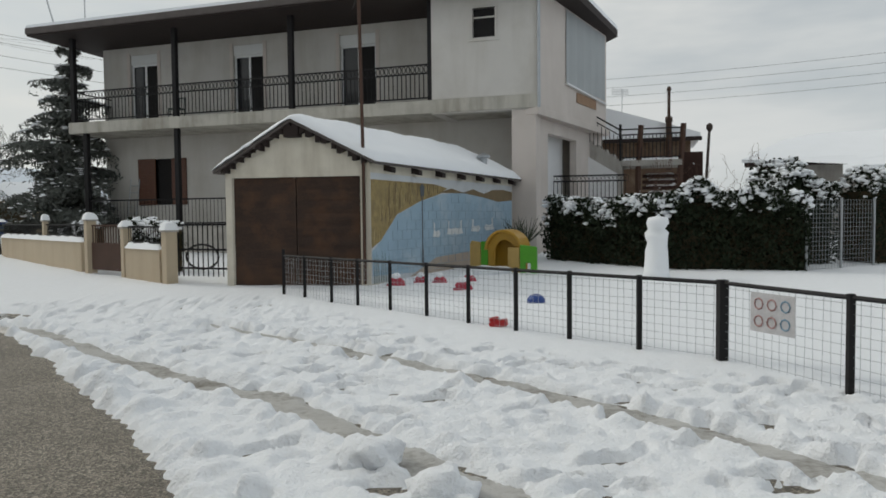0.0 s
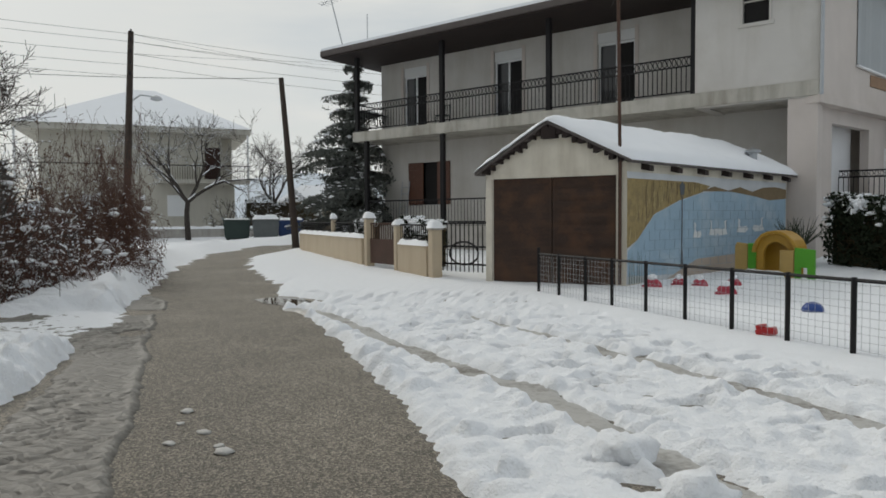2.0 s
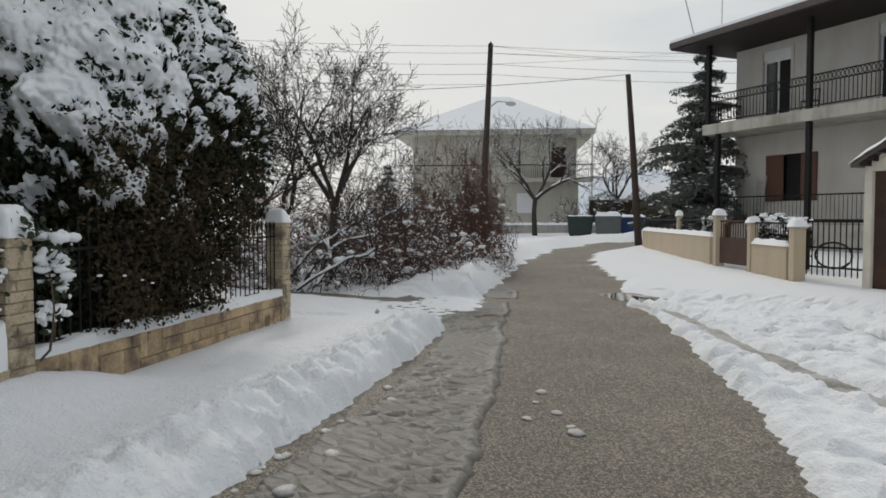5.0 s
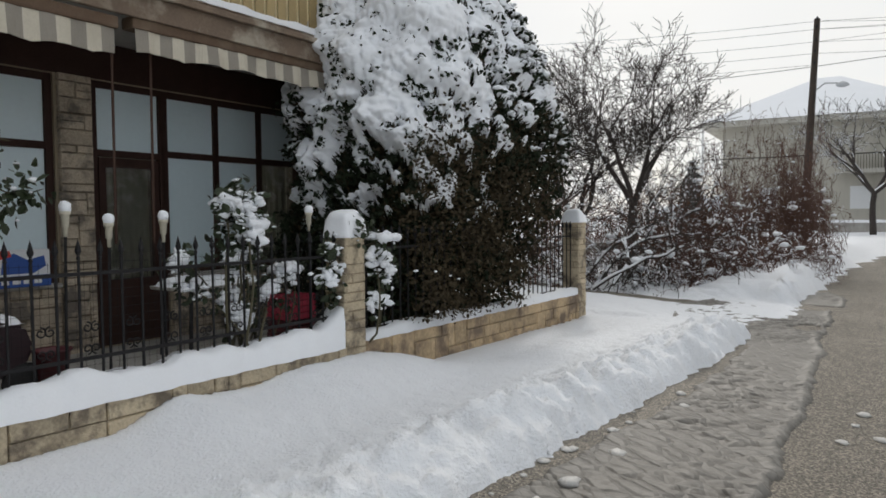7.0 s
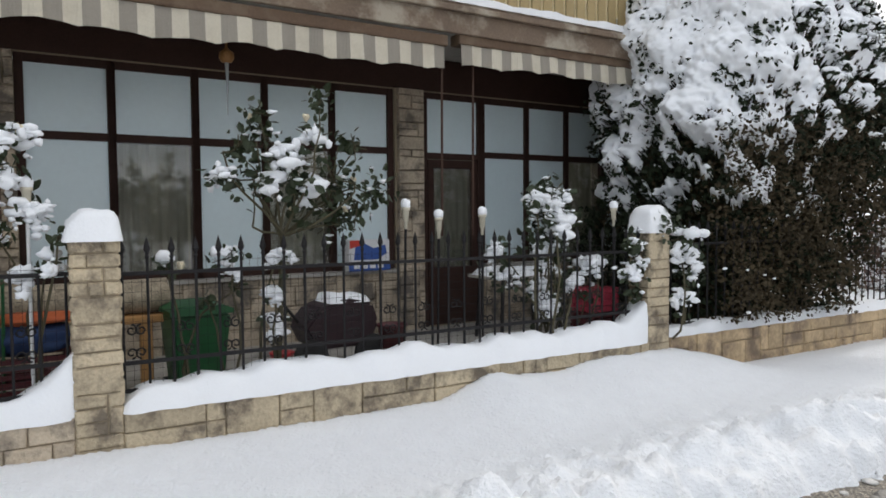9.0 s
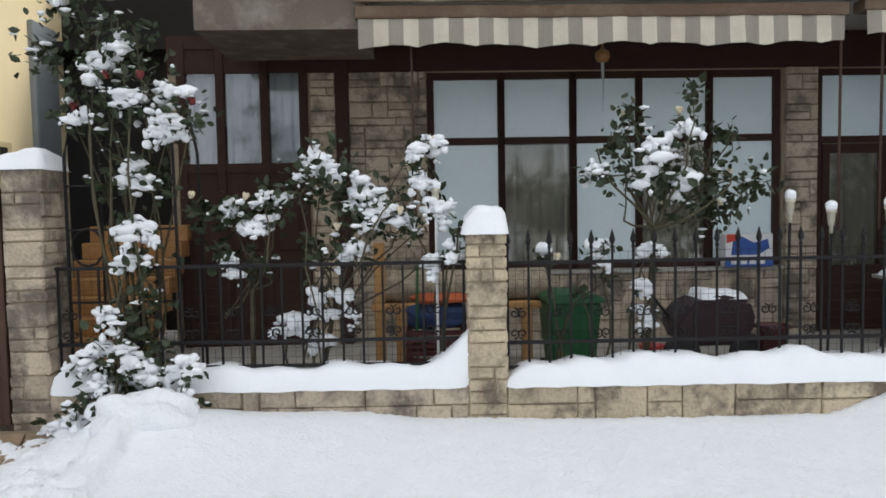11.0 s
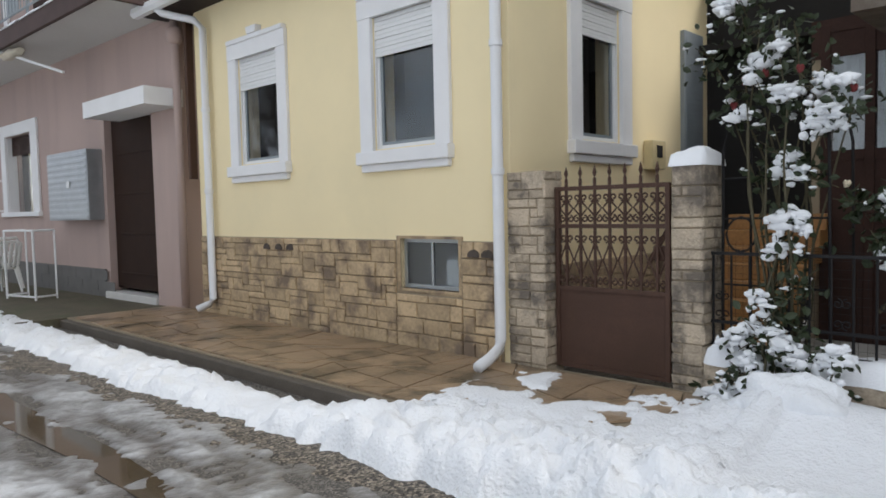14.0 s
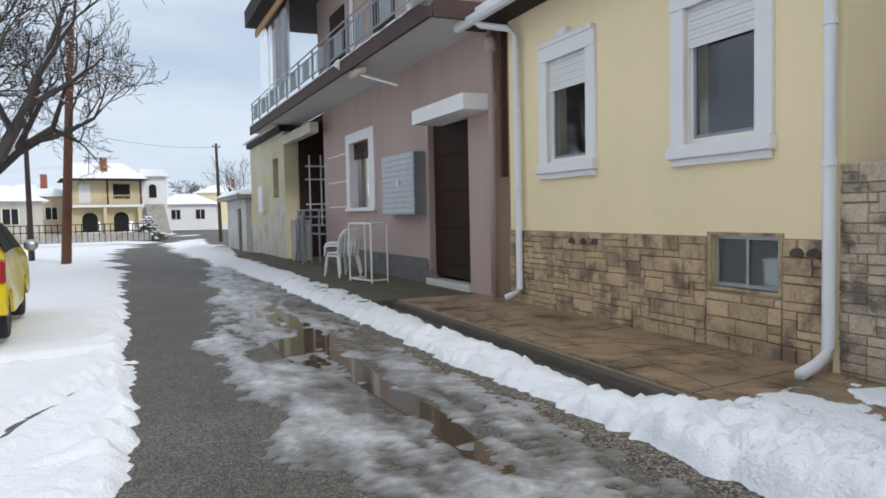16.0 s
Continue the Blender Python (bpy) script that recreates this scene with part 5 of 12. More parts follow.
# entrance with a light above
bm = B()
for x in (3.845, 4.67):
    cf(bm, x - 0.035, x + 0.035, 0.03, 0.12, 0.12, 3.02, 0.004)
for z in (2.25, 2.985):
    cf(bm, 3.88, 4.635, 0.035, 0.115, z - 0.035, z + 0.035)
dr = part("door", bm, DARK_WOOD, cafe, "dark wooden entrance door with a curtained glass")
bm = B()
cf(bm, 3.88, 4.635, 0.07, 0.076, 2.285, 2.95)
part("pane", bm, FROST, dr, "milky pale-blue glass pane")
bm = B()
cf(bm, 3.90, 3.98, 0.05, 0.10, 0.13, 2.2)
cf(bm, 4.55, 4.63, 0.05, 0.10, 0.13, 2.2)
cf(bm, 3.98, 4.55, 0.05, 0.10, 0.13, 0.85)
cf(bm, 3.98, 4.55, 0.05, 0.10, 2.1, 2.2)
part("leaf", bm, DARK_WOOD, dr)
bm = B()
cf(bm, 3.98, 4.55, 0.075, 0.08, 0.85, 2.1)
part("pane", bm, PANE, dr)
bm = B()
pleats(bm, 3.98, 4.55, 0.16, 0.85, 2.1, 0.015)
part("curtain", bm, CURTAIN, dr)
# glazed porch door on the gate side
bm = B()
cf(bm, -3.02, -1.82, -0.02, 0.04, 0.12, 1.98)
pd = part("door", bm, DARK_WOOD, cafe, "brown panelled double door with tall curtained glass")
for x in (-3.06, -2.655, -2.19, -1.78):
    bm = B()
    cf(bm, x - 0.045, x + 0.045, -0.04, 0.06, 0.12, 3.36, 0.005)
    part("stile", bm, DARK_WOOD, pd)
for z in (2.03, 3.33):
    bm = B()
    cf(bm, -3.02, -1.82, -0.035, 0.055, z - 0.05, z + 0.05)
    part("rail", bm, DARK_WOOD, pd)
for a, b in ((-2.6, -2.25), (-2.13, -1.83)):
    for z0, z1 in ((0.3, 1.05), (1.15, 1.9)):
        bm = B()
        cf(bm, a + 0.04, b - 0.03, -0.035, -0.02, z0, z1, 0.006)
        part("raised_panel", bm, DARK_WOOD, pd)
for a, b in ((-3.01, -2.70), (-2.61, -2.235), (-2.145, -1.825)):
    bm = B()
    cf(bm, a, b, 0.0, 0.006, 2.08, 3.28)
    p = part("pane", bm, PANE, pd)
    p.visible_shadow = False
    bm = B()
    pleats(bm, a, b, 0.07, 2.08, 3.28, 0.018)
    part("curtain", bm, WHITE_CURTAIN, pd, "white net curtain")
# rooms behind the glass, their dimness put into the grey
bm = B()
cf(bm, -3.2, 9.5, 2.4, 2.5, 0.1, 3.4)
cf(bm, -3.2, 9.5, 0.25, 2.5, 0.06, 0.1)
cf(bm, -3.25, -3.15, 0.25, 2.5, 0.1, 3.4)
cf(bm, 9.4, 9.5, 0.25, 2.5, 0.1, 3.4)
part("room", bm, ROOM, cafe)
# upper storey, balcony slab, fascia
bm = B()
cf(bm, -2.45, 9.6, -1.55, 0.25, 3.43, 3.58)
part("balcony_slab", bm, CONCRETE, cafe, "weathered concrete balcony slab with peeling edge")
PEELING = mat("peeling_beam_paint", (0.15, 0.122, 0.098), 0.92, var=0.2, scale=3, fine=50, bump=0.35, stain=(0.34, 0.31, 0.27), stain_scale=2.6, stain_amount=0.6)
bm = B()
prism(bm, [(-2.45, 3.10), (-1.0, 3.10), (-1.0, 3.42), (-2.45, 3.42)], -1.5, -0.3)
part("balcony_beam", bm, PEELING, cafe, "peeling stained concrete beam")
bm = B()
cf(bm, -1.1, 9.6, -1.60, -1.555, 3.30, 3.62, 0.008)
cf(bm, -1.1, 9.6, -1.66, -1.60, 3.50, 3.56, 0.008)
part("fascia", bm, FASCIA, cafe, "brown painted fascia board with flaking patches")
bm = B()
cf(bm, -2.5, 9.6, 0.0, 0.25, 3.58, 6.4)
part("upper_wall", bm, STUCCO_YELLOW, cafe)
bm = B()
cf(bm, -2.7, 9.8, -1.6, 0.4, 6.4, 6.55)
part("roof", bm, EAVE_WOOD, cafe)
bm = B()
snow_lump(bm, -1.1, 9.6, -1.62, -1.2, 3.60, 0.10, seed=4, nx=90, ny=5)
part("snow_strip", bm, SNOW_CAP, cafe, "strip of snow on the balcony edge", smooth=True)
OCHRE_SLAT = mat("ochre_slats", (0.36, 0.27, 0.13), 0.7, var=0.15, scale=4, fine=40, spread=0.4)
for k in range(40):
    x = 2.6 + k * 0.165
    bm = B()
    cf(bm, x, x + 0.12, -1.35, -1.33, 3.72, 4.7)
    part("balcony_slat", bm, OCHRE_SLAT, cafe, "ochre vertical balcony slat")
bm = B()
cf(bm, 2.5, 9.5, -1.36, -1.30, 4.68, 4.74)
cf(bm, 2.5, 9.5, -1.325, -1.30, 3.66, 3.72)
part("balcony_rail", bm, IRON, cafe)


def awning(x0, x1, z_lo, z_hi, y, label):
    t = thing("awning", FR(CAFE_RZ, x0, y, 0), label, "awning", "retracted awnings")
    L = x1 - x0
    bm = B()
    box(bm, -0.03, L + 0.03, -0.02, 0.16, z_hi - 0.01, z_hi + 0.10, 0.02)
    part("cassette", bm, BROWN_BEAM, t, "dirty brown awning case")
    bms = [B(), B()]
    step, n = 0.125, int(L / 0.125)
    for k in range(n):
        for s in range(5):
            xa, xb = k * L / n + s * L / n / 5, k * L / n + (s + 1) * L / n / 5
            col = 1 if (k % 2 == 0) else 0
            za, zb = (z_lo + 0.030 * abs(math.sin(v * math.pi / 0.5)) ** 0.7 + 0.012 * math.sin(v * 3.7 + x0) for v in (xa, xb))
            ya, yb = (0.014 * math.sin(v * 5) + 0.012 * math.sin(v * 17 + x0) + 0.007 * math.sin(v * 41) for v in (xa, xb))
            if s == 0:
                m_ = B()
            q = [m_.verts.new(p) for p in ((xa, ya - 0.012, za), (xb, yb - 0.012, zb), (xb, yb * 0.4, z_hi), (xa, ya * 0.4, z_hi))]
            m_.faces.new(q)
            q2 = [m_.verts.new(p) for p in ((xa, ya - 0.008, za), (xa, ya * 0.4 + 0.004, z_hi), (xb, yb * 0.4 + 0.004, z_hi), (xb, yb - 0.008, zb))]
            m_.faces.new(q2)
        part("grey_stripe" if col else "cream_stripe", m_, AWN_GREY if col else AWN_CREAM, t)
    return t


awning(-1.06, 3.15, 2.92, 3.18, 5.86, "cream and grey striped awning rolled in under the balcony")
awning(3.34, 8.4, 3.0, 3.22, 5.86, "cream and grey striped awning rolled in under the balcony")
for x in (-0.62, 3.20, 3.58):
    bm = B()
    tube(bm, [(x, 6.0, 3.2), (x + 0.02, 6.05, 1.3)], 0.012, 6)
    solo("crank_rod", bm, IRON_BROWN, CW, "thin brown crank rod hanging from the awning", "crank rod", "crank rods")
bm = B()
lathe(bm, [(0.0, 0), (0.05, 0.01), (0.075, 0.05), (0.07, 0.10), (0.03, 0.13), (0.012, 0.15), (0.012, 0.43)], 12)
lamp = solo("porch_lamp", bm, ORANGE_WOOD, FR(CAFE_RZ, 1.30, 6.9, 3.0), "small round lamp under the balcony with an icicle", "lamp", smooth=True)
bm = B()
tube(bm, [(1.30, 6.9, 3.01), (1.305, 6.9, 2.8), (1.30, 6.9, 2.5)], 0.02, 6, 0.003)
solo("icicle", bm, ICE, CW, "clear icicle hanging from the lamp", "icicle")

# courtyard floor
bm = B()
box(bm, -3.3, 9.2, 4.66, 7.41, -0.1, 0.12)
solo("courtyard_floor", bm, CONCRETE, CW, "dark wet concrete floor of the front yard", "floor", kind="structure")


# ---- things in the yard ----
def wheelie_bin(m, label):
    t = thing("wheelie_bin", m, label, "bin")
    bm = B()
    lo, hi = [(-0.20, -0.24), (0.20, -0.24), (0.20, 0.24), (-0.20, 0.24)], [(-0.27, -0.32), (0.27, -0.32), (0.27, 0.34), (-0.27, 0.34)]
    a = [bm.verts.new((x, y, 0.05)) for x, y in lo]
    b = [bm.verts.new((x, y, 0.86)) for x, y in hi]
    bm.faces.new(a[::-1])
    bm.faces.new(b)
    for k in range(4):
        bm.faces.new((a[k], a[(k + 1) % 4], b[(k + 1) % 4], b[k]))
    bmesh.ops.bevel(bm, geom=bm.edges[:], offset=0.02, segments=2, affect="EDGES")
    part("body", bm, GREEN_BIN, t)
    bm = B()
    prism(bm, [(-0.29, 0.87), (0.29, 0.87), (0.29, 0.91), (0.2, 0.955), (-0.2, 0.955), (-0.29, 0.91)], -0.35, 0.36)
    part("lid", bm, GREEN_BIN, t, "green domed lid")
    for x in (-0.23, 0.23):
        bm = B()
        lathe(bm, [(0.09, -0.02), (0.1, -0.01), (0.1, 0.01), (0.09, 0.02)], 14)
        bmesh.ops.transform(bm, matrix=pose(x, 0.27, 0.1, 0, 90, 0), verts=bm.verts[:])
        part("wheel", bm, RUBBER, t)
    bm = B()
    tube(bm, [(-0.22, 0.37, 0.84), (0.22, 0.37, 0.84)], 0.014, 8)
    part("handle", bm, GREEN_BIN, t)
    return t


wheelie_bin(FR(CAFE_RZ, 0.69, 5.75, 0.05) @ Matrix.Scale(0.82, 4), "green plastic wheelie bin standing behind the railings")
# shelf with rolled rugs
t = thing("bench", FR(CAFE_RZ, -0.25, 6.1, 0.12), "rough wooden bench carrying a rolled rug", "bench")
bm = B()
box(bm, -0.75, 0.75, -0.25, 0.25, 0.56, 0.62, 0.008)
part("top", bm, PALE_WOOD, t)
for x in (-0.68, -0.5, 0.6):
    bm = B()
    box(bm, x - 0.045, x + 0.045, -0.24, -0.15, 0, 0.56 if x > -0.4 else (0.62 if x > -0.6 else 1.15), 0.006)
    part("leg", bm, PALE_WOOD, t, "orange pine post")
bm = B()
tube(bm, [(-0.72, 0, 0.76), (-0.5, 0.015, 0.757), (-0.2, 0.02, 0.755), (0.3, 0.01, 0.758), (0.75, 0, 0.765)], 0.138, 16)
solo("rolled_rug", bm, RUG, FR(CAFE_RZ, -0.22, 6.0, 0.12), "rolled mottled beige rug lying on the bench", "rug", smooth=True)


def crate(m, material, label, w=0.5, d=0.35, h=0.27):
    t = thing("crate", m, label, "crate", "stacked crates")
    for k in range(4):
        bm = B()
        z = 0.01 + k * h / 4
        for y0, y1 in ((-d / 2, -d / 2 + 0.015), (d / 2 - 0.015, d / 2)):
            box(bm, -w / 2, w / 2, y0, y1, z, z + h / 4 - 0.018)
        for x0, x1 in ((-w / 2, -w / 2 + 0.015), (w / 2 - 0.015, w / 2)):
            box(bm, x0, x1, -d / 2, d / 2, z, z + h / 4 - 0.018)
        part("slat", bm, material, t)
    bm = B()
    box(bm, -w / 2, w / 2, -d / 2, d / 2, 0, 0.015)
    part("base", bm, material, t)
    for sx in (-1, 1):
        for sy in (-1, 1):
            bm = B()
            box(bm, sx * (w / 2 - 0.03) - 0.02, sx * (w / 2 - 0.03) + 0.02, sy * (d / 2 - 0.03) - 0.02, sy * (d / 2 - 0.03) + 0.02, 0, h)
            part("corner_post", bm, material, t)
    return t


crate(FR(CAFE_RZ, -0.45, 5.45, 0.12), DARK_RED, "dark red plastic crate at the bottom of a stack")
crate(FR(CAFE_RZ, -0.45, 5.45, 0.40), DARK_RED, "dark red plastic crate in a stack behind the railings", h=0.2)
bm = B()
blob(bm, (0, 0, 0.10), 0.27, 0.2, 0.12, seed=5, sub=3, rough=0.35)
solo("blue_cloth", bm, BLUE_TARP, FR(CAFE_RZ, -0.45, 5.45, 0.60), "crumpled dark blue cloth on the crates", "cloth", smooth=True)
bm = B()
blob(bm, (0, 0, 0.03), 0.22, 0.17, 0.05, seed=8, sub=3, rough=0.4)
solo("orange_cloth", bm, ORANGE_CLOTH, FR(CAFE_RZ, -0.42, 5.44, 0.80), "orange cloth lying on the blue bundle", "cloth", smooth=True)
bm = B()
tube(bm, [(0, 0, 0), (0.02, 0, 1.0)], 0.012, 6)
solo("broom_handle", bm, GREEN_BIN, FR(CAFE_RZ, -0.62, 5.3, 0.12), "thin green broom stick leaning by the crates", "broom")
# covered barrow with a snow blanket
t = thing("garden_cart", FR(CAFE_RZ, 1.95, 5.9, 0.12), "blackish plum garden cart with snow on its cover", "cart")
bm = B()
prism(bm, [(-0.26, 0.22), (0.26, 0.22), (0.36, 0.42), (0.30, 0.60), (0.05, 0.66), (-0.22, 0.58), (-0.36, 0.42)], -0.22, 0.22)
bmesh.ops.bevel(bm, geom=bm.edges[:], offset=0.03, segments=2, affect="EDGES")
part("tub", bm, mat("blackish_plum_plastic", (0.028, 0.012, 0.016), 0.5, var=0.2, scale=6, fine=60), t)
for x in (-0.3, 0.28):
    bm = B()
    lathe(bm, [(0.12, -0.03), (0.16, -0.02), (0.16, 0.02), (0.12, 0.03)], 16)
    bmesh.ops.transform(bm, matrix=pose(x, -0.2, 0.16, 90, 0, 0), verts=bm.verts[:])
    part("wheel", bm, RUBBER, t)
bm = B()
tube(bm, [(-0.34, 0, 0.45), (-0.55, 0, 0.72), (-0.55, 0.2, 0.74)], 0.014, 6)
part("handle", bm, IRON, t)
bm = B()
snow_lump(bm, -0.12, 0.30, -0.2, 0.2, 0.615, 0.075, seed=9, nx=12, ny=7)
part("snow_cap", bm, SNOW_CAP, t, "patch of snow", smooth=True)
bm = B()
lathe(bm, [(0.10, 0), (0.13, 0.24), (0.145, 0.25), (0.145, 0.27), (0.12, 0.26), (0.10, 0.03)], 18)
solo("bucket", bm, DARK_RED, FR(CAFE_RZ, 2.42, 5.65, 0.25), "dark red plastic bucket behind the railings", "bucket", smooth=True)
bm = B()
box(bm, -0.2, 0.2, -0.18, 0.18, 0, 0.13, 0.01)
solo("step_block", bm, CONCRETE, FR(CAFE_RZ, 2.42, 5.65, 0.12), "concrete block on the yard floor", "block")
bm = B()
lathe(bm, [(0.07, 0), (0.1, 0.14), (0.105, 0.15), (0.09, 0.15)], 16)
solo("flower_pot", bm, RED_PLASTIC, FR(CAFE_RZ, 1.32, 5.5, 0.25), "small red flower pot", "pot", smooth=True)
bm = B()
box(bm, -0.3, 0.3, -0.2, 0.2, 0, 0.13, 0.01)
solo("step_block", bm, CONCRETE, FR(CAFE_RZ, 1.32, 5.5, 0.12), "concrete block on the yard floor", "block")
# white garden table under snow and chair behind the right railing
t = thing("garden_table", FR(CAFE_RZ, 4.4, 6.3, 0.12), "pale garden table under snow behind the railings", "table")
bm = B()
box(bm, -0.5, 0.5, -0.3, 0.3, 0.68, 0.72, 0.01)
part("tabletop", bm, CONCRETE, t)
for x in (-0.42, 0.42):
    for y in (-0.24, 0.24):
        bm = B()
        tube(bm, [(x, y, 0), (x * 0.9, y * 0.9, 0.69)], 0.02, 6)
        part("leg", bm, IRON, t)
bm = B()
snow_lump(bm, -0.5, 0.5, -0.3, 0.3, 0.715, 0.08, seed=12, nx=12, ny=8)
part("snow_cap", bm, SNOW_CAP, t, "snow blanket", smooth=True)
crate(FR(CAFE_RZ, 5.2, 5.9, 0.12), DARK_RED, "dark red plastic crate by the stone wall", w=0.42, h=0.27)
crate(FR(CAFE_RZ, 5.2, 5.9, 0.40), PINK_RED, "faded red plastic crate on another crate", w=0.42, h=0.27)
# printed carton on the window sill
t = thing("carton", FR(CAFE_RZ, 2.98, 7.30, 0.875), "white carton with blue and red printed shapes on the window sill", "carton")
bm = B()
box(bm, -0.26, 0.26, -0.05, 0.08, 0, 0.36, 0.006)
part("box", bm, LABEL_WHITE, t)
bm = B()
box(bm, -0.262, 0.262, -0.056, -0.051, 0.0, 0.11)
part("blue_band", bm, LABEL_BLUE, t)
bm = B()
prism(bm, [(-0.2, 0.13), (0.1, 0.13), (0.22, 0.2), (0.2, 0.3), (0.05, 0.26), (-0.08, 0.33), (-0.18, 0.28)], -0.056, -0.051)
part("blue_mark", bm, LABEL_BLUE, t)
bm = B()
prism(bm, [(-0.25, 0.26), (-0.1, 0.3), (-0.12, 0.355), (-0.25, 0.355)], -0.057, -0.052)
part("red_mark", bm, LABEL_RED, t)
bm = B()
for k in range(4):
    box(bm, -0.2 + k * 0.1, -0.13 + k * 0.1, -0.061, -0.0565, 0.03, 0.08)
part("white_bars", bm, LABEL_WHITE, t)
# wooden steps up to the side entrance
t = thing("steps", FR(CAFE_RZ, -3.55, 5.9, 0.12), "orange-brown wooden steps to the side door", "steps")
for k in range(8):
    bm = B()
    box(bm, -0.45, 0.55, 0.19 * k, 0.19 * k + 0.26, 0.165 * k, 0.165 * (k + 1), 0.008)
    part("step", bm, ORANGE_WOOD, t)
# the recess's shade is put into this near-black wall
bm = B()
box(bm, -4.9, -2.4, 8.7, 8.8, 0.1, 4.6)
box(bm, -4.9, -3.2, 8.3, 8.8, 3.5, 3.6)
solo("back_wall", bm, DARK, CW, "near-black backing for the shade behind the side steps", "wall", kind="structure")


def solar_lamp(m, h, label, tilt=0.0):
    t = thing("solar_lamp", m, label, "garden lamp", "solar garden lamps")
    bm = B()
    tube(bm, [(0, 0, 0), (tilt, 0, h - 0.17)], 0.010, 8)
    part("stake", bm, WHITE_METAL if h > 1.6 else IRON, t)
    bm = B()
    lathe(bm, [(0.012, h - 0.22), (0.014, h - 0.165), (0.022, h - 0.155), (0.026, h - 0.08), (0.034, h - 0.075), (0.034, h - 0.055), (0.01, h - 0.045)], 12, (tilt, 0, 0))
    part("head", bm, mat("aged_lamp_plastic", (0.52, 0.48, 0.38), 0.5), t, "yellowed lamp head", smooth=True)
    bm = B()
    blob(bm, (tilt, 0, h - 0.03), 0.04, 0.04, 0.045, seed=int(h * 100), sub=2, rough=0.15)
    part("snow_cap", bm, SNOW_CAP, t, "small cap of snow", smooth=True)


for k, (x, zt, tl) in enumerate(((-0.61, 1.75, 0.0), (1.85, 1.63, 0.03), (2.15, 1.55, 0.02), (2.58, 1.57, 0.0), (4.02, 1.62, 0.0))):
    solar_lamp(FR(FENCE_RZ, x, 4.72, 0.12), zt - 0.12, "garden stake lamp capped with snow behind the railings", tl)


# ---- the yellow house ----
yel = thing("house", FR(YEL_RZ, 0, 4.5, 0), "yellow rendered house with white window surrounds on a stone plinth", "house")
W1, W2 = (-9.32, -8.37), (-6.56, -5.63)
WZ = (2.23, 3.64)
bm = B()
wall_mesh(bm, -10.5, -4.72, 0.0, 4.62, 0.0, 0.3, holes=[(*W1, *WZ), (*W2, *WZ), (-6.2, -5.37, 0.75, 1.27)])
part("wall", bm, STUCCO_YELLOW, yel)
bm = B()
wall_mesh(bm, 0.3, 6.0, 0.0, 4.62, 0.0, 0.3, holes=[(1.17, 1.97, 2.26, 3.7)])
bmesh.ops.transform(bm, matrix=Matrix.Translation((-4.72, 0, 0)) @ pose(0, 0, 0, 0, 0, 90), verts=bm.verts[:])
part("side_wall", bm, STUCCO_YELLOW, yel)
bm = B()
box(bm, -10.5, -4.72, 5.9, 6.1, 0, 4.62)
box(bm, -10.5, -10.4, 0.3, 5.9, 0, 4.62)
part("back_wall", bm, STUCCO_YELLOW, yel)
yr = random.Random(31)
for a, b, c, d in ((-10.48, -6.26, 0.12, 1.25), (-6.255, -5.315, 0.12, 0.69), (-5.31, -4.84, 0.12, 1.25)):
    cladding(yel, a, b, c, d, 0.0, STONE_BROWN, yr, unit=0.08, sizes=((6, 1), (5, 1), (5, 2), (2, 2), (4, 2), (7, 1), (3, 1), (3, 2), (6, 2)), d=0.03)
bm = B()
wall_mesh(bm, -10.5, -4.82, 0.1, 1.255, -0.012, 0.0, holes=[(-6.25, -5.33, 0.72, 1.255)])
part("plinth_bed", bm, MORTAR, yel)
cladding(yel, 0.32, 3.4, 0.12, 1.0, 0, STONE_BROWN, yr, unit=0.088, d=0.03, turn=Matrix.Translation((-4.72, 0, 0)) @ pose(0, 0, 0, 0, 0, 90))


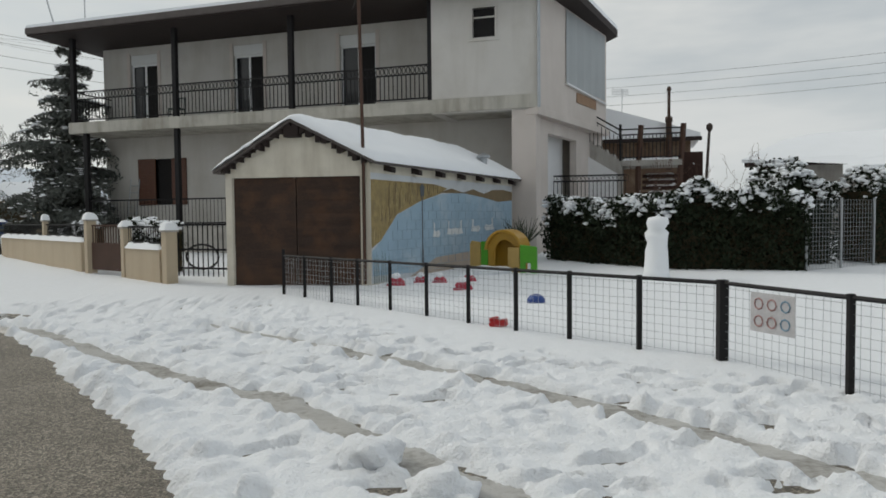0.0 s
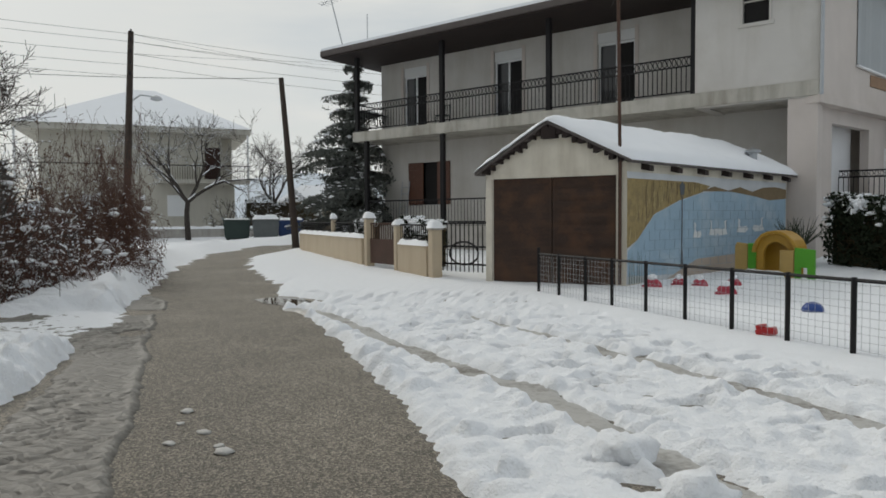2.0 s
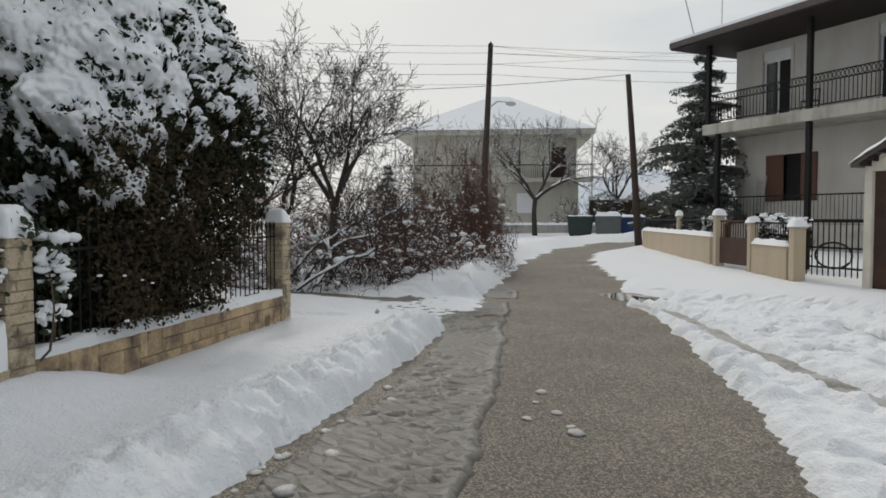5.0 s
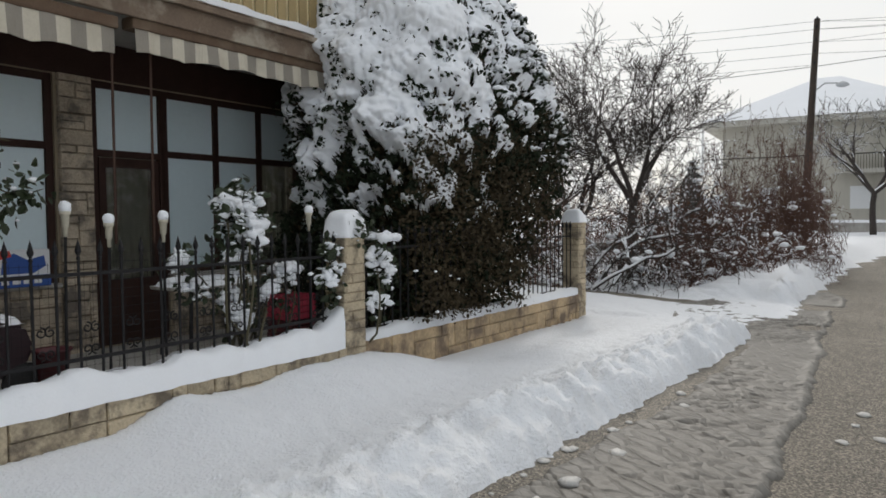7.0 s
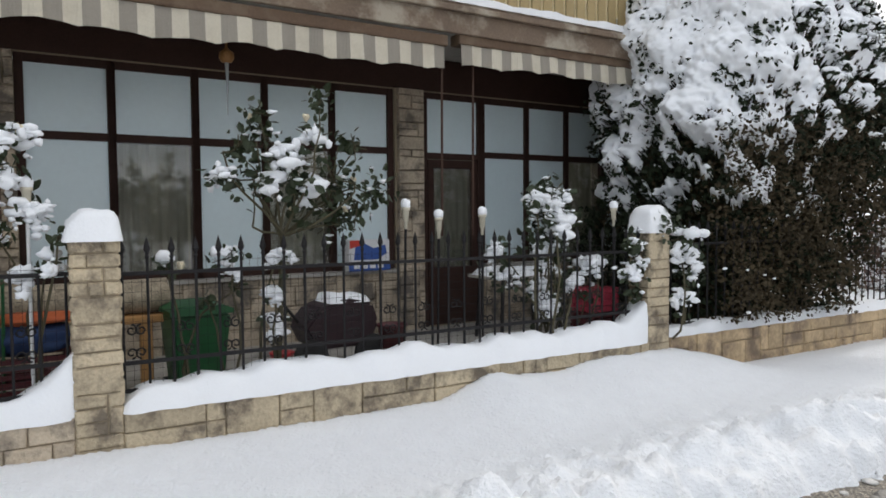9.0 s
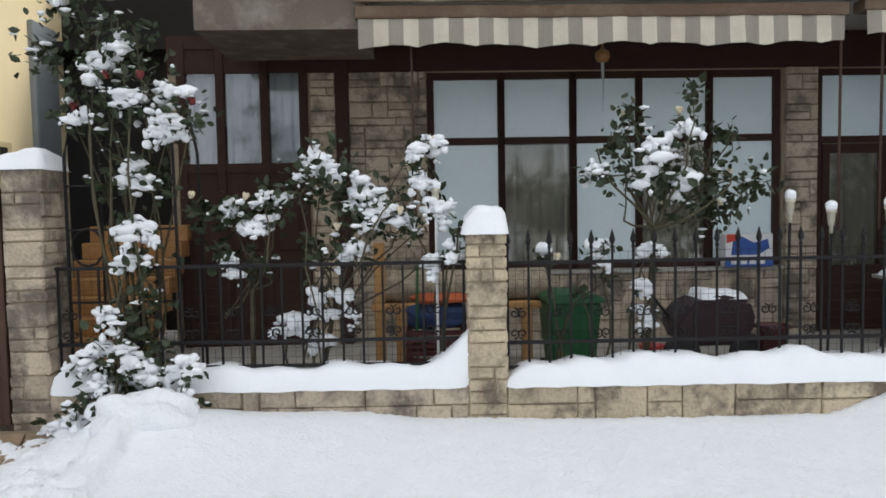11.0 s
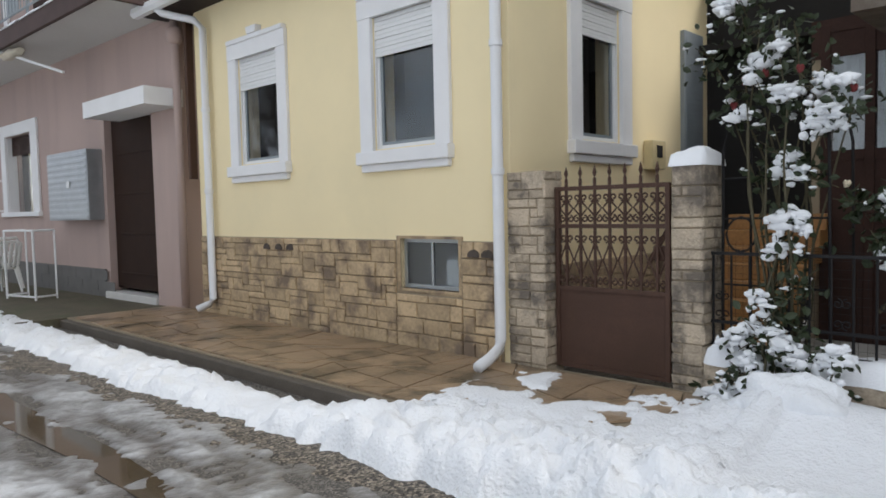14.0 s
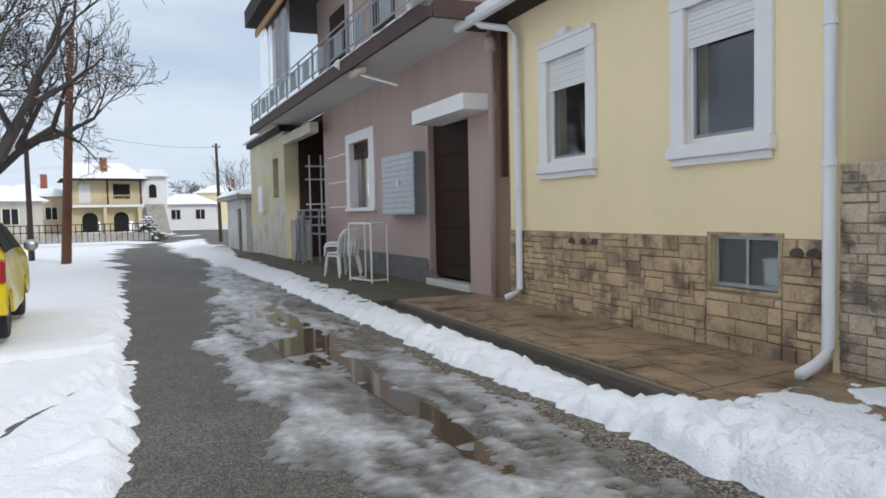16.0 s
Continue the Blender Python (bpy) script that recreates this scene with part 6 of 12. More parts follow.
def surround_window(parent, turn, x0, x1, z0, z1, side=0.21, shutter=0.42, key=True):
    """A white-surrounded window with a part-lowered roller shutter, laid on a front by turn."""
    def put(bm):
        bmesh.ops.transform(bm, matrix=turn, verts=bm.verts[:])
        return bm
    bm = B()
    top = z1 + 0.20
    prism(bm, [(x0 - side, z1), (x1 + side, z1), (x1 + side, top), (x0 - side, top)], -0.05, 0.02)
    w = part("window", put(bm), WHITE_PLASTER, parent, "window with a white moulded plaster surround and half-lowered shutter")
    for a, b in ((x0 - side, x0 - 0.002), (x1 + 0.002, x1 + side)):
        bm = B()
        box(bm, a, b, -0.045, 0.02, z0 - 0.02, z1, 0.008)
        part("jamb", put(bm), WHITE_PLASTER, w)
    bm = B()
    box(bm, x0 - side + 0.02, x1 + side - 0.02, -0.075, 0.02, top, top + 0.06, 0.012)
    part("cornice", put(bm), WHITE_PLASTER, w)
    if key:
        bm = B()
        xm = (x0 + x1) / 2
        prism(bm, [(xm - 0.10, top + 0.06), (xm + 0.10, top + 0.06), (xm + 0.12, top + 0.15), (xm - 0.12, top + 0.15)], -0.09, 0.0)
        part("keystone", put(bm), WHITE_PLASTER, w)
    bm = B()
    box(bm, x0 - side - 0.02, x1 + side + 0.02, -0.10, 0.02, z0 - 0.16, z0 - 0.02, 0.014)
    box(bm, x0 - side + 0.02, x1 + side - 0.02, -0.055, 0.02, z0 - 0.24, z0 - 0.16, 0.008)
    part("sill", put(bm), WHITE_PLASTER, w, "thick white sill")
    bm = B()
    box(bm, x0 - 0.003, x0 + 0.012, 0.02, 0.045, z0, z1)
    box(bm, x1 - 0.012, x1 + 0.003, 0.02, 0.045, z0, z1)
    box(bm, x0 + 0.012, x1 - 0.012, 0.02, 0.035, z1 - 0.012, z1 + 0.003)
    part("reveal_lining", put(bm), WHITE_PLASTER, w)
    f = 0.045
    for a, b, c, d in ((x0, x0 + f, z0, z1), (x1 - f, x1, z0, z1), (x0 + f, x1 - f, z0, z0 + f), (x0 + f, x1 - f, z1 - f, z1)):
        bm = B()
        box(bm, a, b, 0.045, 0.10, c, d, 0.004)
        part("frame_bar", put(bm), WHITE_METAL, w)
    for a, b, c, d in ((x0 + f, x0 + f + 0.035, z0 + f, z1 - f), (x1 - f - 0.035, x1 - f, z0 + f, z1 - f), (x0 + f + 0.035, x1 - f - 0.035, z0 + f, z0 + f + 0.035)):
        bm = B()
        box(bm, a, b, 0.06, 0.09, c, d)
        part("sash_bar", put(bm), GREY_PAINT, w, "grey sash")
    n = 9
    for k in range(n):
        za = z1 - shutter + k * shutter / n
        bm = B()
        prism(bm, [(x0 + 0.012, za), (x1 - 0.012, za), (x1 - 0.012, za + shutter / n - 0.004), (x0 + 0.012, za + shutter / n - 0.004)], 0.022 + 0.004 * (k % 2), 0.042)
        part("shutter_slat", put(bm), SHUTTER, w)
    bm = B()
    box(bm, x0 + f + 0.03, x1 - f - 0.03, 0.072, 0.078, z0 + f + 0.03, z1 - f)
    p = part("pane", put(bm), PANE, w)
    p.visible_shadow = False
    bm = B()
    pleats(bm, x0 + 0.70 * (x1 - x0), x1 + 0.05, 0.42, z0, z1, 0.03, 0.05)
    part("curtain", put(bm), ROOM, w, "grey net curtain drawn to one side")
    # near-black box stands in for the unlit room
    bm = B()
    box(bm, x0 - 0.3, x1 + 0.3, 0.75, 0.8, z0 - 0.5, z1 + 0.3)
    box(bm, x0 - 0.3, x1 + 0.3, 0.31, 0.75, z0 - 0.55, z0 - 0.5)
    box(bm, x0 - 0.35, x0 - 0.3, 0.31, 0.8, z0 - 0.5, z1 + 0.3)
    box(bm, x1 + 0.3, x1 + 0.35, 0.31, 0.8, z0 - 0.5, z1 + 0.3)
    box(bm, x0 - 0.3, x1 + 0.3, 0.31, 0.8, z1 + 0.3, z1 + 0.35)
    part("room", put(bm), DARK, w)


ID4 = Matrix.Identity(4)
surround_window(yel, ID4, *W1, *WZ)
surround_window(yel, ID4, *W2, *WZ)
surround_window(yel, Matrix.Translation((-4.72, 0, 0)) @ pose(0, 0, 0, 0, 0, 90), 1.17, 1.97, 2.26, 3.7, side=0.22, shutter=0.36, key=False)
# basement window
bm = B()
for a, b, c, d in ((-6.2, -5.37, 0.75, 0.79), (-6.2, -5.37, 1.23, 1.27), (-6.2, -6.16, 0.79, 1.23), (-5.41, -5.37, 0.79, 1.23), (-5.80, -5.77, 0.79, 1.23)):
    box(bm, a, b, 0.05, 0.10, c, d)
bw = part("window", bm, GREY_METAL, yel, "grey metal sliding basement window")
bm = B()
for a, b, c, d in ((-6.255, -6.2, 0.70, 1.30), (-5.37, -5.315, 0.70, 1.30), (-6.2, -5.37, 0.70, 0.75), (-6.2, -5.37, 1.27, 1.30)):
    box(bm, a, b, -0.012, 0.12, c, d)
part("reveal", bm, STONE_BROWN, bw, "stained cement reveal")
bm = B()
for a, b, c, d in ((-6.2, -6.185, 0.75, 1.27), (-5.385, -5.37, 0.75, 1.27), (-6.185, -5.385, 0.75, 0.765), (-6.185, -5.385, 1.255, 1.27)):
    box(bm, a, b, 0.12, 0.31, c, d)
part("inner_lining", bm, ROOM, bw)
for a, b, m_ in ((-6.16, -5.80, DUSTY_PANE), (-5.77, -5.41, DUSTY_PANE)):
    bm = B()
    box(bm, a, b, 0.073, 0.078, 0.79, 1.23)
    p = part("pane", bm, m_, bw)
    p.visible_shadow = False
bm = B()
box(bm, -6.3, -5.3, 0.6, 0.62, 0.6, 1.4)
box(bm, -6.3, -5.3, 0.3, 0.62, 0.66, 0.7)
box(bm, -6.36, -6.3, 0.3, 0.62, 0.6, 1.4)
box(bm, -5.3, -5.24, 0.3, 0.62, 0.6, 1.4)
box(bm, -6.36, -5.24, 0.3, 0.62, 1.4, 1.46)
part("room", bm, ROOM, bw)
bm = B()
box(bm, -5.66, -5.45, 0.13, 0.25, 0.77, 1.06, 0.006)
part("carton", bm, LABEL_WHITE, bw, "pale blue-white carton behind the pane")
# iron brackets with soot marks in the plinth
for x in (-8.72, -8.45, -8.2, -5.15, -4.98):
    bm = B()
    prism(bm, [(x - 0.075, 1.105), (x + 0.07, 1.10), (x + 0.075, 1.13), (x + 0.05, 1.165), (x + 0.01, 1.18), (x - 0.04, 1.168), (x - 0.07, 1.14)], -0.044, -0.02)
    part("vent_stone", bm, mat("sooty_stone", (0.075, 0.06, 0.05), 0.95, var=0.4, scale=14, fine=60, bump=0.3), yel, "small soot-blackened arched stone")
# eaves, gutter, roof
bm = B()
prism(bm, [(0, 4.50), (6.8, 4.50), (6.8, 4.60), (0, 4.60)], -0.45, 6.2)
bmesh.ops.transform(bm, matrix=Matrix.Translation((-11.2, 0, 0)), verts=bm.verts[:])
part("soffit", bm, EAVE_WOOD, yel, "brown boarded eaves")
bm = B()
r = []
for s, y, z in ((0, -0.42, 4.62), (1, 3.0, 6.1), (2, 6.4, 4.62)):
    r.append((bm.verts.new((-11.2, y, z)), bm.verts.new((-4.4, y, z)), bm.verts.new((-11.2, y, z + 0.14)), bm.verts.new((-4.4, y, z + 0.14))))
for a, b in zip(r, r[1:]):
    bm.faces.new((a[0], a[1], b[1], b[0]))
    bm.faces.new((a[2], b[2], b[3], a[3]))
    bm.faces.new((a[0], b[0], b[2], a[2]))
    bm.faces.new((a[1], a[3], b[3], b[1]))
bm.faces.new((r[0][0], r[0][2], r[0][3], r[0][1]))
bm.faces.new((r[2][0], r[2][1], r[2][3], r[2][2]))
part("roof", bm, ROOF_SNOW, yel, "snow-covered roof", smooth=False)
tile = B()
for k in range(52):
    tube(tile, [(-11.1 + k * 0.13, -0.45, 4.63), (-11.1 + k * 0.13, 0.2, 4.92)], 0.045, 6)
part("tiles", tile, TILE, yel, "dark row of eave tiles")
bm = B()
gp_ = [(-0.46, 4.60), (-0.585, 4.60), (-0.60, 4.52), (-0.56, 4.47), (-0.48, 4.47), (-0.45, 4.52)]
g0 = [bm.verts.new((-11.25, y, z)) for y, z in gp_]
g1 = [bm.verts.new((-4.4, y, z)) for y, z in gp_]
for k in range(len(gp_) - 1):
    bm.faces.new((g0[k], g0[k + 1], g1[k + 1], g1[k]))
bm.faces.new(g0)
bm.faces.new(g1[::-1])
part("gutter", bm, PVC, yel, "white rain gutter")


def downpipe(x, pts, label):
    bm = B()
    tube(bm, pts, 0.052, 12)
    ob = solo("downpipe", bm, PVC, FR(YEL_RZ, 0, 4.5, 0), label, "downpipe", "white downpipes", smooth=True)
    for z in (1.9, 3.05):
        b2 = B()
        lathe(b2, [(0.054, -0.03), (0.062, -0.028), (0.062, 0.028), (0.054, 0.03)], 12, (x, -0.10, z))
        part("clip", b2, PVC, ob)


downpipe(-10.06, [(-10.62, -0.50, 4.50), (-10.52, -0.46, 4.42), (-10.15, -0.18, 4.30), (-10.06, -0.10, 4.18), (-10.06, -0.10, 0.36), (-10.08, -0.15, 0.29), (-10.16, -0.30, 0.22)], "white plastic downpipe on the yellow wall")
downpipe(-4.785, [(-4.785, -0.5, 4.48), (-4.785, -0.12, 4.30), (-4.785, -0.10, 4.1), (-4.785, -0.10, 0.36), (-4.78, -0.13, 0.285), (-4.75, -0.30, 0.225), (-4.70, -0.52, 0.19)], "white plastic downpipe at the corner of the yellow wall")
# gate post on the house corner, the gate
stone_pillar(FR(YEL_RZ, -4.74, 4.47, 0), 0.41, 0.28, 1.89, "stone-clad gate pillar built against the yellow house", STONE_GREY, seed=6, snow=0)
gate = thing("garden_gate", FR(YEL_RZ, -4.31, 4.62, 0.14), "closed brown iron garden gate with scrollwork and spear tips", "gate")
GW, GZ = 1.07, 1.60
bm = B()
for x in (0.0, GW - 0.04):
    box(bm, x, x + 0.04, -0.02, 0.02, 0.02, GZ, 0.004)
for z in (0.02, 0.70, 1.24, GZ - 0.035):
    box(bm, 0.04, GW - 0.04, -0.018, 0.018, z, z + 0.035)
part("frame", bm, IRON_BROWN, gate)
bm = B()
box(bm, 0.04, GW - 0.04, -0.004, 0.004, 0.05, 0.70)
part("sheet", bm, IRON_BROWN, gate, "plain brown sheet-metal panel")
for k in range(7):
    x = 0.04 + (GW - 0.08) * (k + 0.5) / 7
    bm = B()
    box(bm, x - 0.010, x + 0.010, -0.010, 0.010, 0.72, GZ + 0.06)
    lathe(bm, [(0.007, GZ + 0.05), (0.013, GZ + 0.06), (0.007, GZ + 0.075), (0.02, GZ + 0.11), (0.012, GZ + 0.14), (0.0, GZ + 0.18)], 6, (x, 0, 0))
    part("bar", bm, IRON_BROWN, gate)
for k in range(8):
    x = 0.04 + (GW - 0.08) * k / 7
    bm = B()
    for zc in (0.79, 1.15, 1.32, 1.50):
        for s in (1, -1):
            tube(bm, scroll_pts(x + s * 0.032, zc, 0.032, 1.1, s, math.pi / 2 if zc in (0.79, 1.32) else -math.pi / 2), 0.008, 4)
    for z0_, z1_ in ((0.80, 1.14), (1.33, 1.49)):
        zm, hz = (z0_ + z1_) / 2, (z1_ - z0_) / 2
        for s in (1, -1):
            tube(bm, [(x + s * (0.006 + 0.058 * math.sin(abs(u) * math.pi / 2) ** 1.3), 0, zm + u * hz) for u in (-1, -0.75, -0.5, -0.25, 0, 0.25, 0.5, 0.75, 1)], 0.008, 4)
    for v in bm.verts:
        v.co.x = min(max(v.co.x, 0.035), GW - 0.035)
    part("scroll", bm, IRON_BROWN, gate)
bm = B()
box(bm, GW - 0.16, GW - 0.01, 0.02, 0.05, 0.98, 1.1, 0.006)
tube(bm, [(GW - 0.22, 0.06, 0.95), (GW - 0.02, 0.06, 1.28)], 0.02, 6)
part("latch", bm, IRON_BROWN, gate)
# side door with grey shutter and the meter box, on the side wall
bm = B()
box(bm, -4.735, -4.66, 8.0, 8.55, 0.9, 3.75, 0.01)
for k in range(34):
    box(bm, -4.665, -4.655, 8.04, 8.5, 1.3 + k * 0.07, 1.36 + k * 0.07)
solo("shutter_door", bm, GREY_PAINT, FR(YEL_RZ), "grey louvred shutter on the side of the yellow house", "shutter")
bm = B()
box(bm, -4.72, -4.60, 7.02, 7.35, 1.98, 2.32, 0.015)
mb = solo("meter_box", bm, mat("beige_meter_plastic", (0.62, 0.52, 0.30), 0.5), FR(YEL_RZ), "beige electricity meter box on the yellow side wall", "meter box")
bm = B()
box(bm, -4.601, -4.593, 7.12, 7.25, 2.12, 2.26)
part("meter_glass", bm, DARK, mb)

# swept pavement of irregular slabs
pav = thing("pavement", FR(YEL_RZ), "wet brown crazy-paved pavement in front of the yellow house", "pavement", kind="structure")
bm = B()
prism(bm, [(-11.6, -0.1), (-4.3, -0.1), (-4.3, 0.12), (-11.6, 0.135)], 2.95, 4.6)
prism(bm, [(-4.3, -0.1), (-2.6, -0.1), (-2.6, 0.12), (-4.3, 0.12)], 3.42, 4.6)
part("bed", bm, MORTAR, pav)
bm = B()
prism(bm, [(-30, -0.1), (-11.62, -0.1), (-11.62, 0.13), (-30, 0.06)], 2.2, 5.2)
part("bare_ground", bm, mat("mossy_brown_ground", (0.10, 0.085, 0.055), 0.85, var=0.3, scale=2.5, fine=30, bump=0.5, stain=(0.06, 0.075, 0.03), stain_scale=1.5, stain_amount=0.6, bump_dist=0.03), pav, "damp mossy bare ground")
prng = random.Random(8)
nx_, ny_ = 24, 4
node = {}
for i in range(nx_ + 1):
    for j in range(ny_ + 1):
        node[i, j] = (-11.5 + 8.85 * i / nx_ + (0.14 * prng.uniform(-1, 1) if 0 < i < nx_ else 0), 2.97 + 1.48 * j / ny_ + (0.13 * prng.uniform(-1, 1) if 0 < j < ny_ else 0))
for i in range(nx_):
    for j in range(ny_):
        quad = [node[i, j], node[i + 1, j], node[i + 1, j + 1], node[i, j + 1]]
        polys = [quad] if prng.random() < 0.55 else [quad[:3], [quad[0], quad[2], quad[3]]]
        for p in polys:
            cx, cy = sum(q[0] for q in p) / len(p), sum(q[1] for q in p) / len(p)
            if cx > -4.2 and cy < 3.5:
                continue
            bm = B()
            slab(bm, [((q[0] - cx) * 0.95, (q[1] - cy) * 0.95) for q in p], 0, 0.018 + prng.uniform(0, 0.006))
            piece("paving_stone", mesh_of("paving_stone", bm, PAVING), pav, (cx, cy, 0.125))
# the kerb is coloured far darker than the slabs
bm = B()
box(bm, -30, -4.2, 2.86, 2.96, -0.1, 0.11, 0.01)
solo("kerb", bm, mat("dark_brown_concrete", (0.09, 0.075, 0.06), 0.8, var=0.25, scale=5, fine=50, bump=0.3), FR(YEL_RZ), "low dark concrete kerb along the pavement", "kerb", kind="structure")

# ---- the mauve house down the street ----
PINK_RZ = 126.5
PK = FR(PINK_RZ, 0, 4.79, 0)
pink = thing("house", PK, "mauve two-storey house with a long balcony and a dark brown entrance", "house")
bm = B()
wall_mesh(bm, -21.7, -10.86, 0.0, 4.62, 0.0, 0.3, holes=[(-18.95, -17.3, 1.72, 3.42), (-13.68, -11.78, 0.1, 3.30)])
part("wall", bm, STUCCO_PINK, pink)
bm = B()
box(bm, -22.1, -10.86, 0.02, 0.3, 4.95, 8.2)
part("upper_wall", bm, STUCCO_PINK, pink)
bm = B()
box(bm, -11.76, -10.88, -0.06, 0.0, 0.0, 4.5, 0.01)
part("pilaster", bm, STUCCO_PINK, pink)
bm = B()
box(bm, -21.7, -13.85, -0.035, 0.0, -0.05, 0.62)
DAMP_BLOCK = mat("damp_grey_block", (0.15, 0.145, 0.14), 0.9, var=0.2, scale=3, fine=50, bump=0.3)
part("base_course", bm, DAMP_BLOCK, pink, "bare grey block base")
for k in range(11):
    for j in range(3):
        bm = B()
        box(bm, -21.6 + k * 0.72 + 0.3 * (j % 2), -20.94 + k * 0.72 + 0.3 * (j % 2), -0.042, -0.03, 0.02 + j * 0.2, 0.2 + j * 0.2)
        part("block", bm, DAMP_BLOCK, pink)
# entrance: recess, door leaf, threshold
bm = B()
box(bm, -13.68, -11.78, 0.55, 0.6, 0.1, 3.30)
box(bm, -13.76, -13.68, 0.3, 0.6, 0.1, 3.30)
box(bm, -11.78, -11.70, 0.3, 0.6, 0.1, 3.30)
box(bm, -13.76, -11.70, 0.3, 0.6, 3.30, 3.39)
part("recess", bm, DOOR_BROWN, pink)
bm = B()
box(bm, -13.66, -11.80, 0.12, 0.18, 0.30, 3.28, 0.006)
dl = part("door", bm, DOOR_BROWN, pink, "tall dark brown entrance door")
for z in (0.55, 1.25, 1.95, 2.65):
    bm = B()
    box(bm, -13.5, -11.95, 0.105, 0.119, z, z + 0.035, 0.004)
    part("batten", bm, DOOR_BROWN, dl)
bm = B()
box(bm, -13.70, -11.76, -0.10, 0.3, 0.08, 0.24, 0.01)
part("threshold", bm, mat("pale_marble", (0.62, 0.61, 0.59), 0.35, var=0.08, scale=3, fine=30), pink, "pale marble threshold")
bm = B()
prism(bm, [(-13.02, 3.20), (-10.82, 3.20), (-10.82, 3.46), (-13.02, 3.46)], -0.60, 0.0)
part("canopy", bm, WHITE_PLASTER, pink, "white concrete canopy over the entrance")
# window
bm = B()
for a, b, c, d in ((-19.25, -18.95, 1.66, 3.68), (-17.3, -16.92, 1.66, 3.68), (-18.95, -17.3, 3.42, 3.68)):
    box(bm, a, b, -0.05, 0.0, c, d, 0.008)
box(bm, -19.3, -16.88, -0.09, 0.0, 1.62, 1.72, 0.008)
box(bm, -18.95, -18.93, 0.0, 0.19, 1.72, 3.42)
w = part("window", bm, WHITE_PLASTER, pink, "white window surround")
bm = B()
for k in range(16):
    box(bm, -18.95, -17.3, 0.1, 0.112, 3.0 + k * 0.026, 3.02 + k * 0.026)
part("roller_shutter", bm, DARK_WOOD, w, "brown roller shutter")
bm = B()
box(bm, -18.95, -17.3, 0.2, 0.206, 1.72, 3.42)
part("pane", bm, PANE, w)
# near-black sheet stands in for the unlit room
bm = B()
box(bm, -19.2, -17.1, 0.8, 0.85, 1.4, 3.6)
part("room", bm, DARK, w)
bm = B()
for z in (1.75, 2.45, 3.2):
    box(bm, -21.2, -19.25, -0.004, 0.0, z, z + 0.03)
part("groove_lines", bm, WHITE_PLASTER, pink)
# ribbed metal meter cabinet
t = thing("meter_cabinet", FR(PINK_RZ, -15.70, 4.79, 1.52), "ribbed galvanised meter cabinet hanging on the mauve wall", "cabinet")
bm = B()
box(bm, 0, 1.9, -0.28, 0.0, 0, 1.27, 0.015)
part("body", bm, GREY_METAL, t)
for k in range(11):
    bm = B()
    box(bm, 0.04, 1.86, -0.295, -0.28, 0.03 + k * 0.112, 0.09 + k * 0.112, 0.005)
    part("rib", bm, GREY_METAL, t)
bm = B()
box(bm, 1.0, 1.12, -0.31, -0.295, 0.6, 0.72, 0.004)
part("lock", bm, WHITE_METAL, t)
# balcony
bm = B()
box(bm, -27.6, -10.7, -1.15, 0.0, 4.62, 4.80)
part("balcony_soffit", bm, mat("pale_soffit_paint", (0.60, 0.59, 0.57), 0.9, var=0.05, scale=1, fine=30), pink, "pale painted balcony underside")
bm = B()
box(bm, -27.6, -10.7, -1.22, -1.15, 4.56, 4.86, 0.01)
box(bm, -10.75, -10.69, -1.15, 0.0, 4.56, 4.86, 0.01)
part("balcony_fascia", bm, mat("dark_red_brown_boards", (0.058, 0.032, 0.028), 0.75, var=0.25, scale=3, fine=40, bump=0.2), pink, "brown boarded balcony edge")
bm = B()
snow_lump(bm, -27.6, -10.7, -1.24, -0.95, 4.85, 0.08, seed=3, nx=90, ny=4)
part("snow_strip", bm, SNOW_CAP, pink, smooth=True)
for k in range(11):
    x0 = -27.5 + k * 1.53
    bm = B()
    tube(bm, [(x0, -1.12, 4.9), (x0, -1.12, 5.72)], 0.025, 6)
    for z in (5.08, 5.56, 5.70):
        tube(bm, [(x0, -1.12, z), (x0 + 1.53, -1.12, z)], 0.02, 6)
    for j in range(9):
        if 2 < j < 7:
            box(bm, x0 + 0.16 * j + 0.06, x0 + 0.16 * j + 0.17, -1.135, -1.115, 5.08, 5.56)
        else:
            tube(bm, [(x0 + 0.16 * j + 0.1, -1.12, 5.08), (x0 + 0.16 * j + 0.1, -1.12, 5.56)], 0.008, 5)
    part("railing_panel", bm, GREY_PAINT, pink, "grey metal balcony railing")
for a, b in ((-20.6, -19.2), (-16.8, -15.4), (-13.4, -12.2)):
    bm = B()
    box(bm, a, b, -0.01, 0.02, 4.95, 7.2)
    part("balcony_door", bm, DARK_WOOD, pink)
for a in (-18.6, -14.6):
    bm = B()
    box(bm, a, a + 0.25, -0.03, 0.02, 4.95, 7.4)
    part("door_jamb", bm, WHITE_PLASTER, pink)
# upper overhang with rolled blind and clear sheet
bm = B()
prism(bm, [(-25.5, 7.95), (-10.6, 8.2), (-10.6, 8.6), (-25.5, 8.5)], -1.6, 1.6)
part("roof", bm, EAVE_WOOD, pink, "dark brown boarded roof overhang")
bm = B()
box(bm, -25.4, -20.4, -1.3, -1.22, 7.62, 7.85, 0.03)
part("rolled_blind", bm, PALE_WOOD, pink, "ochre rolled blind")
bm = B()
pleats(bm, -25.3, -20.5, -1.16, 5.5, 7.7, 0.03, 0.3)
part("clear_sheet", bm, CLEAR_SHEET, pink, "clear plastic weather sheet")
# wall coloured dim grey for the shadow inside the balcony
bm = B()
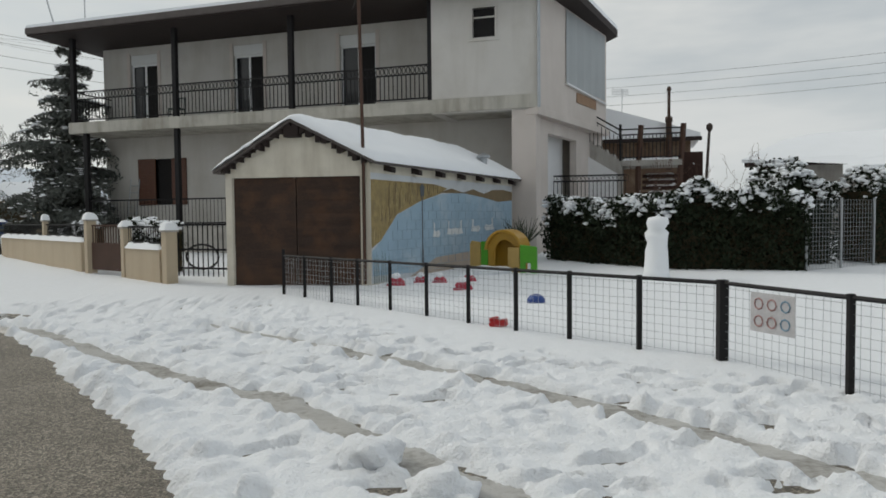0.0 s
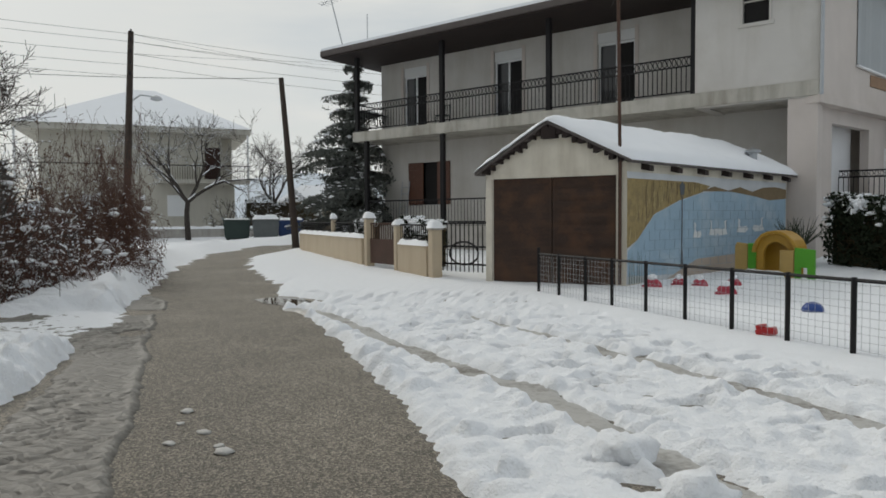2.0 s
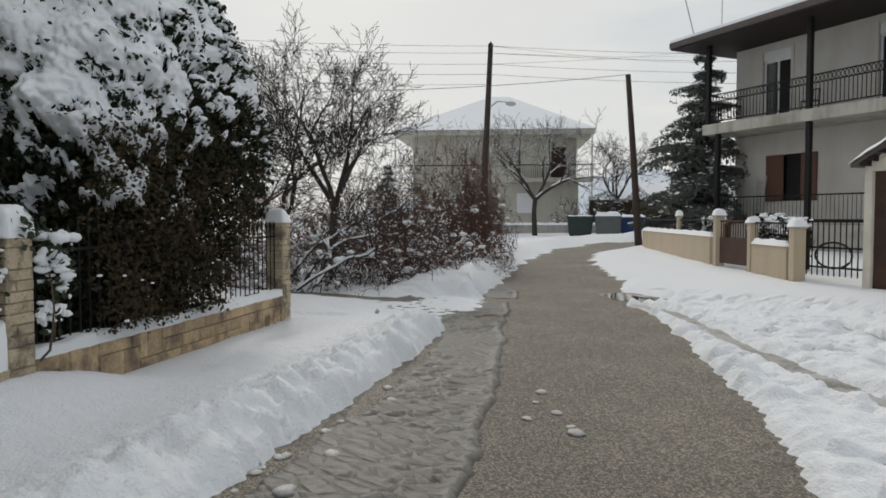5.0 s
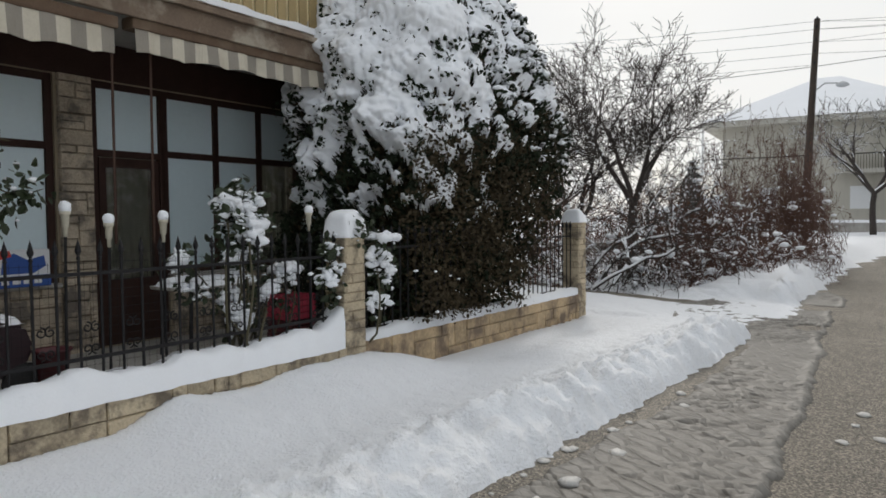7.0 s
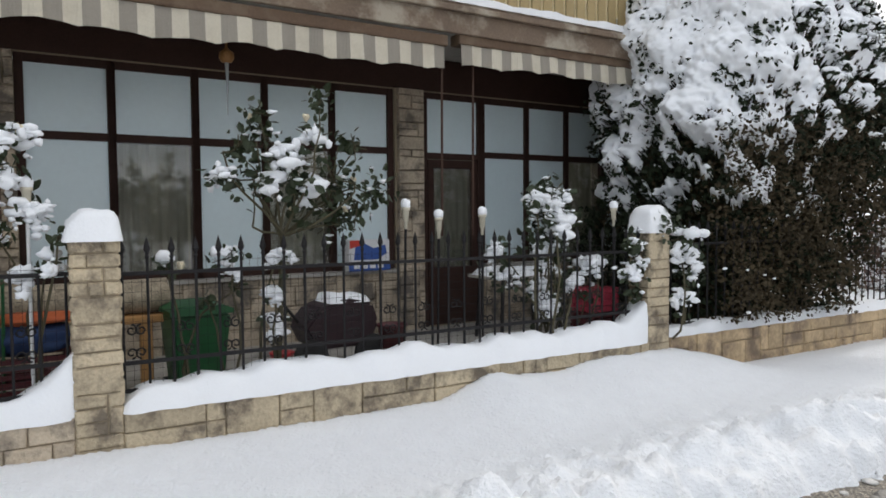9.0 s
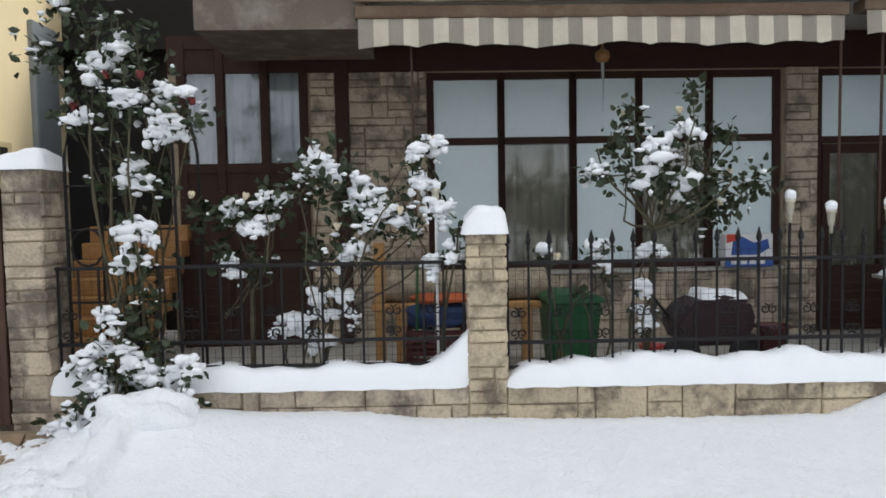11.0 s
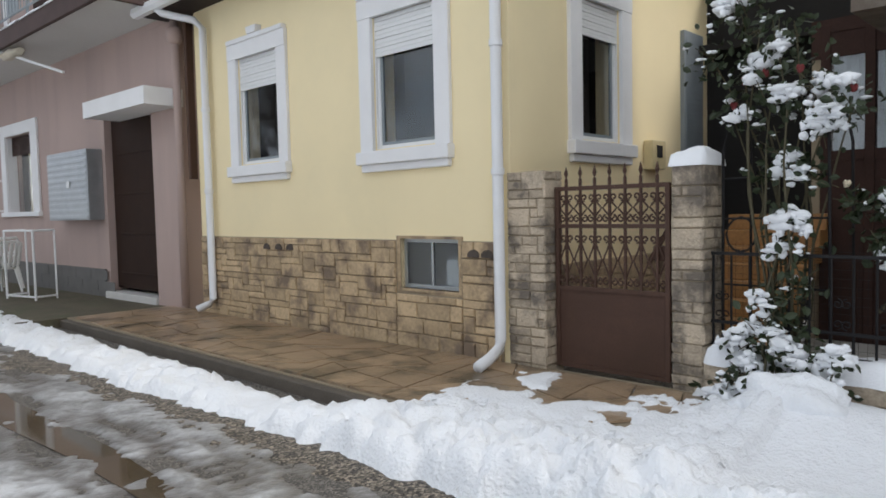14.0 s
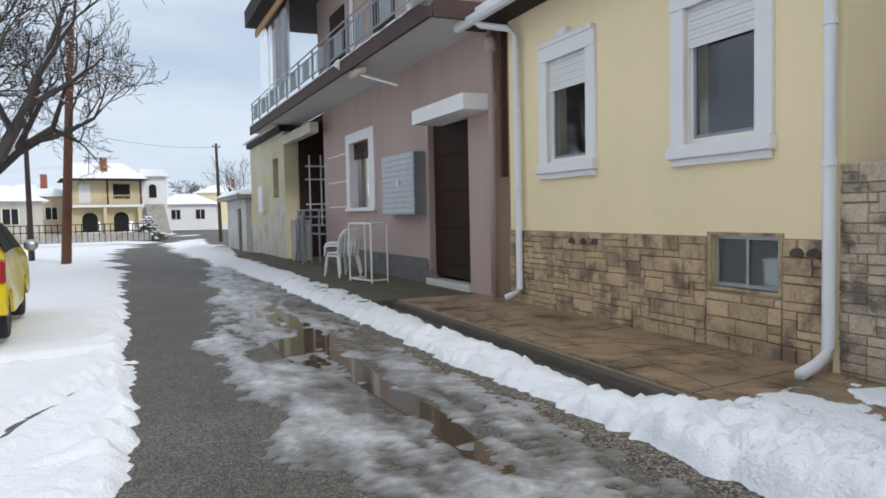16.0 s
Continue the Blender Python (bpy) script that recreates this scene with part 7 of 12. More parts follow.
box(bm, -25.4, -22.1, 1.2, 1.4, 4.8, 8.0)
part("back_wall", bm, ROOM, pink)
# recessed veranda below with a folded awning
# near-black back sheet paints the depth of the recess dark
bm = B()
box(bm, -27.0, -21.75, 1.3, 1.35, 0.1, 4.6)
part("veranda_recess", bm, DARK, pink)
# added dark panel covers the lit end wall, in place of shade
bm = B()
box(bm, -24.68, -24.62, -0.1, 1.35, 0.1, 4.6)
part("veranda_side", bm, DARK_WOOD, pink, "dark panel giving the veranda end its shade")
bm = B()
box(bm, -24.9, -21.75, 0.0, 1.35, 4.45, 4.6)
part("veranda_ceiling", bm, DARK_WOOD, pink)
bm = B()
prism(bm, [(-25.4, 3.95), (-20.9, 3.95), (-20.9, 4.25), (-25.4, 4.25)], -0.6, -0.35)
part("folded_awning", bm, AWN_CREAM, pink, "folded cream awning")
bm = B()
for y in (0.22, 0.62, 1.05):
    box(bm, -24.6, -24.54, y, y + 0.04, 1.2, 3.6)
for z in (1.9, 2.75, 3.2):
    box(bm, -24.6, -24.55, 0.1, 1.2, z, z + 0.045)
part("veranda_window", bm, WHITE_METAL, pink, "pale window bars in the veranda")
# gate-like railings leaning by the veranda
t = thing("metal_railing", FR(PINK_RZ, -22.6, 4.2, 0.1), "grey-white metal stair railing beside the veranda", "railing")
for z in (0.9, 1.15, 1.4, 1.6):
    bm = B()
    tube(bm, [(-0.2, 0, z), (2.4, 0.2, z)], 0.03, 6)
    part("rail", bm, GREY_PAINT, t)
for x in (-0.2, 0.6, 1.4, 2.4):
    bm = B()
    tube(bm, [(x, 0, 0), (x, 0, 1.62)], 0.03, 6)
    part("post", bm, GREY_PAINT, t)
bm = B()
tube(bm, [(0.1, -0.2, 0), (0.6, -0.05, 1.55)], 0.03, 6)
tube(bm, [(1.1, -0.2, 0), (0.6, -0.05, 1.55)], 0.03, 6)
part("brace", bm, GREY_PAINT, t)
bm = B()
box(bm, -0.9, -0.25, -0.1, 0.4, 0, 1.3, 0.02)
solo("rain_barrel", bm, CONCRETE, FR(PINK_RZ, -22.6, 4.2, 0.1), "worn grey concrete post by the veranda", "post")


def plastic_chair(m, label):
    t = thing("garden_chair", m, label, "chair", "stacked garden chairs")
    bm = B()
    box(bm, -0.24, 0.24, -0.22, 0.22, 0.42, 0.455, 0.012)
    part("seat", bm, WHITE_PLASTIC, t)
    for k in range(5):
        bm = B()
        x = -0.18 + k * 0.09
        tube(bm, [(x, 0.22, 0.45), (x * 1.05, 0.28, 0.7), (x * 1.05, 0.32, 0.88)], 0.022, 6)
        part("back_slat", bm, WHITE_PLASTIC, t)
    bm = B()
    tube(bm, [(-0.26, 0.24, 0.5), (-0.25, 0.31, 0.82), (-0.15, 0.34, 0.92), (0.15, 0.34, 0.92), (0.25, 0.31, 0.82), (0.26, 0.24, 0.5)], 0.025, 8)
    part("back_frame", bm, WHITE_PLASTIC, t)
    for s in (-1, 1):
        bm = B()
        tube(bm, [(s * 0.26, 0.27, 0.66), (s * 0.29, 0.0, 0.66), (s * 0.28, -0.22, 0.62), (s * 0.27, -0.24, 0.44)], 0.022, 8)
        part("armrest", bm, WHITE_PLASTIC, t)
        for y, yb in ((-0.2, -0.26), (0.2, 0.30)):
            bm = B()
            tube(bm, [(s * 0.23, y, 0.44), (s * 0.27, yb, 0.0)], 0.028, 6, 0.02)
            part("leg", bm, WHITE_PLASTIC, t)
    return t


CH = FR(PINK_RZ, -16.3, 3.70, 0.14) @ pose(0, 0, 0, 0, 0, -72) @ Matrix.Scale(1.08, 4)
c1 = plastic_chair(CH, "white plastic garden chair stacked by the mauve wall")
copy_thing(c1, (FR(PINK_RZ, -16.3, 3.70, 0.21) @ pose(0, 0.03, 0, 0, 0, -72)))
t = thing("metal_stand", FR(PINK_RZ, -14.65, 3.75, 0.14) @ pose(0, 0, 0, 0, 0, 12), "white tubular metal frame standing by the chairs", "frame")
for x in (-0.45, 0.45):
    for y, r in ((-0.14, 0.022), (0.24, 0.018)):
        bm = B()
        tube(bm, [(x, y, 0), (x, y, 1.22)], r, 6)
        part("leg", bm, WHITE_METAL, t)
for z in (0.06, 1.22):
    for p, q in (((-0.45, -0.14), (0.45, -0.14)), ((-0.45, -0.14), (-0.45, 0.24)), ((0.45, -0.14), (0.45, 0.24))):
        bm = B()
        tube(bm, [(*p, z), (*q, z)], 0.020, 6)
        part("bar", bm, WHITE_METAL, t)
# wall fan arm, net
t = thing("hanging_awning", FR(PINK_RZ, -15.66, 3.57, 4.72), "loose awning arm with a torn cloth under the balcony edge", "awning")
bm = B()
tube(bm, [(0, 0, 0), (2.16, 0.53, -0.7)], 0.025, 6)
part("arm", bm, WHITE_METAL, t)
bm = B()
blob(bm, (0.75, 0.2, -0.22), 0.5, 0.12, 0.08, seed=4, sub=3, rough=0.3)
part("cloth", bm, AWN_CREAM, t, "crumpled cream cloth", smooth=True)
bm = B()
lathe(bm, [(0.0, 0), (0.08, 0.03), (0.1, 0.1), (0.06, 0.17), (0, 0.2)], 10)
part("joint", bm, WHITE_METAL, t)
bm = B()
for k in range(16):
    tube(bm, [(-11.6 + 0.08 * k, 3.45, 4.75 + 0.12 * math.sin(k * 0.3)), (-11.5 + 0.07 * k, 3.9, 5.2)], 0.004, 3, close=False)
for k in range(8):
    tube(bm, [(-11.6, 3.45 + k * 0.055, 4.75 + k * 0.055), (-10.3, 3.45 + k * 0.055, 4.8 + k * 0.055)], 0.004, 3, close=False)
solo("wire_basket", bm, GREY_METAL, FR(PINK_RZ), "crumpled wire netting at the balcony corner", "netting")
bm = B()
tube(bm, [(-10.74, 4.66, 4.5), (-10.74, 4.66, 0.2)], 0.06, 10)
lathe(bm, [(0.065, 0), (0.12, 0.05), (0.12, 0.22), (0.065, 0.26)], 12, (-10.74, 4.66, 4.1))
solo("flue_pipe", bm, STUCCO_PINK, FR(PINK_RZ), "mauve painted pipe in the gap between two houses", "pipe", smooth=True)
bm = B()
box(bm, -10.57, -10.50, 4.70, 4.82, 2.1, 4.5, 0.01)
solo("downpipe", bm, IRON_BROWN, FR(PINK_RZ), "dark rusty downpipe between the mauve and the yellow house", "downpipe")

# ---- the old peeling house and the shed beyond ----
old = thing("house", FR(PINK_RZ, -24.7, 4.2, 0), "old yellow house with peeling plaster", "house")
bm = B()
wall_mesh(bm, -6.9, 0, -0.3, 4.5, 0, 0.3, holes=[(-2.0, -1.0, 2.2, 3.6)])
part("wall", bm, STUCCO_OLD, old)
bm = B()
box(bm, -6.95, 0.05, -0.15, 0.4, 4.4, 4.62, 0.02)
part("cornice", bm, EAVE_WOOD, old)
bm = B()
prism(bm, [(-6.88, -0.2), (-0.02, -0.2), (-0.02, 2.1), (-0.5, 2.4), (-0.9, 1.9), (-1.6, 2.0), (-2.3, 1.4), (-3.0, 1.7), (-3.9, 1.2), (-4.8, 1.5), (-5.6, 1.0), (-6.3, 1.3), (-6.88, 0.9)], -0.006, -0.001)
part("peeled_patch", bm, mat("bare_lime_plaster", (0.56, 0.53, 0.46), 0.95, var=0.15, scale=2, fine=40, bump=0.4, stain=(0.33, 0.28, 0.21), stain_scale=1.5, stain_amount=0.7), old, "bare lime plaster where paint peeled")
bm = B()
box(bm, -0.3, 0, 0.3, 6, -0.3, 4.5)
part("side_wall", bm, STUCCO_OLD, old)
bm = B()
box(bm, -2.1, -0.9, 0.2, 0.25, 2.1, 3.7)
part("window", bm, DARK_WOOD, old, "dark closed window")
bm = B()
snow_lump(bm, -7.1, 0.2, -0.3, 6, 4.6, 0.2, seed=6, nx=20, ny=10, edge=0.1)
part("roof_snow", bm, ROOF_SNOW, old, smooth=True)
bm = B()
box(bm, -4.4, -3.6, -0.15, 0, 1.7, 2.7, 0.02)
part("wall_box", bm, WHITE_METAL, old, "pale meter box")
shed = thing("shed", FR(PINK_RZ, -38.0, 4.0, 0), "low shed with peeling white plaster and a snowy roof", "shed")
bm = B()
wall_mesh(bm, 0, 6.0, -0.3, 2.3, 0, 0.25, holes=[(3.6, 4.6, -0.3, 1.9)])
part("wall", bm, mat("peeling_white_plaster", (0.55, 0.55, 0.52), 0.95, var=0.1, scale=2, fine=40, stain=(0.35, 0.30, 0.24), stain_scale=1.0, stain_amount=0.7), shed)
bm = B()
box(bm, 3.6, 4.6, 0.1, 0.15, -0.2, 1.9)
part("door", bm, DARK_WOOD, shed)
bm = B()
prism(bm, [(-0.3, 2.3), (6.3, 2.35), (6.3, 2.55), (-0.3, 2.5)], -0.4, 3)
part("roof", bm, CONCRETE, shed, "thin concrete roof slab")
bm = B()
snow_lump(bm, -0.35, 6.4, -0.5, 3.0, 2.5, 0.24, seed=21, nx=26, ny=12, edge=0.14)
part("roof_snow", bm, SNOW_CAP, shed, "thick snow on the roof", smooth=True)


# ---- houses at the end of the street ----
def at_dir(yaw, dist, z=0.0, turn=0.0):
    a = radians(yaw)
    return pose(-math.sin(a) * dist + 1.0, math.cos(a) * dist - 0.1, z, 0, 0, yaw + turn)


def arch(bm, x0, x1, z0, z1, y0, y1):
    xm, r = (x0 + x1) / 2, (x1 - x0) / 2
    prism(bm, [(x0, z0), (x1, z0), *[(xm + r * math.cos(a), z1 - r + r * math.sin(a)) for a in [k * math.pi / 10 for k in range(11)]]], y0, y1)


villa = thing("house", at_dir(217.5, 72.0, 0.05, 6) @ Matrix.Translation((0.7, 0, 0)) @ Matrix.Diagonal((0.953, 1.0, 0.91, 1)), "pale yellow village house with arches, balcony and snowy roof", "house")
bm = B()
wall_mesh(bm, -4.3, 2.1, 0, 5.6, 0, 0.3, holes=[(-3.2, -1.6, 0.3, 1.4), (0.0, 1.4, 0.3, 1.4)])
part("wall", bm, SANDY_HOUSE, villa)
for x in (-3.2, -0.45):
    bm = B()
    arch(bm, x, x + 1.35, 0.35, 2.35, -0.03, 0.05)
    part("arch_window", bm, DARK, villa, "dark arched opening")
for x in (-4.2, -1.25, 1.8):
    bm = B()
    box(bm, x - 0.16, x + 0.16, -0.9, -0.6, 0, 2.9)
    part("column", bm, SANDY_HOUSE, villa)
bm = B()
box(bm, -4.4, 2.2, -1.0, 0, 2.85, 3.1)
part("balcony_slab", bm, WHITE_PLASTER, villa)
for k in range(27):
    bm = B()
    box(bm, -4.3 + k * 0.245, -4.27 + k * 0.245, -0.95, -0.92, 3.1, 4.0)
    part("baluster", bm, SANDY_HOUSE, villa)
bm = B()
box(bm, -4.35, 2.15, -0.97, -0.9, 4.0, 4.06)
part("balcony_rail", bm, SANDY_HOUSE, villa)
for x in (-4.2, -1.0, 1.95):
    bm = B()
    box(bm, x - 0.08, x + 0.08, -0.95, -0.8, 3.1, 5.5)
    part("post", bm, DARK_WOOD, villa)
bm = B()
box(bm, -0.4, 1.1, -0.04, 0.02, 3.7, 5.2)
part("window", bm, DARK, villa)
bm = B()
box(bm, -3.4, -2.4, -0.04, 0.02, 3.3, 5.2)
part("window", bm, WHITE_METAL, villa)
bm = B()
prism(bm, [(-4.9, 5.55), (2.6, 5.55), (2.6, 5.7), (-4.9, 5.7)], -1.4, 5)
part("eave", bm, DARK_WOOD, villa)
bm = B()
lo = [bm.verts.new(p) for p in ((-4.9, -1.4, 5.7), (2.6, -1.4, 5.7), (2.6, 6, 5.7), (-4.9, 6, 5.7))]
hi = [bm.verts.new(p) for p in ((-3.6, 2.3, 7.5), (0.8, 2.3, 7.5))]
bm.faces.new((lo[0], lo[1], hi[1], hi[0]))
bm.faces.new((lo[1], lo[2], hi[1]))
bm.faces.new((lo[2], lo[3], hi[0], hi[1]))
bm.faces.new((lo[3], lo[0], hi[0]))
part("roof", bm, ROOF_SNOW, villa, "hipped roof under snow")
bm = B()
box(bm, -1.4, -0.8, 0.2, 0.8, 6.2, 7.9)
part("chimney", bm, BRICK_RED, villa, "red brick chimney")
bm = B()
box(bm, 2.1, 4.6, 0.3, 5, 0, 6.0)
wing = part("wing", bm, WHITE_PLASTER, villa, "white side wing")
bm = B()
arch(bm, 2.9, 3.6, 3.8, 5.2, 0.24, 0.3)
part("arch_window", bm, DARK, wing)
bm = B()
prism(bm, [(1.9, 6.0), (5.0, 6.0), (4.2, 6.8), (2.2, 6.8)], -0.2, 5.2)
part("wing_roof", bm, ROOF_SNOW, villa)
for k in range(12):
    bm = B()
    box(bm, 2.4, 4.2, -0.3 - k * 0.25, -0.05 - k * 0.25, 0, 3.1 - k * 0.26)
    part("stair", bm, CONCRETE, villa)
t = thing("fence", at_dir(218.6, 45.0, 0.25, 6), "dark iron fence on a low wall before the village house", "fence")
for k in range(34):
    bm = B()
    box(bm, -7 + k * 0.30, -6.95 + k * 0.30, 0, 0.05, 0, 1.05)
    part("post", bm, IRON, t)
bm = B()
box(bm, -7, 3.0, 0.0, 0.2, 0, 0.5)
part("low_wall", bm, CONCRETE, t)
for z in (0.6, 1.0):
    bm = B()
    box(bm, -7, 3.0, 0.05, 0.09, z, z + 0.05)
    part("rail", bm, IRON, t)


def far_house(yaw, dist, w, d, h, material, label, turn=0.0, z=0.2, rise=1.3, windows=2, chimney=False):
    t = thing("house", at_dir(yaw, dist, z, turn), label, "house", "village houses")
    bm = B()
    box(bm, -w / 2, w / 2, 0, d, 0, h)
    part("wall", bm, material, t)
    bm = B()
    o = 0.5
    lo = [bm.verts.new(p) for p in ((-w / 2 - o, -o, h), (w / 2 + o, -o, h), (w / 2 + o, d + o, h), (-w / 2 - o, d + o, h))]
    hi = [bm.verts.new(p) for p in ((-w / 2 + d * 0.35, d / 2, h + rise), (w / 2 - d * 0.35, d / 2, h + rise))]
    bm.faces.new(lo[::-1])
    bm.faces.new((lo[0], lo[1], hi[1], hi[0]))
    bm.faces.new((lo[1], lo[2], hi[1]))
    bm.faces.new((lo[2], lo[3], hi[0], hi[1]))
    bm.faces.new((lo[3], lo[0], hi[0]))
    part("roof", bm, ROOF_SNOW, t, "snow-covered hipped roof")
    for k in range(windows):
        x = -w / 2 + (k + 0.7) * w / (windows + 0.4)
        bm = B()
        box(bm, x - 0.5, x + 0.5, -0.04, 0.02, h * 0.4, h * 0.4 + 1.1)
        wn_ = part("window", bm, DARK, t)
        bm = B()
        for s in (-0.55, 0.0, 0.5):
            box(bm, x + s, x + s + 0.06, -0.06, -0.04, h * 0.4 - 0.04, h * 0.4 + 1.14)
        part("frame", bm, WHITE_METAL, wn_)
    if chimney:
        bm = B()
        box(bm, w * 0.1, w * 0.1 + 0.6, d * 0.3, d * 0.3 + 0.6, h + 0.3, h + rise + 0.9)
        part("chimney", bm, BRICK_RED, t)
    return t


far_house(212.1, 88, 6.5, 6, 2.9, WHITE_PLASTER, "small white village house with a snowy roof", 4)
far_house(209.3, 112, 8.5, 7, 5.0, SANDY_HOUSE, "ochre village house with a red chimney and snowy roof", 0, chimney=True)
far_house(222.4, 76, 7, 7, 3.6, CREAM_WALL, "brown village house deep in snow", 0, chimney=True)
far_house(225.2, 60, 7, 6, 2.8, FAR_HOUSE, "low grey village house deep in snow", 0)

# ---- the two-storey house across the road ----
H0 = FR(HOUSE_RZ, 0, 20.6, 0)
big = thing("house", H0, "greyish rendered house with a long iron balcony and snowy roof", "house")
SIDE = H0.inverted() @ FR(55.0, 0, 8.16, 0)


def side_put(bm):
    bmesh.ops.transform(bm, matrix=SIDE, verts=bm.verts[:])
    return bm


DOORS = [(-19.75, -18.5), (-15.15, -13.9), (-10.85, -9.5)]
bm = B()
wall_mesh(bm, -21.05, -4.0, 0.0, 8.4, 1.9, 2.2, holes=[*[(a, b, 5.15, 7.86) for a, b in DOORS], (-19.5, -17.3, 2.1, 3.86)])
part("wall", bm, STUCCO_GREY, big)
bm = B()
wall_mesh(bm, -6.86, -3.62, 4.66, 8.3, 0.0, 0.3, holes=[(-5.55, -4.86, 6.87, 7.74)])
box(bm, -6.86, -6.56, 0.3, 1.9, 4.66, 8.3)
part("front_room_wall", bm, STUCCO_GREY, big, "stained grey projecting wall")
bm = B()
box(bm, -4.38, -3.64, 0.02, 0.7, 0.0, 4.66, 0.01)
part("corner_pier", bm, STUCCO_SIDE, big)
bm = B()
wall_mesh(bm, 19.27, 25.8, 4.66, 8.3, 0.0, 0.3, holes=[(21.65, 25.45, 5.85, 8.0)])
part("side_wall", side_put(bm), STUCCO_SIDE, big, "pinkish grey side wall")
bm = B()
wall_mesh(bm, 19.27, 26.0, 0.0, 4.66, 0.25, 0.5, holes=[(20.7, 23.3, 0.6, 4.1)])
part("lower_side_wall", side_put(bm), STUCCO_SIDE, big)
bm = B()
box(bm, 20.6, 23.4, 0.8, 0.85, 0.3, 4.3)
part("side_recess", side_put(bm), WHITE_PLASTER, big)
bm = B()
box(bm, 20.75, 21.3, 0.7, 0.8, 1.6, 3.9)
part("side_door", side_put(bm), WHITE_METAL, big, "white side door")
bm = B()
box(bm, 19.2, 26.05, -0.06, 0.4, 4.5, 4.72, 0.02)
part("side_string_course", side_put(bm), STUCCO_SIDE, big)
bm = B()
pleats(bm, 21.6, 25.55, -0.03, 5.75, 8.1, 0.02, 0.25)
part("terrace_screen", side_put(bm), SHADE_CLOTH, big, "grey translucent terrace screen")
bm = B()
tube(bm, [(21.55, -0.06, 5.75), (25.6, -0.06, 5.62)], 0.04, 8)
part("screen_bar", side_put(bm), WHITE_METAL, big)
bm = B()
box(bm, 22.6, 24.6, -0.03, 0.0, 5.28, 5.62, 0.01)
part("wall_patch", side_put(bm), mat("brownish_render_patch", (0.30, 0.19, 0.12), 0.9, var=0.15, scale=3, fine=40), big, "brown bare patch of render")
bm = B()
box(bm, 26.0, 26.3, 0.3, 6, 0, 8.2)
part("end_wall", side_put(bm), STUCCO_SIDE, big)
bm = B()
box(bm, -20.9, -3.6, -0.05, 1.9, 4.70, 5.10, 0.015)
part("balcony_slab", bm, SLAB_EDGE, big, "pale weathered balcony slab")
# roof
bm = B()
poly = [(-21.95, -0.75), (-2.95, -0.75), (-1.75, 6.65), (-6, 13), (-21.95, 12)]
slab(bm, poly, 8.16, 8.42)
part("eave", bm, EAVE_WOOD, big, "dark brown boarded eaves")
bm = B()
cx, cy = -11.0, 6.5
rim = [bm.verts.new((x * 1.002, y - 0.02, 8.42)) for x, y in poly]
rim2 = [bm.verts.new((x * 1.0, y, 8.56)) for x, y in poly]
r1, r2 = bm.verts.new((-15, 6.0, 10.2)), bm.verts.new((-8.5, 6.0, 10.2))
for k in range(5):
    bm.faces.new((rim[k], rim[(k + 1) % 5], rim2[(k + 1) % 5], rim2[k]))
bm.faces.new((rim2[0], rim2[1], r2, r1))
bm.faces.new((rim2[1], rim2[2], r2))
bm.faces.new((rim2[2], rim2[3], r1, r2))
bm.faces.new((rim2[3], rim2[4], r1))
bm.faces.new((rim2[4], rim2[0], r1))
bmesh.ops.recalc_face_normals(bm, faces=bm.faces[:])
part("roof", bm, ROOF_SNOW, big, "low roof under snow")
bm = B()
box(bm, -21.97, -3.0, -0.80, -0.745, 8.22, 8.44)
part("roof_edge", bm, TILE, big, "dark row of edge tiles")
# balcony posts and railing
for x in (-20.75, -16.3, -11.75, -6.92):
    bm = B()
    box(bm, x - 0.085, x + 0.085, 0.02, 0.19, 5.1, 8.17, 0.01)
    part("post", bm, IRON, big, "dark brown square post")
for x in (-20.24, -16.28):
    bm = B()
    box(bm, x - 0.085, x + 0.085, 0.02, 0.19, 0.2, 4.72, 0.01)
    part("post", bm, IRON, big, "dark brown square post")
for x0, x1 in ((-20.66, -16.39), (-16.21, -11.84), (-11.66, -7.01)):
    bm = B()
    L = x1 - x0
    for z in (5.2, 5.95, 6.22):
        box(bm, x0, x1, 0.09, 0.12, z - 0.02, z + 0.02)
    n = int(L / 0.145)
    for k in range(n + 1):
        x = x0 + L * k / n
        tube(bm, [(x, 0.105, 5.2), (x, 0.105, 5.95)], 0.017, 4, close=False)
        if k < n:
            xc = x + L / n / 2
            tube(bm, [(xc + 0.06 * math.cos(a * 0.785), 0.105, 6.085 + 0.11 * math.sin(a * 0.785)) for a in range(9)], 0.015, 4, close=False)
    part("railing_panel", bm, IRON, big, "black iron balcony railing with a ring frieze")
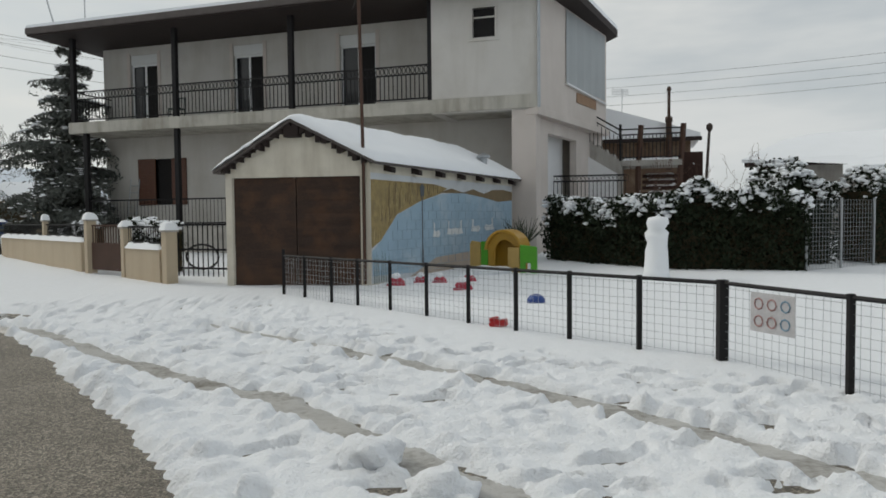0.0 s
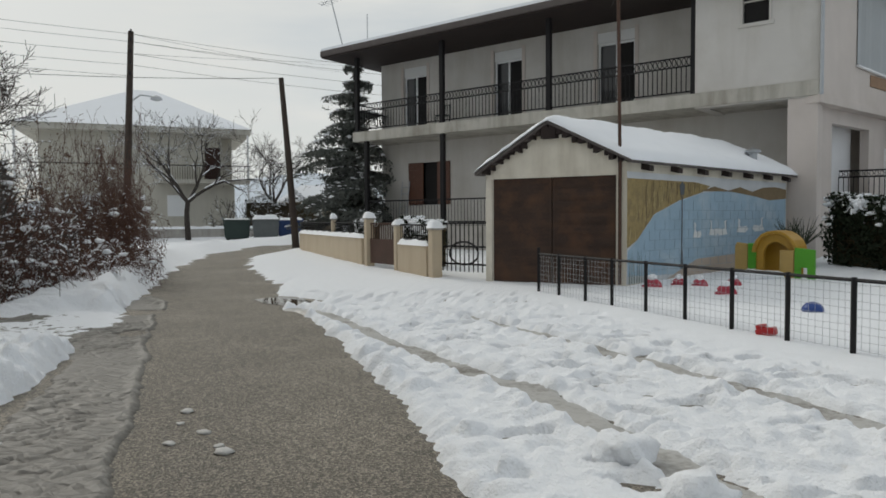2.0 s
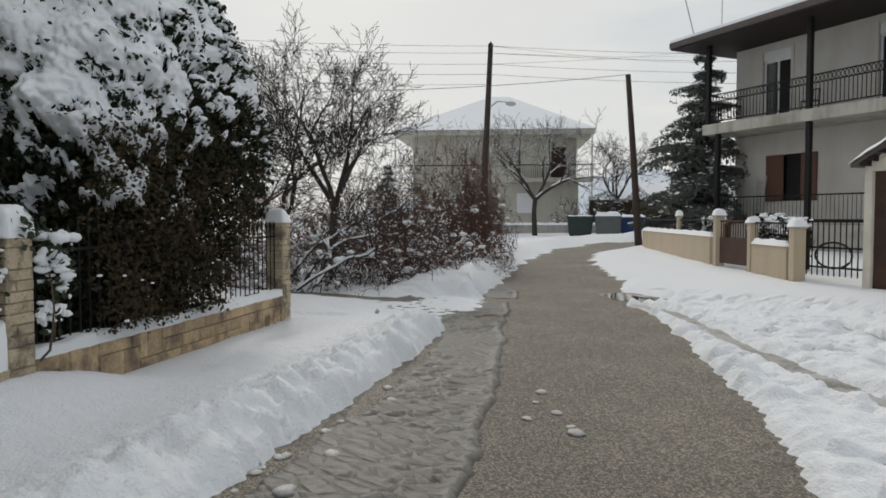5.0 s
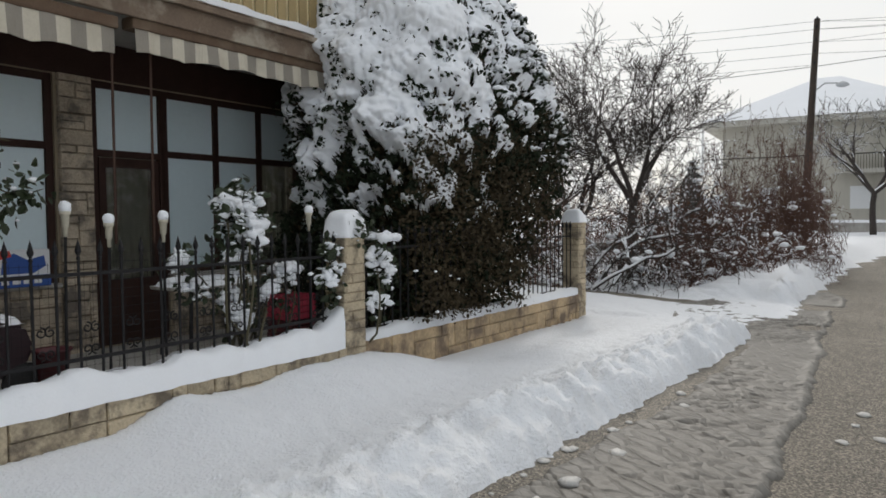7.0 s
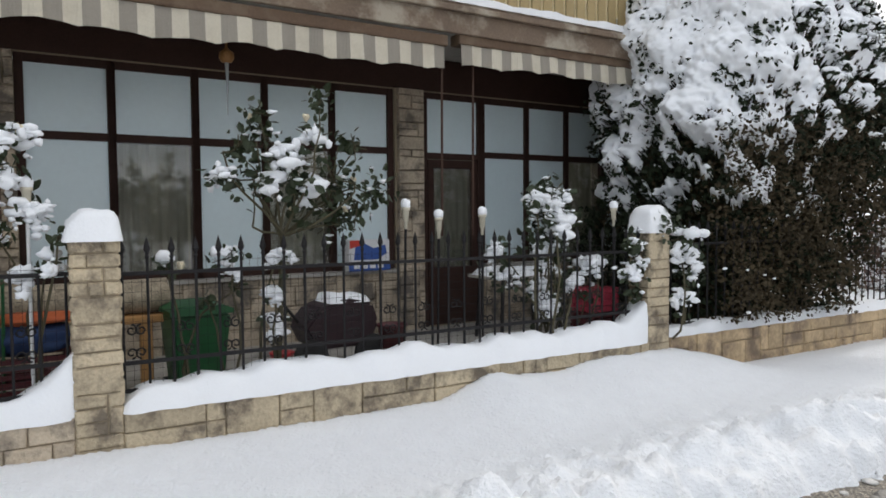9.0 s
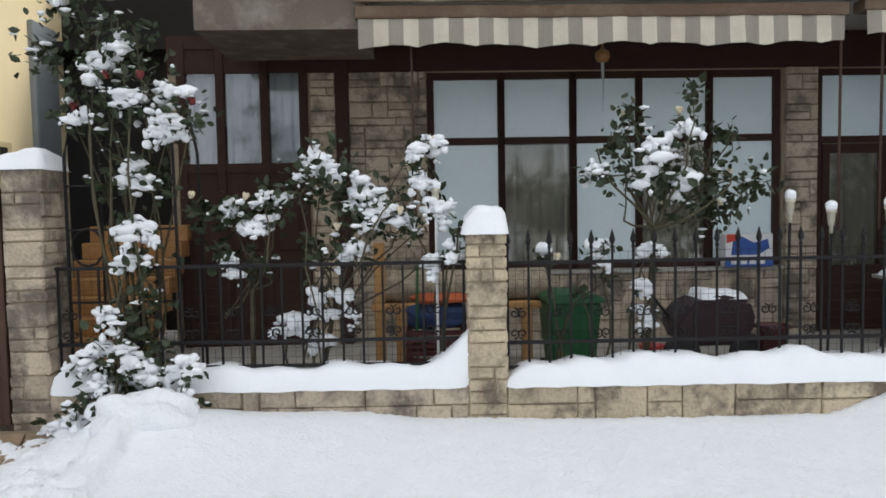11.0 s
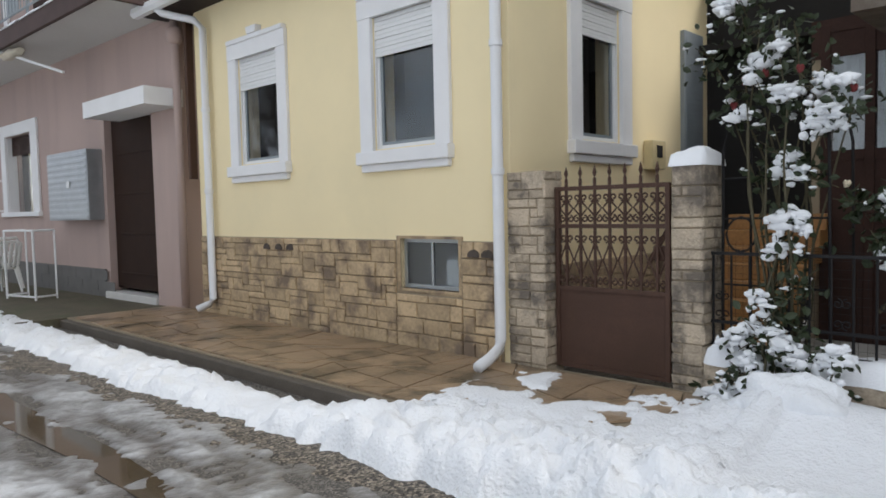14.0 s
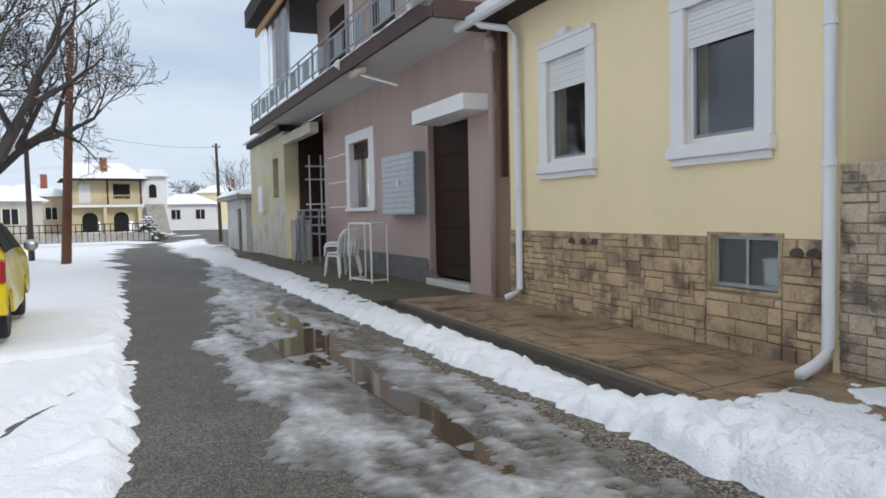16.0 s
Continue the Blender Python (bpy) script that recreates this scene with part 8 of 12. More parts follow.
# side end of the balcony
bm = B()
for z in (5.2, 5.95, 6.22):
    box(bm, -20.76, -20.73, 0.2, 1.9, z - 0.02, z + 0.02)
for k in range(13):
    tube(bm, [(-20.745, 0.2 + k * 0.14, 5.2), (-20.745, 0.2 + k * 0.14, 5.95)], 0.011, 4, close=False)
part("railing_panel", bm, IRON, big, "black iron balcony railing")
for a, b in DOORS:
    bm = B()
    for x0, x1, z0, z1 in ((a, a + 0.07, 5.15, 7.5), (b - 0.07, b, 5.15, 7.5), (a + 0.07, b - 0.07, 7.43, 7.5), ((a + b) / 2 - 0.04, (a + b) / 2 + 0.04, 5.15, 7.43)):
        box(bm, x0, x1, 2.0, 2.07, z0, z1)
    d = part("balcony_door", bm, WHITE_METAL, big, "white-framed balcony door standing ajar")
    bm = B()
    box(bm, a, b, 1.93, 2.1, 7.5, 7.86, 0.01)
    part("shutter_box", bm, SHUTTER, d, "white roller shutter box")
    # near-black half pane and box stand in for the unlit room
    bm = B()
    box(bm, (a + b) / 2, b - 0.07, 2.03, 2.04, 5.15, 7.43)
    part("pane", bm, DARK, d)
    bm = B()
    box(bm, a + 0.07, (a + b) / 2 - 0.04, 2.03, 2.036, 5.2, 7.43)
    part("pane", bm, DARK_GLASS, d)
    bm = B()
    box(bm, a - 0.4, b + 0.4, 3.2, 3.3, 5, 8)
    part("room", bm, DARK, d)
    bm = B()
    for x0, x1 in ((a - 0.14, a - 0.01), (b + 0.01, b + 0.14)):
        box(bm, x0, x1, 1.87, 1.9, 5.1, 7.95)
    part("surround", bm, STUCCO_SIDE, d)
# near-black sheet paints the dark of the rooms behind the openings
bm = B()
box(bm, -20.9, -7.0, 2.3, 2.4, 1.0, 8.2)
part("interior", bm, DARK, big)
# ground-floor window with shutters
bm = B()
box(bm, -19.5, -18.7, 1.84, 1.9, 2.1, 3.86, 0.008)
box(bm, -17.95, -17.3, 1.84, 1.9, 2.1, 3.86, 0.008)
w = part("window", bm, RED_WOOD, big, "window with reddish-brown shutters half open")
bm = B()
box(bm, -18.7, -17.95, 2.0, 2.02, 2.1, 3.86)
part("pane", bm, DARK, w)
for x0, x1 in ((-19.42, -18.78), (-17.9, -17.36)):
    bm = B()
    for k in range(12):
        box(bm, x0, x1, 1.825, 1.84, 2.2 + k * 0.135, 2.29 + k * 0.135)
    part("louvre_panel", bm, RED_WOOD, w)
bm = B()
box(bm, -5.55, -4.86, 0.12, 0.16, 6.87, 7.74)
w = part("window", bm, DARK, big, "small dark window with a pale frame")
bm = B()
for a, b, c, d in ((-5.60, -5.55, 6.82, 7.79), (-4.86, -4.81, 6.82, 7.79), (-5.55, -4.86, 7.74, 7.79), (-5.68, -4.73, 6.76, 6.86)):
    box(bm, a, b, -0.04, 0.1, c, d)
box(bm, -5.55, -4.86, 0.05, 0.1, 7.45, 7.49)
part("frame", bm, STUCCO_GREY, w)
# terrace
bm = B()
box(bm, -20.4, -7.2, 0.0, 1.9, 0, 1.25)
part("terrace", bm, CONCRETE, big)
for x0, x1 in ((-20.15, -16.37), (-16.19, -12.2), (-12.2, -8.2)):
    bm = B()
    for z in (1.4, 2.24):
        box(bm, x0, x1, 0.09, 0.12, z - 0.025, z + 0.025)
    rail = part("terrace_railing", bm, IRON, big, "dark iron terrace railing")
    for k in range(int((x1 - x0) / 0.15) + 1):
        bm = B()
        tube(bm, [(x0 + k * 0.15, 0.105, 1.42), (x0 + k * 0.15, 0.105, 2.22)], 0.011, 4, close=False)
        part("baluster", bm, IRON, rail)
bm = B()
tube(bm, [(-3.55, -0.06, 4.7), (-3.55, -0.06, 8.1)], 0.05, 8)
part("downpipe", bm, GREY_METAL, big)
bm = B()
tube(bm, [(-21.2, -0.2, 8.5), (-21.9, -0.4, 11.2)], 0.025, 6)
tube(bm, [(-22.5, -0.2, 10.55), (-21.2, -0.6, 10.7)], 0.018, 5)
for k in range(6):
    tube(bm, [(-22.4 + k * 0.2, -0.5, 10.55 + k * 0.02), (-22.3 + k * 0.2, 0.0, 10.55 + k * 0.02)], 0.010, 4)
part("antenna", bm, GREY_METAL, big, "tilted television antenna")
bm = B()
tube(bm, [(-21.0, 1.0, 8.6), (-21.0, 1.0, 10.2)], 0.02, 5)
part("mast", bm, GREY_METAL, big)


def balcony_chair(x, y, z):
    bm = B()
    box(bm, x - 0.22, x + 0.22, y - 0.2, y + 0.2, z + 0.4, z + 0.44)
    for sx in (-0.2, 0.2):
        for sy in (-0.18, 0.18):
            tube(bm, [(x + sx, y + sy, z), (x + sx, y + sy, z + 0.42)], 0.02, 5)
    tube(bm, [(x - 0.22, y + 0.2, z + 0.42), (x - 0.2, y + 0.25, z + 0.85), (x + 0.2, y + 0.25, z + 0.85), (x + 0.22, y + 0.2, z + 0.42)], 0.025, 6)
    for k in range(4):
        tube(bm, [(x - 0.15 + k * 0.1, y + 0.2, z + 0.42), (x - 0.15 + k * 0.1, y + 0.25, z + 0.85)], 0.015, 5)
    return bm


solo("balcony_chair", balcony_chair(-16.9, 0.9, 5.1), BIN_DARK, H0, "dark plastic chair on the upper balcony", "chair")
solo("terrace_chair", balcony_chair(-14.2, 0.9, 1.25), BIN_DARK, H0, "dark green plastic chair on the terrace", "chair")
bm = B()
for x in (-19.9, -19.5):
    tube(bm, [(x, 1.6, 1.25), (x + 0.1, 1.8, 3.1)], 0.02, 6)
for k in range(6):
    tube(bm, [(-19.88 + k * 0.016, 1.62 + k * 0.03, 1.5 + k * 0.27), (-19.48 + k * 0.016, 1.62 + k * 0.03, 1.5 + k * 0.27)], 0.016, 5)
solo("step_ladder", bm, GREY_METAL, H0, "metal step ladder leaning on the ground-floor wall", "ladder")

# ---- the garage with the painted wall ----
G0 = FR(GAR_RZ, 0, 13.4, 0)
SK = Vector((0.292, 0.956, 0))
GLEN = 7.75
gar = thing("garage", G0, "small white garage with rusty door, painted wall and snowy roof", "garage")


def gsk(x, s, z):
    return (x + SK.x * s, SK.y * s, z)


def solid(bm, outline, s0, s1):
    """An (x, z) outline pushed along the garage's skewed length."""
    a = [bm.verts.new(gsk(x, s0, z)) for x, z in outline]
    b = [bm.verts.new(gsk(x, s1, z)) for x, z in outline]
    bm.faces.new(a)
    bm.faces.new(b[::-1])
    for i in range(len(outline)):
        j = (i + 1) % len(outline)
        bm.faces.new((a[j], a[i], b[i], b[j]))
    bmesh.ops.recalc_face_normals(bm, faces=bm.faces[:])
    return bm


bm = B()
solid(bm, [(-6.76, 0.0), (-6.62, 0.0), (-6.62, 2.34), (-3.92, 2.34), (-3.92, 0.0), (-3.71, 0.0), (-3.71, 2.58), (-5.25, 3.38), (-6.76, 2.48)], 0, 0.25)
part("front_wall", bm, GARAGE_WHITE, gar)
bm = B()
solid(bm, [(-3.93, 0.0), (-3.71, 0.0), (-3.71, 2.58), (-3.93, 2.58)], 0.25, GLEN)
solid(bm, [(-6.76, 0.0), (-6.55, 0.0), (-6.55, 2.5), (-6.76, 2.5)], 0.25, GLEN)
part("side_wall", bm, GARAGE_WHITE, gar)
bm = B()
box(bm, -6.62, -5.28, 0.06, 0.10, 0.05, 2.34)
box(bm, -5.26, -3.92, 0.06, 0.10, 0.05, 2.34)
gd = part("garage_door", bm, RUSTY, gar, "rusty brown double sheet-metal door")
for k in range(9):
    bm = B()
    box(bm, -5.22, -3.96, 0.048, 0.06, 0.2 + k * 0.24, 0.23 + k * 0.24)
    part("rib", bm, RUSTY, gd)
bm = B()
tube(bm, [(-3.83, -0.06, 0.2), (-3.83, -0.06, 2.5), (-3.88, -0.05, 5.9)], 0.035, 8)
solo("mast_pipe", bm, IRON_BROWN, G0, "rusty standpipe fixed to the garage corner carrying a cable", "pipe")
# roof with snow: skewed gable
bm = B()
solid(bm, [(-6.90, 2.42), (-5.25, 3.42), (-3.52, 2.55), (-3.52, 2.61), (-5.25, 3.49), (-6.90, 2.49)], -0.16, GLEN + 0.2)
part("roof_sheet", bm, TILE, gar, "dark corrugated roof sheets")
bm = B()
nu, ns = 30, 64
top, base = [], []
for k in range(ns + 1):
    s = -0.19 + (GLEN + 0.4) * k / ns
    rt, rb = [], []
    for i in range(nu + 1):
        u = i / nu
        x = -6.92 + 3.42 * u
        zr = 3.49 - (x + 5.25) * 0.508 if x > -5.25 else 3.49 + (x + 5.25) * 0.606
        # the drift thins out and frays towards its edges, and dips between the sheets' waves
        e = min(1.0, min(u, 1 - u) * 9, (s + 0.19) * 3.2 + 0.15 * noise.noise((x * 3, 0, 0)), (GLEN + 0.21 - s) * 3)
        thick = 0.17 * math.sqrt(max(0.0, 1 - (1 - max(e, 0)) ** 2)) * (0.80 + 0.35 * noise.noise((x * 1.3, s * 0.8, 2)) + 0.16 * noise.noise((x * 5, s * 4, 5)))
        ragged = 0.05 * noise.noise((x * 6, 7, 0)) if k in (0, ns) else 0.0
        side = 0.04 * noise.noise((s * 5, 3, 0)) if i in (0, nu) else 0.0
        rt.append(bm.verts.new(gsk(x + side, s + ragged, zr + max(thick, 0.0) + 0.012)))
        rb.append(bm.verts.new(gsk(x + side, s + ragged, zr + 0.004)))
    top.append(rt)
    base.append(rb)
for k in range(ns):
    for i in range(nu):
        bm.faces.new((top[k][i], top[k][i + 1], top[k + 1][i + 1], top[k + 1][i]))
for k in range(ns):
    for i in (0, nu):
        bm.faces.new((top[k][i], top[k + 1][i], base[k + 1][i], base[k][i]))
for i in range(nu):
    for k in (0, ns):
        bm.faces.new((top[k][i], top[k][i + 1], base[k][i + 1], base[k][i]))
bmesh.ops.recalc_face_normals(bm, faces=bm.faces[:])
part("roof_snow", bm, ROOF_SNOW, gar, "thick blanket of snow", smooth=True)
for k in range(7):
    s = 0.5 + k * 1.15
    bm = B()
    solid(bm, [(-3.71, 2.46), (-3.54, 2.42), (-3.54, 2.53), (-3.71, 2.58)], s, s + 0.16)
    part("rafter", bm, EAVE_WOOD, gar)
grr = random.Random(12)
for side in (-1, 1):
    for k in range(10):
        # rotten board ends and broken tiles under the gable edge
        x = -5.25 + side * 1.56 * (k + 0.5 + grr.uniform(-0.2, 0.2)) / 10
        z = 3.41 - abs(x + 5.25) * (0.606 if side < 0 else 0.503)
        wd, dp = grr.uniform(0.035, 0.075), grr.uniform(0.05, 0.12)
        bm = B()
        solid(bm, [(x - wd, z - dp - side * wd * 0.5), (x + wd, z - dp + grr.uniform(-0.02, 0.02)), (x + wd, z - side * wd * 0.5), (x - wd, z + side * wd * 0.5)], -0.14 + grr.uniform(0, 0.04), 0.0)
        part("board_end", bm, EAVE_WOOD, gar, "dark rotting timber end")
bm = B()
solid(bm, [(-5.40, 3.12), (-5.1, 3.12), (-5.1, 3.34), (-5.40, 3.34)], -0.14, 0)
part("ridge_end", bm, EAVE_WOOD, gar)
bm = B()
lathe(bm, [(0.11, 0), (0.11, 0.4), (0.2, 0.42), (0.2, 0.47), (0.02, 0.55)], 10, gsk(-4.1, 6.6, 2.75))
part("roof_vent", bm, GREY_METAL, gar, "small capped roof vent")


def paint(outline, lift, material, name, label=""):
    """A flat painted field on the garage's side wall: outline of (distance along, height)."""
    bm = B()
    x = -3.71 + 0.003 + lift
    a = [bm.verts.new(gsk(x, s, z)) for s, z in outline]
    b = [bm.verts.new(gsk(x - 0.0025, s, z)) for s, z in outline]
    bm.faces.new(a)
    bm.faces.new(b[::-1])
    for i in range(len(outline)):
        j = (i + 1) % len(outline)
        bm.faces.new((a[j], a[i], b[i], b[j]))
    bmesh.ops.recalc_face_normals(bm, faces=bm.faces[:])
    return part(name, bm, material, gar, label)


paint([(0.0, 0.2), (7.7, 0.2), (7.7, 2.40), (0.0, 2.40)], 0.0, MURAL_SKY, "mural_ground", "painted lake mural")
paint([(0.0, 0.9), (0.35, 1.05), (1.0, 1.57), (2.0, 1.86), (3.0, 2.05), (3.4, 2.2), (2.7, 2.27), (0.0, 2.27)], 0.004, MURAL_OCHRE, "mural_reeds", "painted ochre reeds")
paint([(0.02, 0.35), (1.8, 0.30), (3.6, 0.55), (6.6, 0.62), (7.68, 0.6), (7.68, 2.0), (6.6, 1.93), (5.6, 2.03), (4.4, 2.14), (3.0, 2.04), (2.0, 1.85), (1.0, 1.56), (0.35, 1.04), (0.02, 0.85)], 0.008, MURAL_BLUE, "mural_water", "painted blue water")
paint([(2.9, 2.08), (3.6, 2.2), (4.3, 2.12), (4.9, 2.22), (5.6, 2.12), (6.2, 2.24), (7.0, 2.27), (7.68, 2.22), (7.68, 1.98), (6.6, 1.92), (5.6, 2.02), (4.4, 2.1)], 0.012, MURAL_BROWN, "mural_hill", "painted brown hills")
paint([(1.5, 0.22), (6.6, 0.22), (6.9, 0.55), (4.6, 0.62), (2.8, 0.58)], 0.012, MURAL_SAND, "mural_shore", "painted sandy shore")
for k, (s, z, f_) in enumerate(((2.62, 1.06, 1), (3.35, 1.10, 1), (4.25, 1.10, -1), (4.75, 1.14, 1), (6.3, 1.16, -1))):
    out = [(0, 0), (0.38, -0.03), (0.5, 0.08), (0.42, 0.2), (0.2, 0.16), (0.12, 0.22), (0.14, 0.42), (0.03, 0.46), (0.07, 0.38), (0.06, 0.2)]
    paint([(s + f_ * a * (0.75 + 0.16 * k), z + b * 0.72) for a, b in out], 0.012, MURAL_WHITE, "mural_swan", "painted white swan")
paint([(2.05, 0.4), (2.17, 0.4), (2.13, 0.9), (2.13, 1.95), (2.09, 1.95), (2.09, 0.9)], 0.016, MURAL_LINE, "mural_lamp", "painted street lamp")
paint([(2.04, 1.98), (2.18, 1.98), (2.22, 2.18), (2.11, 2.27), (2.0, 2.18)], 0.016, MURAL_LINE, "mural_lamp_head", "painted lamp head")
for k in range(7):
    s = 0.06 + k * 0.09
    paint([(s, 0.2), (s + 0.03, 0.2), (s + 0.05 - 0.03 * (k % 3), 0.75 + 0.1 * (k % 2))], 0.012, MURAL_GREEN, "mural_grass", "painted grass")
def reed_edge(s):
    """Height of the painted bank where the water begins."""
    return np.interp(s, [0.0, 0.35, 1.0, 2.0, 3.0, 4.4, 5.6, 6.6, 7.7], [0.88, 1.05, 1.57, 1.86, 2.04, 2.12, 2.02, 1.93, 2.0])


for j in range(9):
    # joints of the blockwork show through the paint
    z = 0.42 + j * 0.205
    for k in range(19):
        s = 0.2 + k * 0.4 + 0.2 * (j % 2)
        if s < 7.3 and z + 0.2 < reed_edge(s) and z + 0.2 < reed_edge(s + 0.4):
            paint([(s, z), (s + 0.010, z), (s + 0.010, z + 0.2), (s, z + 0.2)], 0.0155, MURAL_JOINT, "mural_line", "faint block joint")
            paint([(s, z), (s + 0.4, z), (s + 0.4, z + 0.008), (s, z + 0.008)], 0.0165, MURAL_JOINT, "mural_line", "faint block joint")
for k in range(70):
    s = grr.uniform(0.03, 3.0)
    z0 = reed_edge(s) + 0.02
    z1 = min(2.26, z0 + grr.uniform(0.2, 0.9))
    if z1 - z0 > 0.1:
        z0 = grr.uniform(z0, z1 - 0.08)
        lean = grr.uniform(-0.04, 0.06)
        paint([(s, z0), (s + 0.022, z0), (s + 0.015 + lean, z1), (s + 0.005 + lean, z1)], 0.012, (MURAL_BROWN, MURAL_STRAW)[k % 2], "mural_reed", "painted reed stroke")


def plinth_z(x, y):
    return float(snow_height(np.array([x]), np.array([y]))[0])


# ---- cream garden wall of the house ----
def wall_run(a, b, h, z, label, rail=0.3):
    d = Vector((b[0] - a[0], b[1] - a[1], 0))
    L, rz = d.length, math.degrees(math.atan2(d.y, d.x))
    t = thing("garden_wall", pose(a[0], a[1], z, 0, 0, rz), label, "wall", kind="structure")
    bm = B()
    box(bm, 0, L, -0.1, 0.1, -0.4, h, 0.01)
    part("plaster_coat", bm, CREAM_WALL, t)
    bm = B()
    snow_lump(bm, 0, L, -0.13, 0.13, h - 0.005, 0.13, seed=int(L * 10), nx=int(L * 5), ny=6)
    part("snow_cap", bm, SNOW_CAP, t, smooth=True)
    bm = B()
    for zz in (h + 0.14, h + 0.14 + rail):
        box(bm, 0, L, -0.015, 0.015, zz - 0.02, zz + 0.02)
    for k in range(int(L / 0.12) + 1):
        tube(bm, [(k * 0.12, 0, h), (k * 0.12, 0, h + 0.14 + rail)], 0.009, 4, close=False)
    part("railing", bm, IRON, t, "low dark iron railing")


def cream_pillar(x, y, z, h, w=0.32, label="cream rendered gate pillar with a snow cap"):
    t = thing("gate_pillar", pose(x, y, z, 0, 0, -50), label, "pillar", "cream gate pillars")
    bm = B()
    box(bm, -w / 2, w / 2, -w / 2, w / 2, -0.4, h, 0.015)
    part("shaft", bm, CREAM_WALL, t)
    bm = B()
    box(bm, -w / 2 - 0.03, w / 2 + 0.03, -w / 2 - 0.03, w / 2 + 0.03, h, h + 0.05, 0.01)
    part("cap", bm, CONCRETE, t)
    bm = B()
    snow_lump(bm, -w / 2 - 0.04, w / 2 + 0.04, -w / 2 - 0.04, w / 2 + 0.04, h + 0.04, 0.16, seed=int(h * 77), nx=8, ny=8, edge=0.4)
    part("snow_cap", bm, SNOW_CAP, t, smooth=True)


wall_run((-13.3, 25.4), (-7.75, 18.55), 0.75, 0.22, "low cream rendered wall with iron railing and snow")
wall_run((-6.05, 16.85), (-4.85, 15.5), 0.65, 0.22, "short cream rendered wall with snow on top", 0.35)
cream_pillar(-7.45, 18.15, 0.2, 1.30, 0.23)
cream_pillar(-6.15, 16.95, 0.2, 1.12, 0.20)
cream_pillar(-4.68, 15.35, 0.2, 1.05, 0.25)
for fx, fy in ((-10.0, 21.3),):
    cream_pillar(fx, fy, 0.2, 1.3, 0.14, "thin cream post in the wall capped with snow")
d = Vector((-6.25 + 7.35, 17.05 - 18.0, 0))
t = thing("yard_gate", pose(-7.35, 18.02, 0.25, 0, 0, math.degrees(math.atan2(d.y, d.x))), "closed brown metal yard gate", "gate")
bm = B()
box(bm, 0, 1.4, -0.02, 0.02, 0.05, 0.72)
part("sheet", bm, IRON_BROWN, t)
for k in range(12):
    bm = B()
    box(bm, 0.03 + k * 0.12, 0.05 + k * 0.12, -0.012, 0.012, 0.72, 1.15)
    part("bar", bm, IRON_BROWN, t)
bm = B()
box(bm, 0, 1.4, -0.015, 0.015, 1.12, 1.16)
part("rail", bm, IRON_BROWN, t)
t = thing("yard_railing", pose(-4.55, 15.55, 0.3, 0, 0, -25), "dark iron double gate by the garage with snow on it", "gate")
for k in range(11):
    bm = B()
    tube(bm, [(k * 0.13, 0, 0), (k * 0.13, 0, 1.1)], 0.014, 5)
    part("bar", bm, IRON, t)
for z in (0.15, 0.55, 1.08):
    bm = B()
    box(bm, 0, 1.35, -0.015, 0.015, z, z + 0.04)
    part("rail", bm, IRON, t)
bm = B()
tube(bm, [(0.65 + 0.42 * math.cos(a * 0.2618), -0.03, 0.42 + 0.26 * math.sin(a * 0.2618)) for a in range(25)], 0.022, 6)
part("hoop", bm, IRON, t)

# ---- wire fence of the playground ----
FPOSTS = [(-1.95, 13.08), (-1.5, 12.5), (-0.98, 11.85), (-0.52, 11.3), (0.0, 10.66), (0.52, 10.02), (1.05, 9.37), (1.58, 8.72), (2.1, 8.08), (2.68, 7.36), (3.26, 6.65), (3.66, 5.3), (4.05, 3.95), (4.45, 2.6)]
fence = thing("wire_fence", pose(0, 0, 0), "low dark metal fence with wire mesh along the playground", "fence")
for k, (x, y) in enumerate(FPOSTS):
    r = 0.045 if k == 10 else 0.026
    bm = B()
    box(bm, x - r, x + r, y - r, y + r, -0.1, 0.86 if k else 0.95, 0.004)
    part("post", bm, IRON, fence)
for (ax, ay), (bx, by) in zip(FPOSTS, FPOSTS[1:]):
    bm = B()
    tube(bm, [(ax, ay, 0.83), (bx, by, 0.83)], 0.022, 6)
    part("top_rail", bm, IRON, fence)
    L = math.hypot(bx - ax, by - ay)
    n = int(L / 0.085)
    for j in range(1, n):
        f = j / n
        bm = B()
        tube(bm, [(ax + (bx - ax) * f, ay + (by - ay) * f, 0.08), (ax + (bx - ax) * f + 0.01 * math.sin(j * 3), ay + (by - ay) * f, 0.82)], 0.0026, 3, close=False)
        part("wire", bm, GREY_METAL, fence)
    for j in range(9):
        z = 0.1 + j * 0.085
        bm = B()
        tube(bm, [(ax, ay, z), ((ax + bx) / 2, (ay + by) / 2, z - 0.01 * math.sin(j * 2 + ax)), (bx, by, z)], 0.0026, 3, close=False)
        part("wire", bm, GREY_METAL, fence)
t = thing("mat_panel", pose(3.36, 6.28, 0.42, 0, 0, -73), "grey patterned mat hanging on the wire fence", "mat")
PALE_BLUE_THREAD = mat("pale_blue_thread", (0.22, 0.33, 0.42), 0.9, var=0.15, scale=10, fine=60)
PALE_RED_THREAD = mat("pale_red_thread", (0.42, 0.25, 0.24), 0.9, var=0.15, scale=10, fine=60)
bm = B()
box(bm, 0, 0.5, -0.012, -0.004, 0, 0.36)
part("cloth", bm, mat("pale_mat_cloth", (0.52, 0.51, 0.52), 0.9, var=0.15, scale=10, fine=60), t)
